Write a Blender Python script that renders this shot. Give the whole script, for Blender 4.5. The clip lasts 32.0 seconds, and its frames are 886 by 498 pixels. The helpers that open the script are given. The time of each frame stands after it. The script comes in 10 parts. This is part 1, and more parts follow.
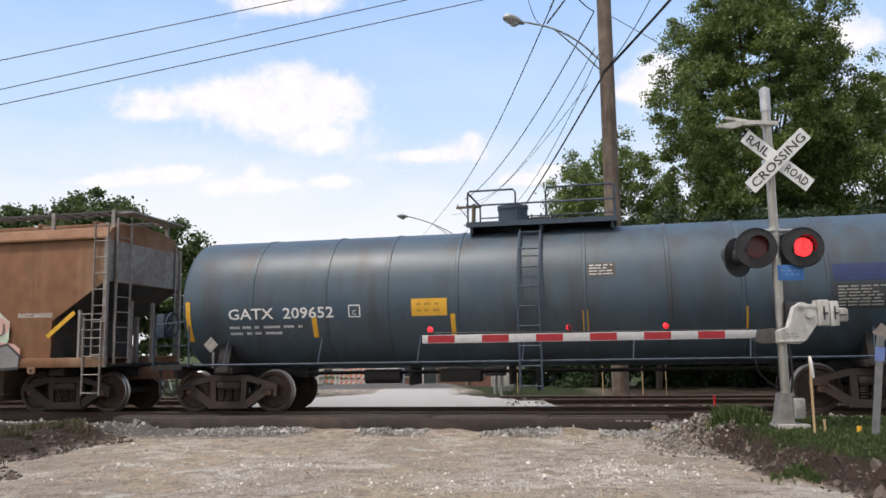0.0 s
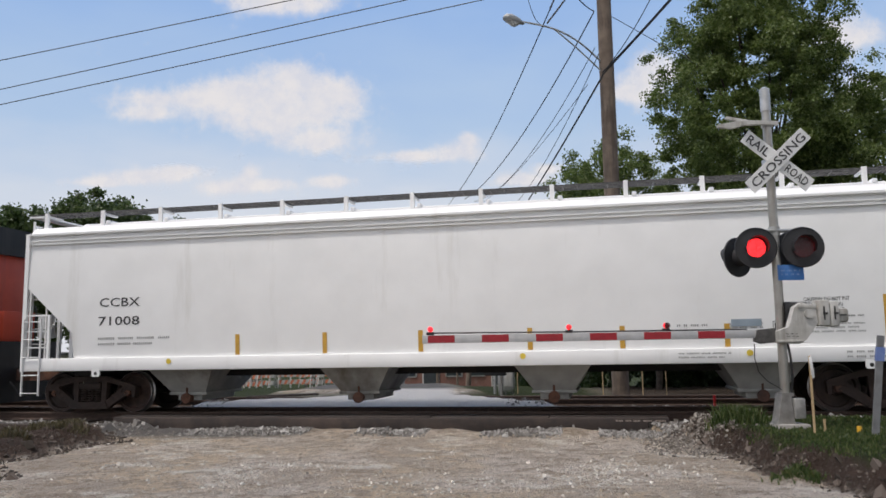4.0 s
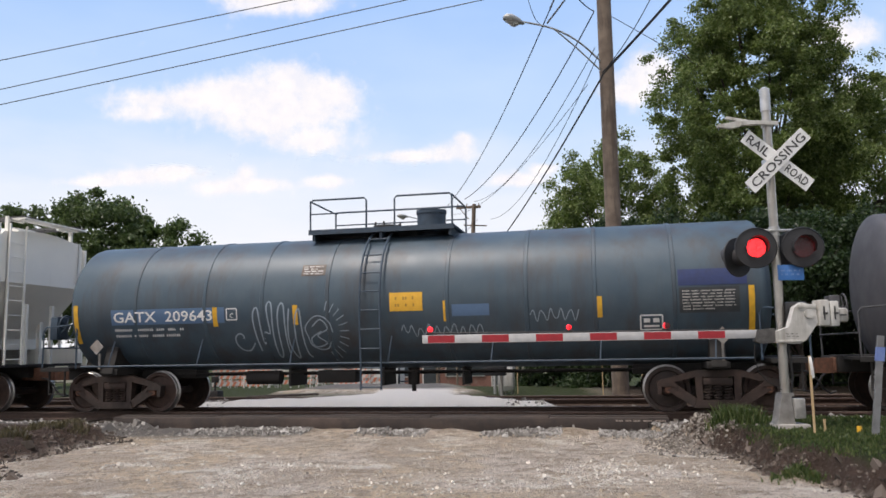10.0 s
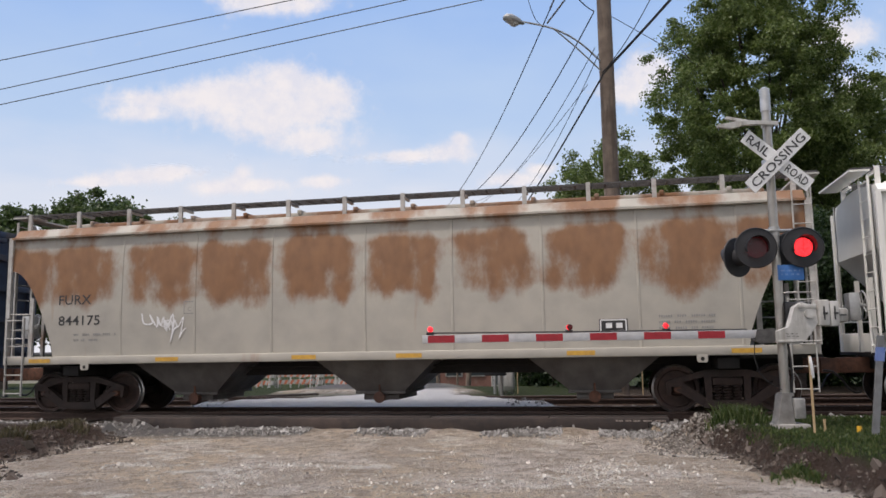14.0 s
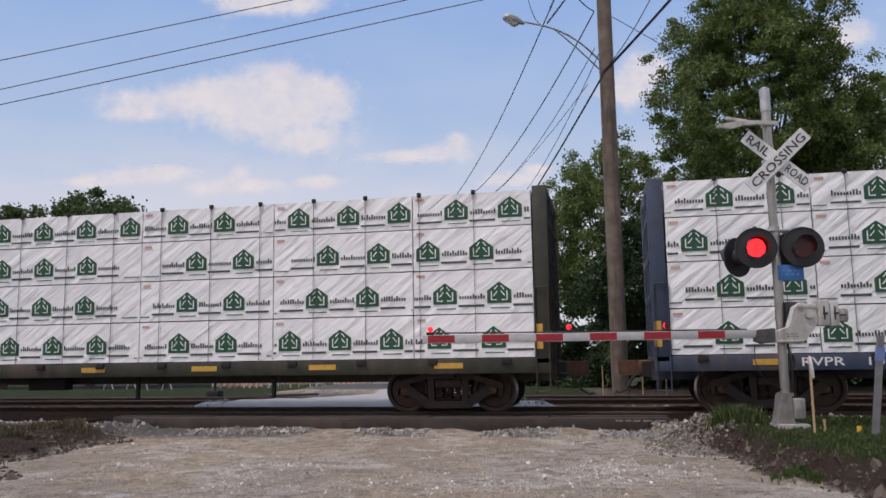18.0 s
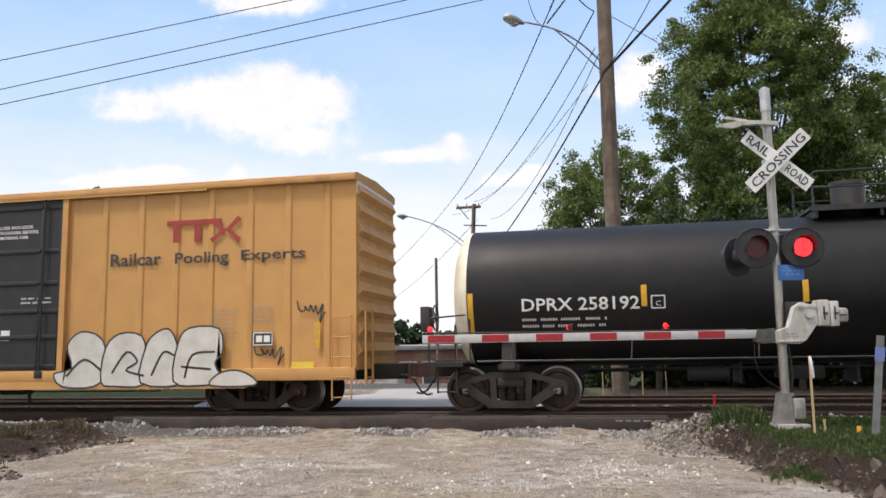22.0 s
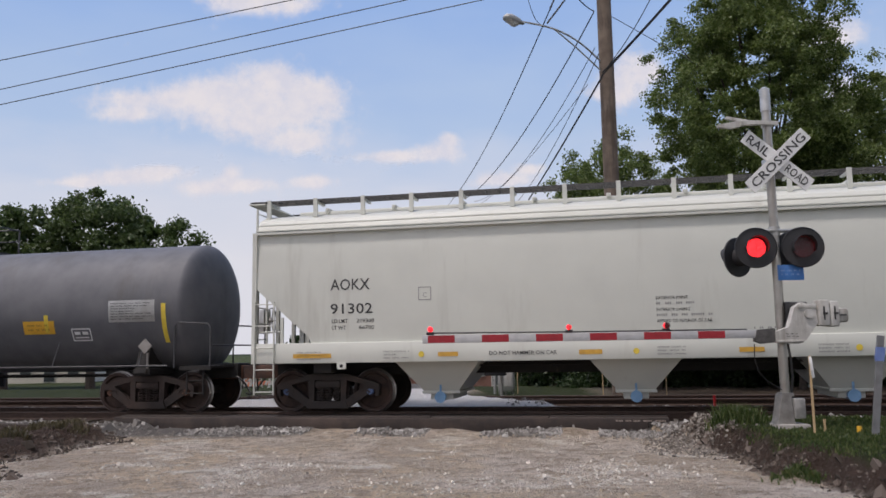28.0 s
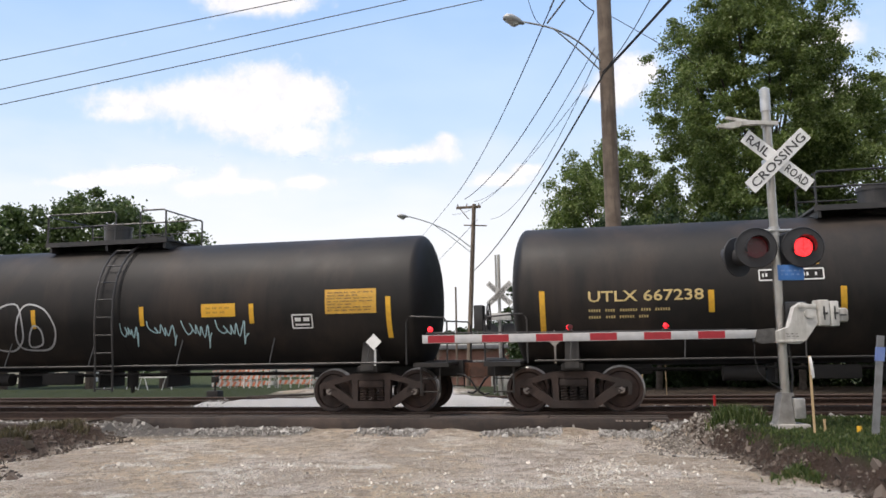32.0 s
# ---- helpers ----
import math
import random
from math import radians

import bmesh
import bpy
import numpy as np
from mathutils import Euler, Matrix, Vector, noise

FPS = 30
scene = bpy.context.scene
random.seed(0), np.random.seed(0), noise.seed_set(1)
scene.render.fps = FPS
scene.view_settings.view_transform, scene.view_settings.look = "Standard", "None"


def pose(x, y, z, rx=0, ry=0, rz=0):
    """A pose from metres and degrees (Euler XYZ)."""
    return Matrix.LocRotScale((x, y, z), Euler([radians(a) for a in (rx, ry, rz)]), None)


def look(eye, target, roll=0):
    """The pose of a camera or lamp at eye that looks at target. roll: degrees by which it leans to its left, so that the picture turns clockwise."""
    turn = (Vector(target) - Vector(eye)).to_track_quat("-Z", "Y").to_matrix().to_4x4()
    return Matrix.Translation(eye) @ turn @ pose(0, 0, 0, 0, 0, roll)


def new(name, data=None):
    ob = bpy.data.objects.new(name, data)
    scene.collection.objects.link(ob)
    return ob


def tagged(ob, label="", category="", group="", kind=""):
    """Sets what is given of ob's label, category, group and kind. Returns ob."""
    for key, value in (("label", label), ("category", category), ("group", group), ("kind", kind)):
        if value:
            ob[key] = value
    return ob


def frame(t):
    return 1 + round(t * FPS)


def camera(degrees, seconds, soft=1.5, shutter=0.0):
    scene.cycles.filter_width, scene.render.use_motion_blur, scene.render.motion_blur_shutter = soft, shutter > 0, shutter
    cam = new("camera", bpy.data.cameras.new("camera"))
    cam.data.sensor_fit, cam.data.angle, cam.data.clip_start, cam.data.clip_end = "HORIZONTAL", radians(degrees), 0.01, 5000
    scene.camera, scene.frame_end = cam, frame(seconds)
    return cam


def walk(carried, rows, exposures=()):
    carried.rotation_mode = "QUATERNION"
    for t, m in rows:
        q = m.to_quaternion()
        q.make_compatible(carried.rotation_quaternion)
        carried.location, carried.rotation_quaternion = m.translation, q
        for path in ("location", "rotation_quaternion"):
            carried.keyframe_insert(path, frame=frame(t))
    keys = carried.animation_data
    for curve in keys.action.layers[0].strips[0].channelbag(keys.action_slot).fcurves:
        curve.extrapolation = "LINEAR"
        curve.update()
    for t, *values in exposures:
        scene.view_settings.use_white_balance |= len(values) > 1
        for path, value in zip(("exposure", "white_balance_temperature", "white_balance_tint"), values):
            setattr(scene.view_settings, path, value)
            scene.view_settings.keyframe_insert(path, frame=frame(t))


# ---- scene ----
# ---- camera ----
cam = camera(58.14, 32.0, soft=1.6)
EYE = Vector((0.0, -17.678, 1.302))
AIM = Vector((-2.034, -7.968, 2.562))
EXPOSURES = ((0.0, 0.5, 6700, 13), (2.0, 0.6, 6700, 13), (3.5, 0.05, 6450, 13), (4.5, 0.05, 6450, 13), (5.5, 0.77, 6700, 13), (9.0, 0.5, 6675, 14), (11.0, 0.25, 6550, 16), (12.0, -0.15, 6400, 19), (13.0, -0.2, 6400, 19), (14.0, 0.2, 6525, 16), (14.5, 0.35, 6600, 15), (16.5, 0.05, 6400, 19), (19.0, -0.07, 6400, 19), (20.0, -0.1, 6400, 19), (21.0, 0.55, 6700, 13), (23.0, 0.55, 6700, 13), (24.0, 0.2, 6525, 16), (25.0, -0.05, 6400, 19), (28.0, 0, 6425, 18), (29.0, 0.35, 6550, 16), (30.0, 0.45, 6650, 14), (32.0, 0.55, 6700, 13))
walk(cam, [(0.0, look(EYE, AIM, -0.945)), (32.0, look(EYE, AIM, -0.945))], EXPOSURES)

# ---- sun and sky ----
SUN_DIR = Vector((-0.3, -0.3, 1.0)).normalized()
world = bpy.data.worlds.new("sky")
scene.world = world
world.use_nodes = True
_nt = world.node_tree
_sky = _nt.nodes.new("ShaderNodeTexSky")
_sky.sky_type, _sky.sun_disc = "NISHITA", False
_sky.sun_elevation = math.asin(SUN_DIR.z)
_sky.sun_rotation = math.atan2(SUN_DIR.x, SUN_DIR.y)
_sky.air_density, _sky.dust_density, _sky.ozone_density = 1.0, 1.6, 1.2
_bg = _nt.nodes["Background"]
# summer haze takes some of the blue out of the sky light
_haze = _nt.nodes.new("ShaderNodeHueSaturation")
_haze.inputs["Saturation"].default_value = 0.27
_nt.links.new(_sky.outputs[0], _haze.inputs["Color"])
_nt.links.new(_haze.outputs[0], _bg.inputs[0])
_bg.inputs[1].default_value = 0.142
_sun = bpy.data.lights.new("sun", "SUN")
_sun.energy, _sun.angle, _sun.color = 2.25, radians(8), (1.0, 0.945, 0.86)
sun = new("sun", _sun)
sun.matrix_basis = look(SUN_DIR * 100, (0, 0, 0))

# ---- mesh helpers ----
def link(name, mesh, parent=None, label="", loc=(0, 0, 0)):
    ob = new(name, mesh)
    ob.parent = parent
    ob.location = loc
    if label:
        tagged(ob, label)
    return ob


def finish(name, bm, material, smooth=35):
    mesh = bpy.data.meshes.new(name)
    bmesh.ops.recalc_face_normals(bm, faces=bm.faces)
    bm.to_mesh(mesh)
    bm.free()
    for m in material if isinstance(material, (list, tuple)) else (material,):
        mesh.materials.append(m)
    if smooth:
        mesh.shade_smooth()
        mesh.set_sharp_from_angle(angle=radians(smooth))
    return mesh


def part(name, bm, material, parent=None, label="", loc=(0, 0, 0), smooth=35):
    """Links a bmesh as one mesh object under a thing or a part."""
    return link(name, finish(name, bm, material, smooth), parent, label, loc)


def islands(bm):
    """The connected pieces of a bmesh, each as a list of faces."""
    seen, out = set(), []
    for f in bm.faces:
        if f in seen:
            continue
        stack, comp = [f], []
        seen.add(f)
        while stack:
            g = stack.pop()
            comp.append(g)
            for v in g.verts:
                for h in v.link_faces:
                    if h not in seen:
                        seen.add(h)
                        stack.append(h)
        out.append(comp)
    return out


def pieces(name, bm, material, parent=None, label="", smooth=35):
    """Links each connected piece of a bmesh as a mesh of its own."""
    made = []
    for comp in islands(bm):
        b2 = bmesh.new()
        vm = {}
        for f in comp:
            for v in f.verts:
                if v not in vm:
                    vm[v] = b2.verts.new(v.co)
            b2.faces.new([vm[v] for v in f.verts]).material_index = f.material_index
        made.append(part(name, b2, material, parent, label, (0, 0, 0), smooth))
    bm.free()
    return made


def thing(name, label, category, loc=(0, 0, 0), group="", kind=""):
    ob = new(name)
    ob.location = loc
    return tagged(ob, label, category, group, kind)


def B():
    return bmesh.new()


def quadstrip(bm, rows, closed=False):
    """Faces between successive rows of vertices."""
    vs = [[bm.verts.new(p) for p in r] for r in rows]
    for a, b in zip(vs, vs[1:]):
        n = len(a)
        for i in range(n if closed else n - 1):
            j = (i + 1) % n
            bm.faces.new((a[i], a[j], b[j], b[i]))
    return vs


def box(bm, x0, x1, y0, y1, z0, z1, bevel=0.0):
    b = bmesh.new() if bevel else bm
    v = [b.verts.new(p) for p in ((x0, y0, z0), (x1, y0, z0), (x1, y1, z0), (x0, y1, z0), (x0, y0, z1), (x1, y0, z1), (x1, y1, z1), (x0, y1, z1))]
    for f in ((3, 2, 1, 0), (4, 5, 6, 7), (0, 1, 5, 4), (1, 2, 6, 5), (2, 3, 7, 6), (3, 0, 4, 7)):
        b.faces.new([v[i] for i in f])
    if bevel:
        bmesh.ops.bevel(b, geom=b.edges, offset=bevel, segments=2, affect="EDGES", profile=0.5)
        merge(bm, b)
    return bm


def merge(bm, other, m=None):
    if m is not None:
        bmesh.ops.transform(other, matrix=m, verts=other.verts)
    me = bpy.data.meshes.new("tmp")
    other.to_mesh(me)
    other.free()
    bm.from_mesh(me)
    bpy.data.meshes.remove(me)
    return bm


def cyl(bm, p0, p1, r0, r1=None, seg=12, caps=True):
    r1 = r0 if r1 is None else r1
    p0, p1 = Vector(p0), Vector(p1)
    d = (p1 - p0).normalized()
    a = d.orthogonal().normalized()
    c = d.cross(a)
    ring = lambda p, r: [p + (a * math.cos(2 * math.pi * i / seg) + c * math.sin(2 * math.pi * i / seg)) * r for i in range(seg)]
    vs = quadstrip(bm, [ring(p0, r0), ring(p1, r1)], True)
    if caps:
        bm.faces.new(vs[0][::-1])
        bm.faces.new(vs[1])
    return bm


def lathe(bm, prof, origin=(0, 0, 0), axis="Y", seg=24):
    """Turns a profile of (along, radius) round an axis."""
    o = Vector(origin)
    rows = []
    for a, r in prof:
        row = []
        for i in range(seg):
            c, s = math.cos(2 * math.pi * i / seg) * r, math.sin(2 * math.pi * i / seg) * r
            row.append(o + (Vector((c, a, s)) if axis == "Y" else Vector((a, c, s)) if axis == "X" else Vector((c, s, a))))
        rows.append(row)
    vs = quadstrip(bm, rows, True)
    if prof[0][1] > 1e-4:
        bm.faces.new(vs[0][::-1])
    if prof[-1][1] > 1e-4:
        bm.faces.new(vs[-1])
    return bm


def tube(bm, pts, r=0.02, seg=6):
    """A bent pipe along points."""
    pts = [Vector(p) for p in pts]
    rows = []
    prev = None
    for i, p in enumerate(pts):
        d = (pts[min(i + 1, len(pts) - 1)] - pts[max(i - 1, 0)]).normalized()
        if prev is None:
            a = d.orthogonal().normalized()
        else:
            a = (prev - d * prev.dot(d))
            a = a.normalized() if a.length > 1e-4 else d.orthogonal().normalized()
        prev = a
        c = d.cross(a)
        rows.append([p + (a * math.cos(2 * math.pi * k / seg) + c * math.sin(2 * math.pi * k / seg)) * r for k in range(seg)])
    vs = quadstrip(bm, rows, True)
    bm.faces.new(vs[0][::-1])
    bm.faces.new(vs[-1])
    return bm


def prism(bm, pts, y0, y1, axis="Y"):
    """A polygon of (x, z) drawn out from y0 to y1 (axis X: of (y, z) from x0 to x1; axis Z: of (x, y))."""
    f = (lambda p, t: (p[0], t, p[1])) if axis == "Y" else (lambda p, t: (t, p[0], p[1])) if axis == "X" else (lambda p, t: (p[0], p[1], t))
    a = [bm.verts.new(f(p, y0)) for p in pts]
    b = [bm.verts.new(f(p, y1)) for p in pts]
    bm.faces.new(a)
    bm.faces.new(b[::-1])
    for i in range(len(pts)):
        j = (i + 1) % len(pts)
        bm.faces.new((a[i], b[i], b[j], a[j]))
    return bm


def arc(cx, cz, r, a0, a1, n):
    return [(cx + r * math.cos(radians(a0 + (a1 - a0) * i / n)), cz + r * math.sin(radians(a0 + (a1 - a0) * i / n))) for i in range(n + 1)]


def poly(bm, pts, put):
    """A flat filled outline; put maps (u, w) to a place."""
    bm.faces.new([bm.verts.new(put(*p)) for p in pts])


def ribbon(bm, pts, width, put, closed=False):
    """A painted stroke of even width along points (u, w)."""
    pts = [Vector(p) for p in pts]
    n = len(pts)
    rows = []
    for i in range(n):
        a = pts[i - 1] if (i or closed) else pts[i]
        b = pts[(i + 1) % n] if (i < n - 1 or closed) else pts[i]
        d = (b - a).normalized()
        q = Vector((-d.y, d.x)) * width / 2
        rows.append((pts[i] + q, pts[i] - q))
    if closed:
        rows.append(rows[0])
    vs = [[bm.verts.new(put(*p)) for p in r] for r in rows]
    for a, b in zip(vs, vs[1:]):
        bm.faces.new((a[0], a[1], b[1], b[0]))


def smooth_path(pts, n=6, closed=False):
    """A soft curve through points (u, w)."""
    pts = [Vector(p) for p in pts]
    out = []
    m = len(pts)
    for i in range(m if closed else m - 1):
        g = (lambda k: pts[k % m]) if closed else (lambda k: pts[max(0, min(m - 1, k))])
        p0, p1, p2, p3 = g(i - 1), g(i), g(i + 1), g(i + 2)
        for k in range(n):
            t = k / n
            out.append(0.5 * ((2 * p1) + (p2 - p0) * t + (2 * p0 - 5 * p1 + 4 * p2 - p3) * t * t + (3 * p1 - p0 - 3 * p2 + p3) * t ** 3))
    if not closed:
        out.append(pts[-1])
    return out


def letters(bm, text, u0, u1, w0, w1, put, slant=0.0, bold=0.0):
    """Words set between u0..u1 and w0..w1."""
    cu = bpy.data.curves.new("words", "FONT")
    cu.body, cu.resolution_u, cu.offset, cu.shear = text, 2, bold, slant
    ob = bpy.data.objects.new("words", cu)
    me = ob.to_mesh()
    co = [v.co.copy() for v in me.vertices]
    if co:
        xs, ys = [c.x for c in co], [c.y for c in co]
        ax, bx, ay, by = min(xs), max(xs), min(ys), max(ys)
        vs = [bm.verts.new(put(u0 + (c.x - ax) / (bx - ax) * (u1 - u0), w0 + (c.y - ay) / max(by - ay, 1e-6) * (w1 - w0))) for c in co]
        for p in me.polygons:
            try:
                bm.faces.new([vs[i] for i in p.vertices])
            except ValueError:
                pass
    ob.to_mesh_clear()
    bpy.data.objects.remove(ob)
    bpy.data.curves.remove(cu)


def bars(bm, u0, u1, w0, w1, rows, put, rng, words=3):
    """Lines of writing too small to read, as bars."""
    h = (w1 - w0) / rows
    for r in range(rows):
        u = u0
        z = w1 - (r + 0.5) * h
        while u < u1 - 0.02:
            l = min(u1 - u, (u1 - u0) / words * rng.uniform(0.5, 1.1))
            if r and u > u0 + 0.55 * (u1 - u0) and rng.random() < 0.3:
                break
            k = h * 0.2
            n = max(1, int(l / (k * 1.9)))
            for i in range(n):
                a = u + i * k * 1.9
                poly(bm, [(a, z - k), (a + k * 1.1, z - k), (a + k * 1.1, z + k), (a, z + k)], put)
            u += l + h * 0.4


def flat(y):
    return lambda u, w: (u, y, w)


def frame_rect(bm, u0, u1, w0, w1, t, put):
    ribbon(bm, [(u0, w0), (u1, w0)], t, put)
    ribbon(bm, [(u0, w1), (u1, w1)], t, put)
    ribbon(bm, [(u0, w0), (u0, w1)], t, put)
    ribbon(bm, [(u1, w0), (u1, w1)], t, put)


def rect(bm, u0, u1, w0, w1, put, n=1):
    for i in range(n):
        a, b = w0 + (w1 - w0) * i / n, w0 + (w1 - w0) * (i + 1) / n
        poly(bm, [(u0, a), (u1, a), (u1, b), (u0, b)], put)

# ---- materials ----
def rgb(c):
    return (c[0], c[1], c[2], 1.0)


def mat(name, c1, c2=None, rough=0.6, metal=0.0, scale=6.0, stain=None, amount=0.5, streak=0.0, stain_scale=0.8, bump=0.15, bump_scale=None, coat=0.0, spec=0.5):
    """A surface with grain at one scale and dirt or wear at another; streak stretches the dirt downwards."""
    m = bpy.data.materials.new(name)
    m.use_nodes = True
    nt = m.node_tree
    N, L = nt.nodes, nt.links
    bsdf = N["Principled BSDF"]
    bsdf.inputs["Roughness"].default_value = rough
    bsdf.inputs["Metallic"].default_value = metal
    bsdf.inputs["Coat Weight"].default_value = coat
    bsdf.inputs["Specular IOR Level"].default_value = spec
    tc = N.new("ShaderNodeTexCoord")
    info = N.new("ShaderNodeObjectInfo")
    off = N.new("ShaderNodeVectorMath")
    off.operation = "MULTIPLY_ADD"
    off.inputs[1].default_value = (1, 1, 1)
    sc = N.new("ShaderNodeVectorMath")
    sc.operation = "SCALE"
    sc.inputs[3].default_value = 37.0
    cmb = N.new("ShaderNodeCombineXYZ")
    L.new(info.outputs["Random"], cmb.inputs[0])
    L.new(info.outputs["Random"], cmb.inputs[2])
    L.new(cmb.outputs[0], sc.inputs[0])
    L.new(tc.outputs["Object"], off.inputs[0])
    L.new(sc.outputs[0], off.inputs[2])
    n1 = N.new("ShaderNodeTexNoise")
    n1.inputs["Scale"].default_value, n1.inputs["Detail"].default_value = scale, 6
    L.new(off.outputs[0], n1.inputs["Vector"])
    mix = N.new("ShaderNodeMix")
    mix.data_type = "RGBA"
    c2 = c2 or tuple(x * 0.78 for x in c1)
    mix.inputs[6].default_value, mix.inputs[7].default_value = rgb(c1), rgb(c2)
    ramp = N.new("ShaderNodeMapRange")
    ramp.inputs[1].default_value, ramp.inputs[2].default_value = 0.35, 0.7
    L.new(n1.outputs[0], ramp.inputs[0])
    L.new(ramp.outputs[0], mix.inputs[0])
    col = mix.outputs[2]
    if stain:
        mp = N.new("ShaderNodeMapping")
        mp.inputs["Scale"].default_value = (1, 1, 1 - 0.88 * streak)
        L.new(off.outputs[0], mp.inputs[0])
        n2 = N.new("ShaderNodeTexNoise")
        n2.inputs["Scale"].default_value, n2.inputs["Detail"].default_value, n2.inputs["Roughness"].default_value = stain_scale, 8, 0.65
        L.new(mp.outputs[0], n2.inputs["Vector"])
        r2 = N.new("ShaderNodeMapRange")
        r2.inputs[1].default_value, r2.inputs[2].default_value = 0.62 - 0.3 * amount, 0.78 - 0.2 * amount
        L.new(n2.outputs[0], r2.inputs[0])
        m2 = N.new("ShaderNodeMix")
        m2.data_type = "RGBA"
        m2.inputs[7].default_value = rgb(stain)
        L.new(r2.outputs[0], m2.inputs[0])
        L.new(col, m2.inputs[6])
        col = m2.outputs[2]
    L.new(col, bsdf.inputs["Base Color"])
    rr = N.new("ShaderNodeMapRange")
    rr.inputs[3].default_value, rr.inputs[4].default_value = max(0.03, rough - 0.1), min(1.0, rough + 0.12)
    L.new(n1.outputs[0], rr.inputs[0])
    L.new(rr.outputs[0], bsdf.inputs["Roughness"])
    if bump:
        nb = N.new("ShaderNodeTexNoise")
        nb.inputs["Scale"].default_value, nb.inputs["Detail"].default_value = bump_scale or scale * 4, 5
        L.new(off.outputs[0], nb.inputs["Vector"])
        bp = N.new("ShaderNodeBump")
        bp.inputs["Strength"].default_value, bp.inputs["Distance"].default_value = bump, 0.02
        L.new(nb.outputs[0], bp.inputs["Height"])
        L.new(bp.outputs[0], bsdf.inputs["Normal"])
    return m


def glow(name, c, strength):
    m = bpy.data.materials.new(name)
    m.use_nodes = True
    b = m.node_tree.nodes["Principled BSDF"]
    b.inputs["Base Color"].default_value = rgb(c)
    b.inputs["Emission Color"].default_value = rgb(c)
    # a lens of small facets, brighter towards each facet's middle
    vor = m.node_tree.nodes.new("ShaderNodeTexVoronoi")
    vor.inputs["Scale"].default_value = 45
    tc = m.node_tree.nodes.new("ShaderNodeTexCoord")
    m.node_tree.links.new(tc.outputs["Object"], vor.inputs["Vector"])
    mr = m.node_tree.nodes.new("ShaderNodeMapRange")
    mr.inputs[1].default_value, mr.inputs[2].default_value, mr.inputs[3].default_value, mr.inputs[4].default_value = 0.1, 0.7, strength * 1.3, strength * 0.45
    m.node_tree.links.new(vor.outputs["Distance"], mr.inputs[0])
    m.node_tree.links.new(mr.outputs[0], b.inputs["Emission Strength"])
    return m


STEEL = mat("worn_steel", (0.10, 0.085, 0.075), (0.05, 0.04, 0.035), 0.55, 0.4, 9, (0.12, 0.06, 0.035), 0.5)
TREAD = mat("polished_steel", (0.45, 0.43, 0.41), (0.3, 0.28, 0.27), 0.32, 0.9, 20)
WHEEL = mat("rusty_wheel", (0.075, 0.043, 0.032), (0.042, 0.026, 0.021), 0.68, 0.2, 7, (0.03, 0.023, 0.02), 0.6)
RUST = mat("brown_rust", (0.16, 0.07, 0.04), (0.09, 0.045, 0.03), 0.8, 0.1, 12, (0.06, 0.04, 0.035), 0.5)
TRUCK = mat("truck_iron", (0.05, 0.029, 0.022), (0.03, 0.019, 0.015), 0.75, 0.1, 10, (0.022, 0.018, 0.016), 0.6)
TRUCK_BLACK = mat("black_truck_iron", (0.026, 0.021, 0.019), (0.04, 0.03, 0.026), 0.72, 0.1, 10, (0.065, 0.038, 0.028), 0.4)
UNDER = mat("underframe_grime", (0.014, 0.0125, 0.012), (0.024, 0.021, 0.019), 0.75, 0.1, 8)
BLACK = mat("black_paint", (0.018, 0.018, 0.019), (0.03, 0.028, 0.027), 0.42, 0, 5, (0.06, 0.05, 0.045), 0.35, 1, 1.2)
YELLOW = mat("yellow_reflector", (0.75, 0.42, 0.03), (0.6, 0.33, 0.03), 0.5, 0, 10)
PALE_YELLOW = mat("pale_yellow_paint", (0.72, 0.55, 0.06), (0.62, 0.45, 0.05), 0.5, 0, 8)
PLACARD = mat("orange_yellow_placard", (0.74, 0.42, 0.04), (0.66, 0.36, 0.035), 0.5, 0, 6)
PLACARD_INK = mat("brown_placard_print", (0.36, 0.2, 0.04), (0.3, 0.16, 0.03), 0.6)
WHITE = mat("white_paint", (0.78, 0.78, 0.77), (0.68, 0.68, 0.66), 0.5, 0, 8)
INK = mat("black_lettering", (0.03, 0.03, 0.03), (0.06, 0.06, 0.06), 0.6, 0, 20)
GREY_INK = mat("grey_lettering", (0.22, 0.22, 0.21), (0.3, 0.3, 0.3), 0.6, 0, 20)
RED = mat("red_sheeting", (0.55, 0.02, 0.025), (0.45, 0.015, 0.02), 0.4, 0, 10)
ALU = mat("galvanised_metal", (0.55, 0.55, 0.54), (0.42, 0.42, 0.41), 0.45, 0.7, 7, (0.35, 0.33, 0.3), 0.4)
BLUE_TANK = mat("blue_tank_paint", (0.046, 0.074, 0.1), (0.062, 0.09, 0.113), 0.45, 0, 2.5, (0.05, 0.05, 0.054), 0.5, 1, 1.5, 0.06, spec=0.4)
GREY_TANK = mat("grey_tank_paint", (0.085, 0.083, 0.09), (0.064, 0.063, 0.069), 0.55, 0, 2.5, (0.13, 0.12, 0.112), 0.35, 1, 0.9, 0.06, spec=0.3)
PALE_TANK = mat("light_grey_tank_paint", (0.145, 0.145, 0.155), (0.115, 0.117, 0.127), 0.55, 0, 2.5, (0.1, 0.095, 0.09), 0.35, 1, 0.9, 0.06, spec=0.3)
BLACK_TANK = mat("black_tank_paint", (0.0095, 0.0095, 0.01), (0.014, 0.0135, 0.0135), 0.5, 0, 3, (0.022, 0.02, 0.019), 0.2, 1, 1.0, 0.06, spec=0.27)
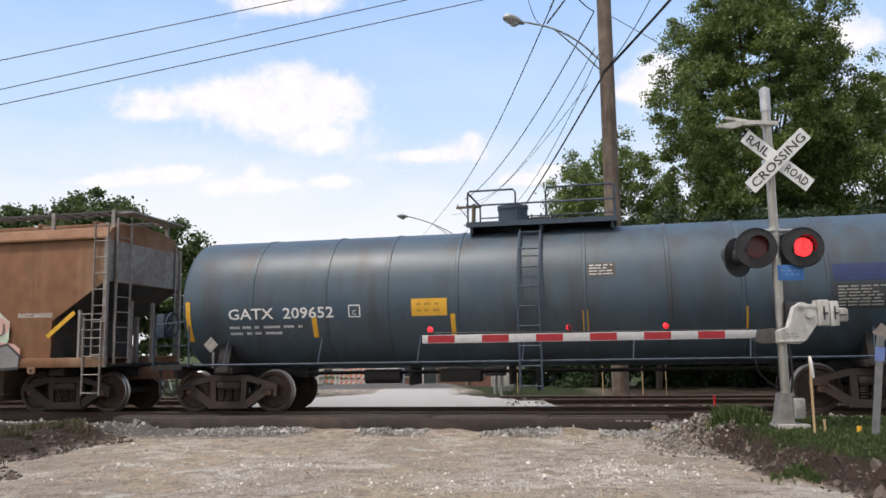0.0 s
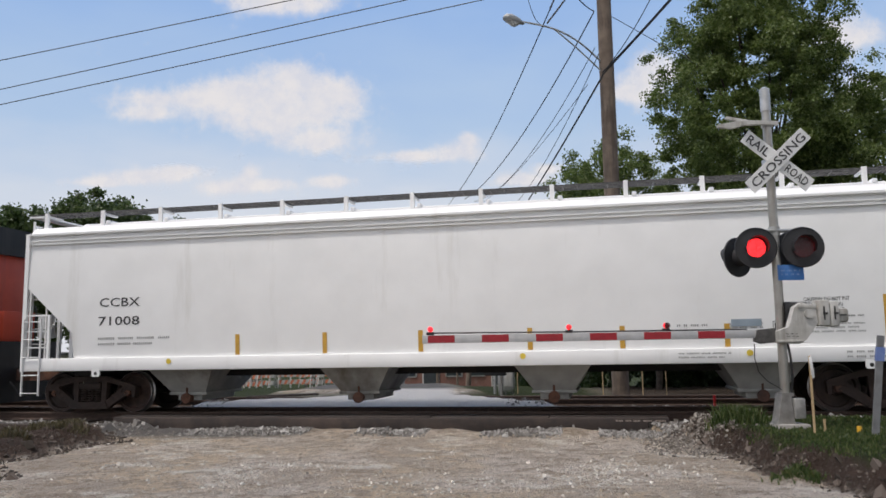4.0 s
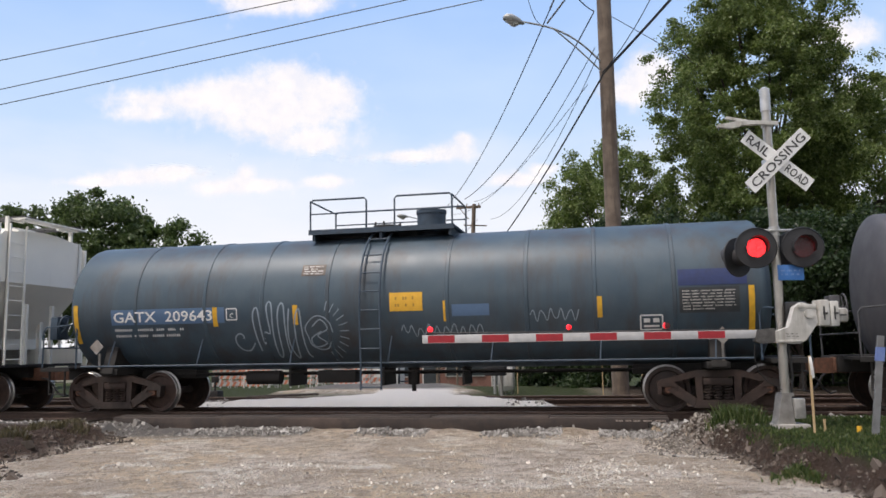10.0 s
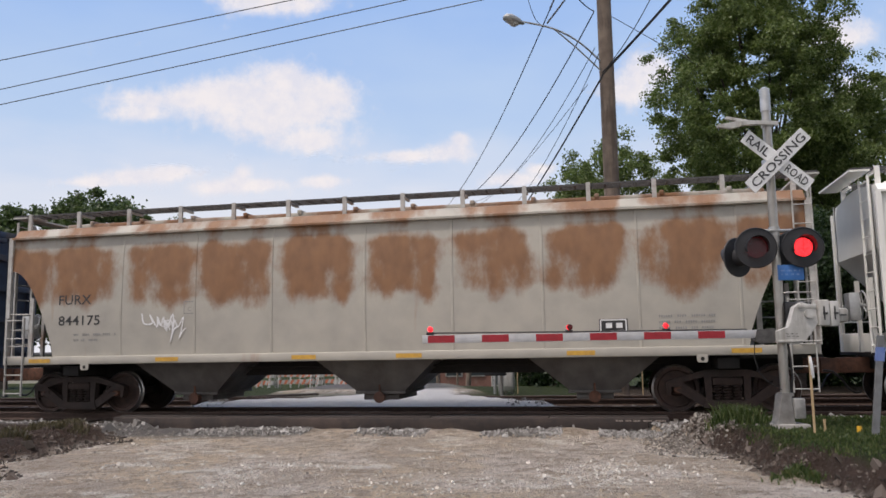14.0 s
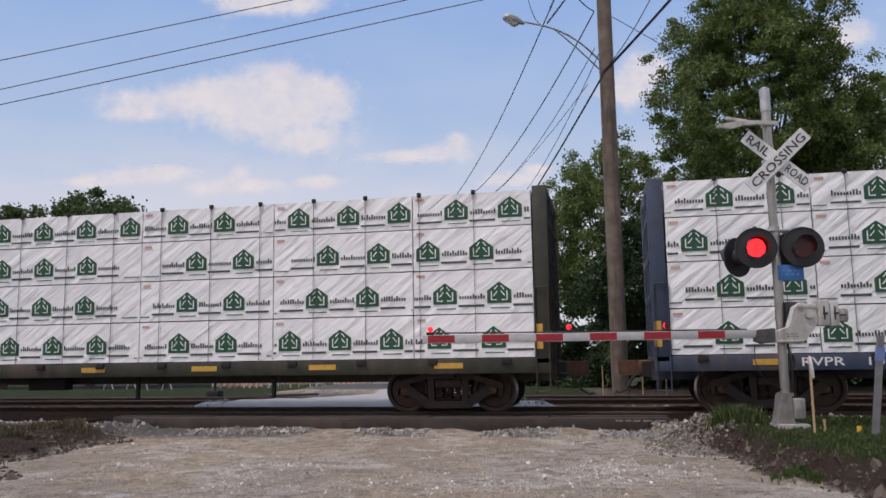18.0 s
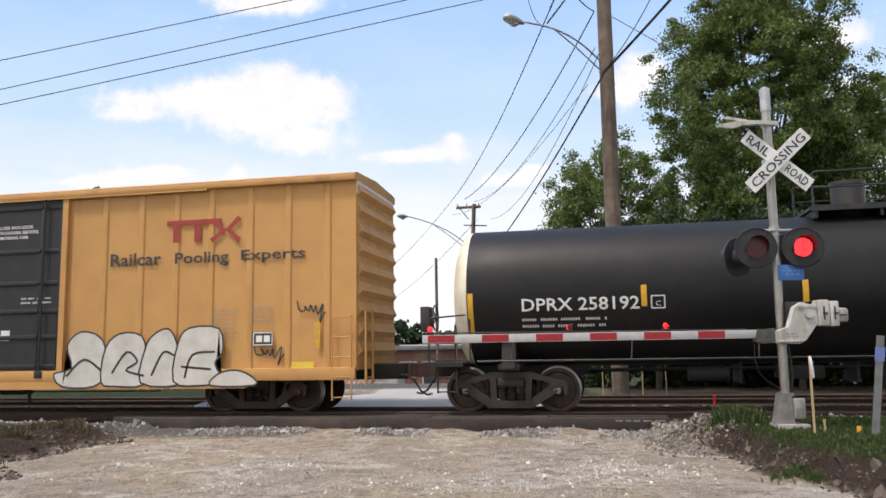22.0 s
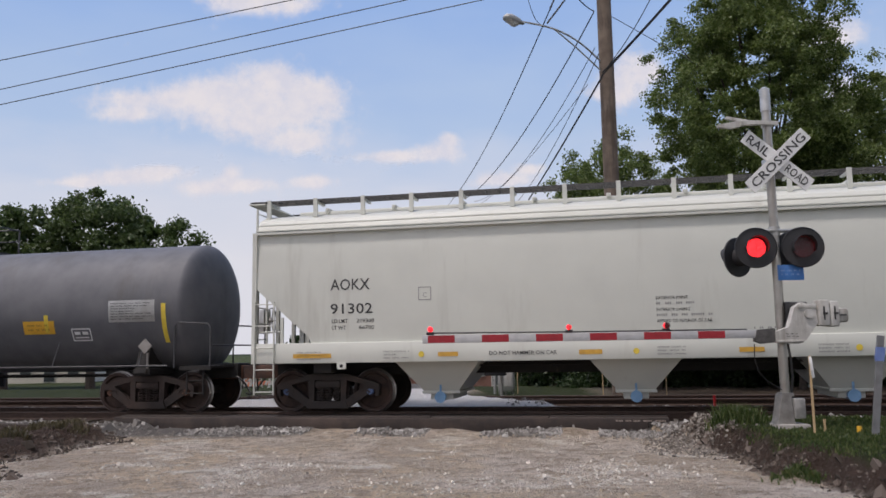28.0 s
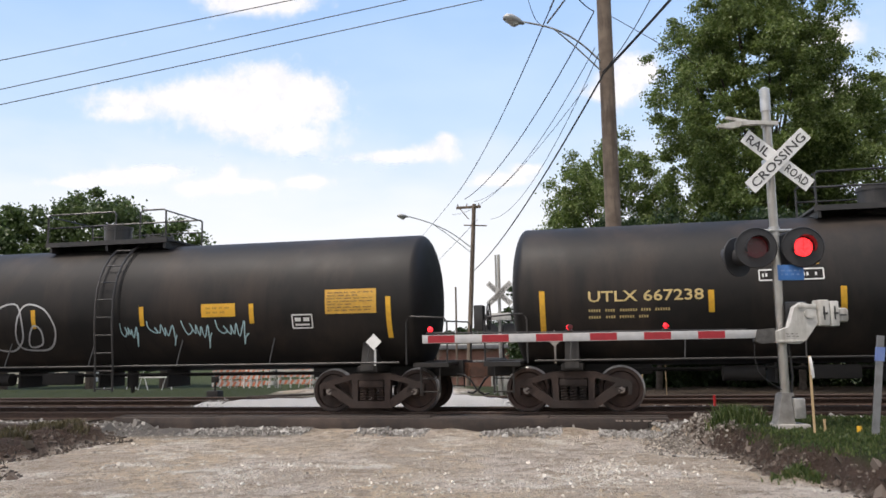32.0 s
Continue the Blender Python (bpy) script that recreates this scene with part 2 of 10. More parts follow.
DUSTY_TANK = mat("dusty_black_tank_paint", (0.013, 0.012, 0.0115), (0.02, 0.0175, 0.016), 0.55, 0, 3, (0.042, 0.031, 0.025), 0.42, 1, 0.7, 0.06, spec=0.27)
CREAM = mat("cream_end_paint", (0.72, 0.66, 0.54), (0.6, 0.54, 0.42), 0.55, 0, 4)
OUTLET_BLUE = mat("blue_outlet_paint", (0.22, 0.4, 0.62), (0.15, 0.3, 0.5), 0.5)
BLUE_CAP = mat("blue_bearing_cap", (0.1, 0.16, 0.32), (0.06, 0.09, 0.18), 0.5)
STEEL_CAP = mat("steel_bearing_cap", (0.3, 0.27, 0.25), (0.18, 0.15, 0.13), 0.5, 0.5)
GRATE = mat("steel_grating", (0.12, 0.115, 0.11), (0.07, 0.07, 0.07), 0.6, 0.5, 14)
REFLECT = mat("amber_reflector", (0.62, 0.36, 0.05), (0.5, 0.28, 0.05), 0.45, 0, 12)
BROWN_HOPPER = mat("rust_brown_hopper_paint", (0.225, 0.104, 0.048), (0.165, 0.08, 0.039), 0.75, 0, 3, (0.29, 0.19, 0.12), 0.48, 1, 0.9, 0.08)
WHITE_HOPPER = mat("white_hopper_paint", (0.86, 0.86, 0.85), (0.8, 0.8, 0.79), 0.5, 0, 1.2, (0.7, 0.69, 0.66), 0.14, 1, 1.6, 0.04)
CREAM_HOPPER = mat("off_white_hopper_paint", (0.84, 0.82, 0.76), (0.79, 0.77, 0.71), 0.5, 0, 1.2, (0.68, 0.66, 0.6), 0.14, 1, 1.6, 0.04)
PALE_HOPPER = mat("pale_grey_hopper_paint", (0.6, 0.61, 0.555), (0.56, 0.57, 0.52), 0.5, 0, 1.2, (0.48, 0.48, 0.43), 0.14, 1, 1.6, 0.04)
BAY_GREY = mat("grey_bay_paint", (0.4, 0.4, 0.38), (0.3, 0.3, 0.28), 0.6, 0, 3, (0.14, 0.12, 0.1), 0.45, 1, 0.9)
TRIM_GREY = mat("weathered_grey_trim", (0.3, 0.28, 0.26), (0.2, 0.18, 0.165), 0.65, 0.1, 8, (0.16, 0.1, 0.07), 0.4)
TRIM_PALE = mat("pale_grey_trim", (0.5, 0.49, 0.46), (0.38, 0.36, 0.33), 0.6, 0, 8, (0.25, 0.14, 0.08), 0.3)
SLOPE_DARK = mat("grimy_slope_sheet", (0.06, 0.055, 0.05), (0.035, 0.032, 0.03), 0.8, 0, 5, (0.1, 0.06, 0.04), 0.3)
BAY_DARK = mat("dark_grey_bay_paint", (0.13, 0.12, 0.11), (0.09, 0.083, 0.077), 0.7, 0, 3, (0.06, 0.05, 0.045), 0.45, 1, 0.9)
BAY_BROWN = mat("brown_bay_paint", (0.13, 0.085, 0.06), (0.09, 0.06, 0.045), 0.75, 0, 3, (0.05, 0.04, 0.035), 0.5, 1, 0.9)
BOX_TAN = mat("yellow_brown_box_car_paint", (0.56, 0.30, 0.095), (0.5, 0.265, 0.085), 0.6, 0, 1.6, (0.3, 0.16, 0.07), 0.25, 1, 0.9, 0.05)
BOX_BLACK = mat("black_door_paint", (0.014, 0.0145, 0.016), (0.024, 0.023, 0.023), 0.5, 0, 3, (0.08, 0.065, 0.05), 0.25, 1, 1.2)
EMBLEM_RED = mat("red_emblem_paint", (0.62, 0.04, 0.03))
EMBLEM_BLUE = mat("blue_emblem_paint", (0.06, 0.11, 0.5))
EMBLEM_MAROON = mat("maroon_emblem_paint", (0.36, 0.05, 0.035))
GRAF_WHITE = mat("white_spray_paint", (0.78, 0.77, 0.76), (0.68, 0.67, 0.66), 0.6, 0, 3)
GRAF_PALE = mat("pale_spray_paint", (0.62, 0.6, 0.56), (0.5, 0.48, 0.43), 0.6, 0, 2.5)
GRAF_SILVER = mat("silver_spray_paint", (0.52, 0.52, 0.52), (0.4, 0.4, 0.41), 0.5, 0.15, 2.5)
GRAF_GREY = mat("grey_spray_paint", (0.24, 0.23, 0.23), (0.18, 0.175, 0.175), 0.6, 0, 2.5)
GRAF_WINE = mat("wine_spray_paint", (0.2, 0.03, 0.05), (0.12, 0.02, 0.035), 0.6, 0, 2)
GRAF_PINK = mat("pink_spray_paint", (0.6, 0.3, 0.26), (0.56, 0.46, 0.4), 0.6, 0, 1.2)
GRAF_MINT = mat("mint_spray_paint", (0.45, 0.55, 0.42), (0.62, 0.6, 0.52), 0.6, 0, 1.2)
GRAF_VIOLET = mat("violet_spray_paint", (0.34, 0.13, 0.4), (0.42, 0.22, 0.46), 0.6, 0, 3)
FILM = mat("white_lumber_wrap", (0.9, 0.9, 0.9), (0.82, 0.82, 0.83), 0.3, 0, 1.4, (0.72, 0.72, 0.72), 0.3, 0, 2.0, 0.6, 5.0)
def _film_creases():
    """Long slanting creases in the stretched wrap."""
    N, L = FILM.node_tree.nodes, FILM.node_tree.links
    bump = next(n for n in N if n.type == "BUMP")
    src = bump.inputs["Height"].links[0].from_node
    mp = N.new("ShaderNodeMapping")
    mp.inputs["Rotation"].default_value = (0, radians(38), 0)
    st = N.new("ShaderNodeMapping")
    st.inputs["Scale"].default_value = (0.3, 1.0, 2.4)
    L.new(src.inputs["Vector"].links[0].from_socket, mp.inputs[0])
    L.new(mp.outputs[0], st.inputs[0])
    L.new(st.outputs[0], src.inputs["Vector"])
    src.inputs["Scale"].default_value, src.inputs["Detail"].default_value = 2.8, 3
    bump.inputs["Strength"].default_value, bump.inputs["Distance"].default_value = 0.75, 0.06


_film_creases()
STRAP = mat("grey_strap", (0.1, 0.1, 0.1), (0.07, 0.07, 0.07), 0.6)
PACK_GREEN = mat("green_print", (0.014, 0.085, 0.04), (0.012, 0.07, 0.034), 0.5)
BLUE_FRAME = mat("blue_car_paint", (0.036, 0.055, 0.1), (0.028, 0.036, 0.06), 0.55, 0, 4, (0.1, 0.07, 0.05), 0.35, 1)
GREEN_FRAME = mat("dark_green_car_paint", (0.032, 0.035, 0.02), (0.024, 0.022, 0.016), 0.6, 0, 4, (0.09, 0.06, 0.045), 0.4, 1)
LOCO_BLACK = mat("black_locomotive_paint", (0.019, 0.019, 0.021), (0.027, 0.026, 0.027), 0.42, 0, 2.5, (0.058, 0.053, 0.048), 0.38, 1, 1.3, 0.05)
LOCO_RED = mat("red_orange_locomotive_paint", (0.56, 0.075, 0.035), (0.48, 0.065, 0.035), 0.5, 0, 2, (0.24, 0.06, 0.045), 0.3, 1, 0.8, 0.05)
LOCO_CREAM = mat("cream_locomotive_paint", (0.66, 0.5, 0.28), (0.56, 0.42, 0.22), 0.5, 0, 2, (0.4, 0.28, 0.15), 0.35, 1, 1.0)
GRILLE = mat("dark_grille", (0.035, 0.025, 0.02), (0.06, 0.045, 0.035), 0.6, 0.2, 30)
GLASS = mat("dark_window_glass", (0.05, 0.06, 0.065), (0.04, 0.045, 0.05), 0.06, 0, 3, bump=0)
WEATHERED_HOPPER = mat("weathered_grey_hopper_paint", (0.44, 0.41, 0.35), (0.37, 0.345, 0.3), 0.65, 0, 2, (0.3, 0.13, 0.055), 0.0, 1, 0.8, 0.06)
def _rust_bands():
    """Rust that spreads over the upper side panels between the posts and runs down."""
    nt = WEATHERED_HOPPER.node_tree
    N, L = nt.nodes, nt.links
    bsdf = N["Principled BSDF"]
    tc = N.new("ShaderNodeTexCoord")
    mp = N.new("ShaderNodeMapping")
    mp.inputs["Scale"].default_value = (1.0, 0.3, 0.6)
    L.new(tc.outputs["Object"], mp.inputs[0])
    n = N.new("ShaderNodeTexNoise")
    n.inputs["Scale"].default_value, n.inputs["Detail"].default_value, n.inputs["Roughness"].default_value = 1.3, 9, 0.6
    L.new(mp.outputs[0], n.inputs["Vector"])
    sep = N.new("ShaderNodeSeparateXYZ")
    L.new(tc.outputs["Object"], sep.inputs[0])
    hz = N.new("ShaderNodeValToRGB")
    e = hz.color_ramp.elements
    e[0].position, e[0].color = 0.4, (0.05, 0.05, 0.05, 1)
    e[1].position, e[1].color = 0.52, (0.8, 0.8, 0.8, 1)
    a = hz.color_ramp.elements.new(0.72)
    a.color = (1, 1, 1, 1)
    b = hz.color_ramp.elements.new(0.775)
    b.color = (0.45, 0.45, 0.45, 1)
    c = hz.color_ramp.elements.new(0.83)
    c.color = (0.75, 0.75, 0.75, 1)
    sc = N.new("ShaderNodeMath")
    sc.operation, sc.inputs[1].default_value = "DIVIDE", 5.0
    L.new(sep.outputs[2], sc.inputs[0])
    L.new(sc.outputs[0], hz.inputs[0])
    ad = N.new("ShaderNodeMath")
    ad.operation = "MULTIPLY_ADD"
    ad.inputs[1].default_value = 0.6
    L.new(hz.outputs[0], ad.inputs[0])
    nm = N.new("ShaderNodeMath")
    nm.operation, nm.inputs[1].default_value = "MULTIPLY", 1.1
    L.new(n.outputs[0], nm.inputs[0])
    L.new(nm.outputs[0], ad.inputs[2])
    # less rust along the panel seams
    wave = N.new("ShaderNodeMath")
    wave.operation, wave.inputs[1].default_value, wave.inputs[2].default_value = "MULTIPLY_ADD", 1 / 1.875, 5.82 / 1.875
    L.new(sep.outputs[0], wave.inputs[0])
    pp = N.new("ShaderNodeMath")
    pp.operation, pp.inputs[1].default_value = "PINGPONG", 0.5
    L.new(wave.outputs[0], pp.inputs[0])
    sm = N.new("ShaderNodeMapRange")
    sm.interpolation_type = "SMOOTHSTEP"
    sm.inputs[1].default_value, sm.inputs[2].default_value, sm.inputs[3].default_value, sm.inputs[4].default_value = 0.01, 0.2, -0.2, 0.0
    L.new(pp.outputs[0], sm.inputs[0])
    a2 = N.new("ShaderNodeMath")
    L.new(ad.outputs[0], a2.inputs[0])
    L.new(sm.outputs[0], a2.inputs[1])
    mr = N.new("ShaderNodeMapRange")
    mr.interpolation_type = "SMOOTHSTEP"
    mr.inputs[1].default_value, mr.inputs[2].default_value, mr.inputs[4].default_value = 0.8, 1.08, 0.92
    L.new(a2.outputs[0], mr.inputs[0])
    mix = N.new("ShaderNodeMix")
    mix.data_type = "RGBA"
    n3 = N.new("ShaderNodeTexNoise")
    n3.inputs["Scale"].default_value, n3.inputs["Detail"].default_value = 5.0, 6
    L.new(mp.outputs[0], n3.inputs["Vector"])
    rc = N.new("ShaderNodeMix")
    rc.data_type = "RGBA"
    rc.inputs[6].default_value, rc.inputs[7].default_value = (0.14, 0.057, 0.021, 1), (0.3, 0.138, 0.05, 1)
    L.new(n3.outputs[0], rc.inputs[0])
    old = bsdf.inputs["Base Color"].links[0].from_socket
    L.new(mr.outputs[0], mix.inputs[0])
    L.new(old, mix.inputs[6])
    L.new(rc.outputs[2], mix.inputs[7])
    L.new(mix.outputs[2], bsdf.inputs["Base Color"])


_rust_bands()

# ---- ground ----
def smoothstep(a, b, x):
    t = max(0.0, min(1.0, (x - a) / (b - a)))
    return t * t * (3 - 2 * t)


def road_left(y):
    return -9.9 - 0.28 * (y + 4.0) + 0.35 * math.sin(y * 1.3) + 0.2 * math.sin(y * 3.1)


def road_right(y):
    return float(np.interp(y, (-14.0, -9.0, -8.1, -7.6, -6.85, -5.35, -4.4, -2.5, -1.5), (6.4, 3.25, 2.7, 2.45, 2.12, 1.78, 1.5, 1.1, 0.9))) + 0.06 * math.sin(y * 2.3) + 0.05 * math.sin(y * 5.1)


def far_left(y):
    return -9.9 - 0.3 * y * 0.55


def far_right(y):
    return -1.9 - 0.3 * y


def white_left(y):
    """The rim of the fresh white limestone that is heaped over the second track."""
    return float(np.interp(y, (2.0, 2.8, 3.24, 4.14, 6.0, 14.0), (-12.0, -11.6, -10.6, -9.0, -7.6, -6.9)))


def white_right(y):
    return float(np.interp(y, (2.0, 2.8, 3.0, 3.2, 5.87, 14.0), (-1.2, -1.4, -1.7, -2.2, -4.6, -6.5)))


def height(x, y):
    """The lie of the land: a dug-out road bed between banks, the track bed, lower land beyond."""
    n = noise.noise((x * 0.9, y * 0.9, 0.3)) * 0.05 + noise.noise((x * 3.1, y * 3.1, 4.0)) * 0.02
    if y < -1.5:
        w = noise.noise((x * 1.1, y * 1.1, 9.0)) * 0.12 + noise.noise((x * 2.7, y * 2.7, 5.0)) * 0.14
        r = smoothstep(0.0, 0.42, x - road_right(y) + w)
        l = smoothstep(0.0, 0.7, road_left(y) - x + w)
        base = -0.36 + n * 0.7 + 0.035 * max(0, noise.noise((x * 1.7, y * 2.6, 3.0)) - 0.1)
        bank_r = 0.05 + n * 0.6 - 0.06 * smoothstep(-6.0, -9.0, y)
        bank_l = -0.17 + n + 0.1 * smoothstep(-1.0, -3.0, y)
        rough = 0.75 + 0.5 * noise.noise((x * 5, y * 5, 1.0))
        hump = (0.17 * math.exp(-((x - 1.25) / 0.42) ** 2 - ((y + 3.4) / 0.75) ** 2) + 0.16 * math.exp(-((x - 2.15) / 0.26) ** 2 - ((y + 7.1) / 0.3) ** 2)) * rough
        z = base * (1 - max(r, l)) + bank_r * r + bank_l * l + hump
        z += (noise.noise((x * 4.5, y * 4.5, 2.0)) * 0.07) * (4 * max(r, l) * (1 - max(r, l)))
        t = smoothstep(-2.6, -1.7, y)
        lip = -0.27 + n * 1.5
        if x > road_right(y) - 0.3 or x < road_left(y) + 0.8:
            lip = -0.16 + n
        return z * (1 - t) + lip * t
    if -0.72 < y < 9.0:
        # the road bed is dug out at the near track and heaped over the second one
        k = smoothstep(white_left(y) - 0.2, white_left(y) + 0.6, x) * (1 - smoothstep(white_right(y) - 0.5, white_right(y) + 0.2, x))
        if abs(abs(y) - 0.75) < 0.14:
            k = 0.0
        cover = (-0.13 if y < 1.0 else -0.3 + 0.34 * smoothstep(2.1, 3.0, y)) + n * 0.3
    else:
        k, cover = 0.0, 0.0
    if y < 6.6:
        bed = -0.19 + n * 0.8
        return bed * (1 - k) + cover * k
    far = smoothstep(11.0, 48.0, y)
    k = smoothstep(far_left(y) - 1.0, far_left(y) + 0.6, x) * (1 - smoothstep(far_right(y) - 0.4, far_right(y) + 0.8, x))
    return (-0.2 + n + (0.17 + 0.1 * (1 - smoothstep(6.6, 10.0, y))) * k) * (1 - far) - 1.7 * far


def spread(lo, hi, step, out, grow=1.25):
    xs = list(np.arange(lo, hi + 1e-6, step))
    d = step
    a, b = lo, hi
    left, right = [], []
    while b < out:
        d *= grow
        a -= d
        b += d
        left.append(a)
        right.append(b)
    return left[::-1] + xs + right


def build_ground():
    xs = spread(-14.0, 7.0, 0.085, 3500, 1.2)
    ys = spread(-10.0, 1.5, 0.085, 3500, 1.2)
    me = bpy.data.meshes.new("ground")
    verts = [(x, y, height(x, y)) for y in ys for x in xs]
    nx = len(xs)
    faces = [(j * nx + i, j * nx + i + 1, (j + 1) * nx + i + 1, (j + 1) * nx + i) for j in range(len(ys) - 1) for i in range(nx - 1)]
    me.from_pydata(verts, [], faces)
    att = me.color_attributes.new("soil", "FLOAT_COLOR", "POINT")
    col = np.zeros((len(verts), 4), dtype=np.float32)
    for i, (x, y, z) in enumerate(verts):
        w = noise.noise((x * 1.3, y * 1.3, 7.0)) * 0.4
        g = s = b = 0.0
        if y < -1.7:
            r = x - road_right(y)
            l = road_left(y) - x
            s = max(smoothstep(-0.12, 0.06, r + w * 0.3), smoothstep(-0.15, 0.25, l + w * 0.5))
            g = max(smoothstep(0.28, 0.42, r + w * 0.4) * (1 - smoothstep(-4.6, -3.6, y) * smoothstep(2.2, 1.6, x)), smoothstep(2.0, 4.0, l + w) * 0.2) * smoothstep(-1.9, -3.0, y)
            b = smoothstep(-3.1, -2.2, y + w) * max(smoothstep(0.9, -0.6, x + 6.6 + w), smoothstep(-0.5, 0.6, x - road_right(y)))
        elif y < 7.4:
            b = 1.0
            k = smoothstep(white_left(y) - 0.3, white_left(y) + 0.1, x + w * 0.5) * (1 - smoothstep(white_right(y) - 0.2, white_right(y) + 0.3, x + w * 0.5)) * smoothstep(1.6, 2.0, y)
            b *= 1 - k
            g = smoothstep(5.2, 6.5, y + w * 2) * (1 - k)
            # tree shade put into the colour: grass and ballast turn to dark soil
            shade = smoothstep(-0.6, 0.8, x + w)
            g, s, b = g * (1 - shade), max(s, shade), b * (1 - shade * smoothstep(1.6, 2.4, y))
        else:
            k = smoothstep(far_left(y) - 0.4, far_left(y) + 0.4, x + w) * (1 - smoothstep(far_right(y) - 0.5, far_right(y) + 0.3, x + w))
            g = 1 - k
            b = k * smoothstep(9.2, 10.4, y + w * 2)
            # same painted shade under the trees beyond, as dark soil over the grass
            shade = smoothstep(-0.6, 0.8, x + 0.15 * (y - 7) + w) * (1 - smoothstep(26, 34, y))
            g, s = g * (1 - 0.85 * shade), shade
        white = 0.0
        if 1.5 < y < 14:
            white = smoothstep(white_left(y) - 0.2, white_left(y) + 0.2, x + w * 0.5) * (1 - smoothstep(white_right(y) - 0.2, white_right(y) + 0.2, x + w * 0.5))
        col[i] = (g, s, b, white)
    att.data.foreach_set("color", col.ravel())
    me.materials.append(ground_material())
    me.shade_smooth()
    return tagged(new("ground", me), "pale crushed-limestone road bed between dark soil banks and grass", "ground", kind="structure")


def ground_material():
    m = bpy.data.materials.new("road_bed_soil_and_grass")
    m.use_nodes = True
    N, L = m.node_tree.nodes, m.node_tree.links
    bsdf = N["Principled BSDF"]
    bsdf.inputs["Roughness"].default_value = 0.95
    bsdf.inputs["Specular IOR Level"].default_value = 0.2
    geo = N.new("ShaderNodeNewGeometry")
    att = N.new("ShaderNodeAttribute")
    att.attribute_name = "soil"
    sep = N.new("ShaderNodeSeparateColor")
    L.new(att.outputs["Color"], sep.inputs[0])

    def nz(scale, detail=6, rough=0.6):
        n = N.new("ShaderNodeTexNoise")
        n.inputs["Scale"].default_value, n.inputs["Detail"].default_value, n.inputs["Roughness"].default_value = scale, detail, rough
        L.new(geo.outputs["Position"], n.inputs["Vector"])
        return n.outputs[0]

    def mix(f, a, b):
        k = N.new("ShaderNodeMix")
        k.data_type = "RGBA"
        for s, v in ((0, f), (6, a), (7, b)):
            if isinstance(v, (tuple, float)):
                k.inputs[s].default_value = rgb(v) if isinstance(v, tuple) else v
            else:
                L.new(v, k.inputs[s])
        return k.outputs[2]

    def ramp(v, a, b):
        r = N.new("ShaderNodeMapRange")
        r.inputs[1].default_value, r.inputs[2].default_value = a, b
        L.new(v, r.inputs[0])
        return r.outputs[0]

    lime = mix(ramp(nz(0.4, 7, 0.62), 0.43, 0.56), (0.78, 0.68, 0.585), (0.72, 0.575, 0.41))
    lime = mix(ramp(nz(0.75, 9, 0.72), 0.5, 0.57), lime, (0.6, 0.5, 0.4))
    lime = mix(ramp(nz(2.6, 9, 0.7), 0.5, 0.58), lime, (0.47, 0.375, 0.285))
    lime = mix(ramp(nz(9.0, 9, 0.75), 0.56, 0.61), lime, (0.33, 0.255, 0.19))
    lime = mix(ramp(nz(0.9, 11, 0.82), 0.55, 0.585), lime, (0.88, 0.81, 0.71))
    lime = mix(ramp(nz(28.0, 6, 0.78), 0.56, 0.61), lime, (0.24, 0.185, 0.14))
    lime = mix(ramp(nz(3.6, 11, 0.84), 0.59, 0.615), lime, (0.9, 0.85, 0.77))
    lime = mix(ramp(nz(70.0, 4, 0.75), 0.6, 0.64), lime, (0.86, 0.836, 0.737))
    lime = mix(att.outputs["Alpha"], lime, mix(nz(3.0, 8, 0.7), (0.92, 0.88, 0.84), (0.84, 0.8, 0.76)))
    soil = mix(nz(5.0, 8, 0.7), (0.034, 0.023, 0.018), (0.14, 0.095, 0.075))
    soil = mix(ramp(nz(22.0, 5, 0.7), 0.55, 0.72), soil, (0.2, 0.175, 0.145))
    stone = mix(nz(35.0, 4, 0.8), (0.11, 0.10, 0.095), (0.3, 0.285, 0.27))
    grass = mix(nz(2.2, 8, 0.7), (0.028, 0.05, 0.013), (0.07, 0.075, 0.028))
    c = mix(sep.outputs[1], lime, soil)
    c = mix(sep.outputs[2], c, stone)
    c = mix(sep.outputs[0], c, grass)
    L.new(c, bsdf.inputs["Base Color"])
    bp = N.new("ShaderNodeBump")
    bp.inputs["Strength"].default_value, bp.inputs["Distance"].default_value = 1.0, 0.13
    ad = N.new("ShaderNodeMath")
    L.new(nz(14.0, 8, 0.7), ad.inputs[0])
    L.new(nz(45.0, 4, 0.7), ad.inputs[1])
    L.new(ad.outputs[0], bp.inputs["Height"])
    L.new(bp.outputs[0], bsdf.inputs["Normal"])
    return m


ground = build_ground()


# ---- track ----
RAIL_STEEL = mat("brown_rail_steel", (0.07, 0.04, 0.028), (0.045, 0.028, 0.021), 0.7, 0.1, 12)
TIE = mat("creosoted_tie", (0.04, 0.03, 0.023), (0.07, 0.054, 0.043), 0.9, 0, 9)
PANEL = mat("dark_crossing_panel", (0.03, 0.023, 0.02), (0.05, 0.036, 0.03), 0.8, 0, 7, (0.085, 0.06, 0.048), 0.3)


RAIL_TOP = mat("dull_rail_head", (0.12, 0.085, 0.068), (0.08, 0.057, 0.046), 0.6, 0.2, 14)


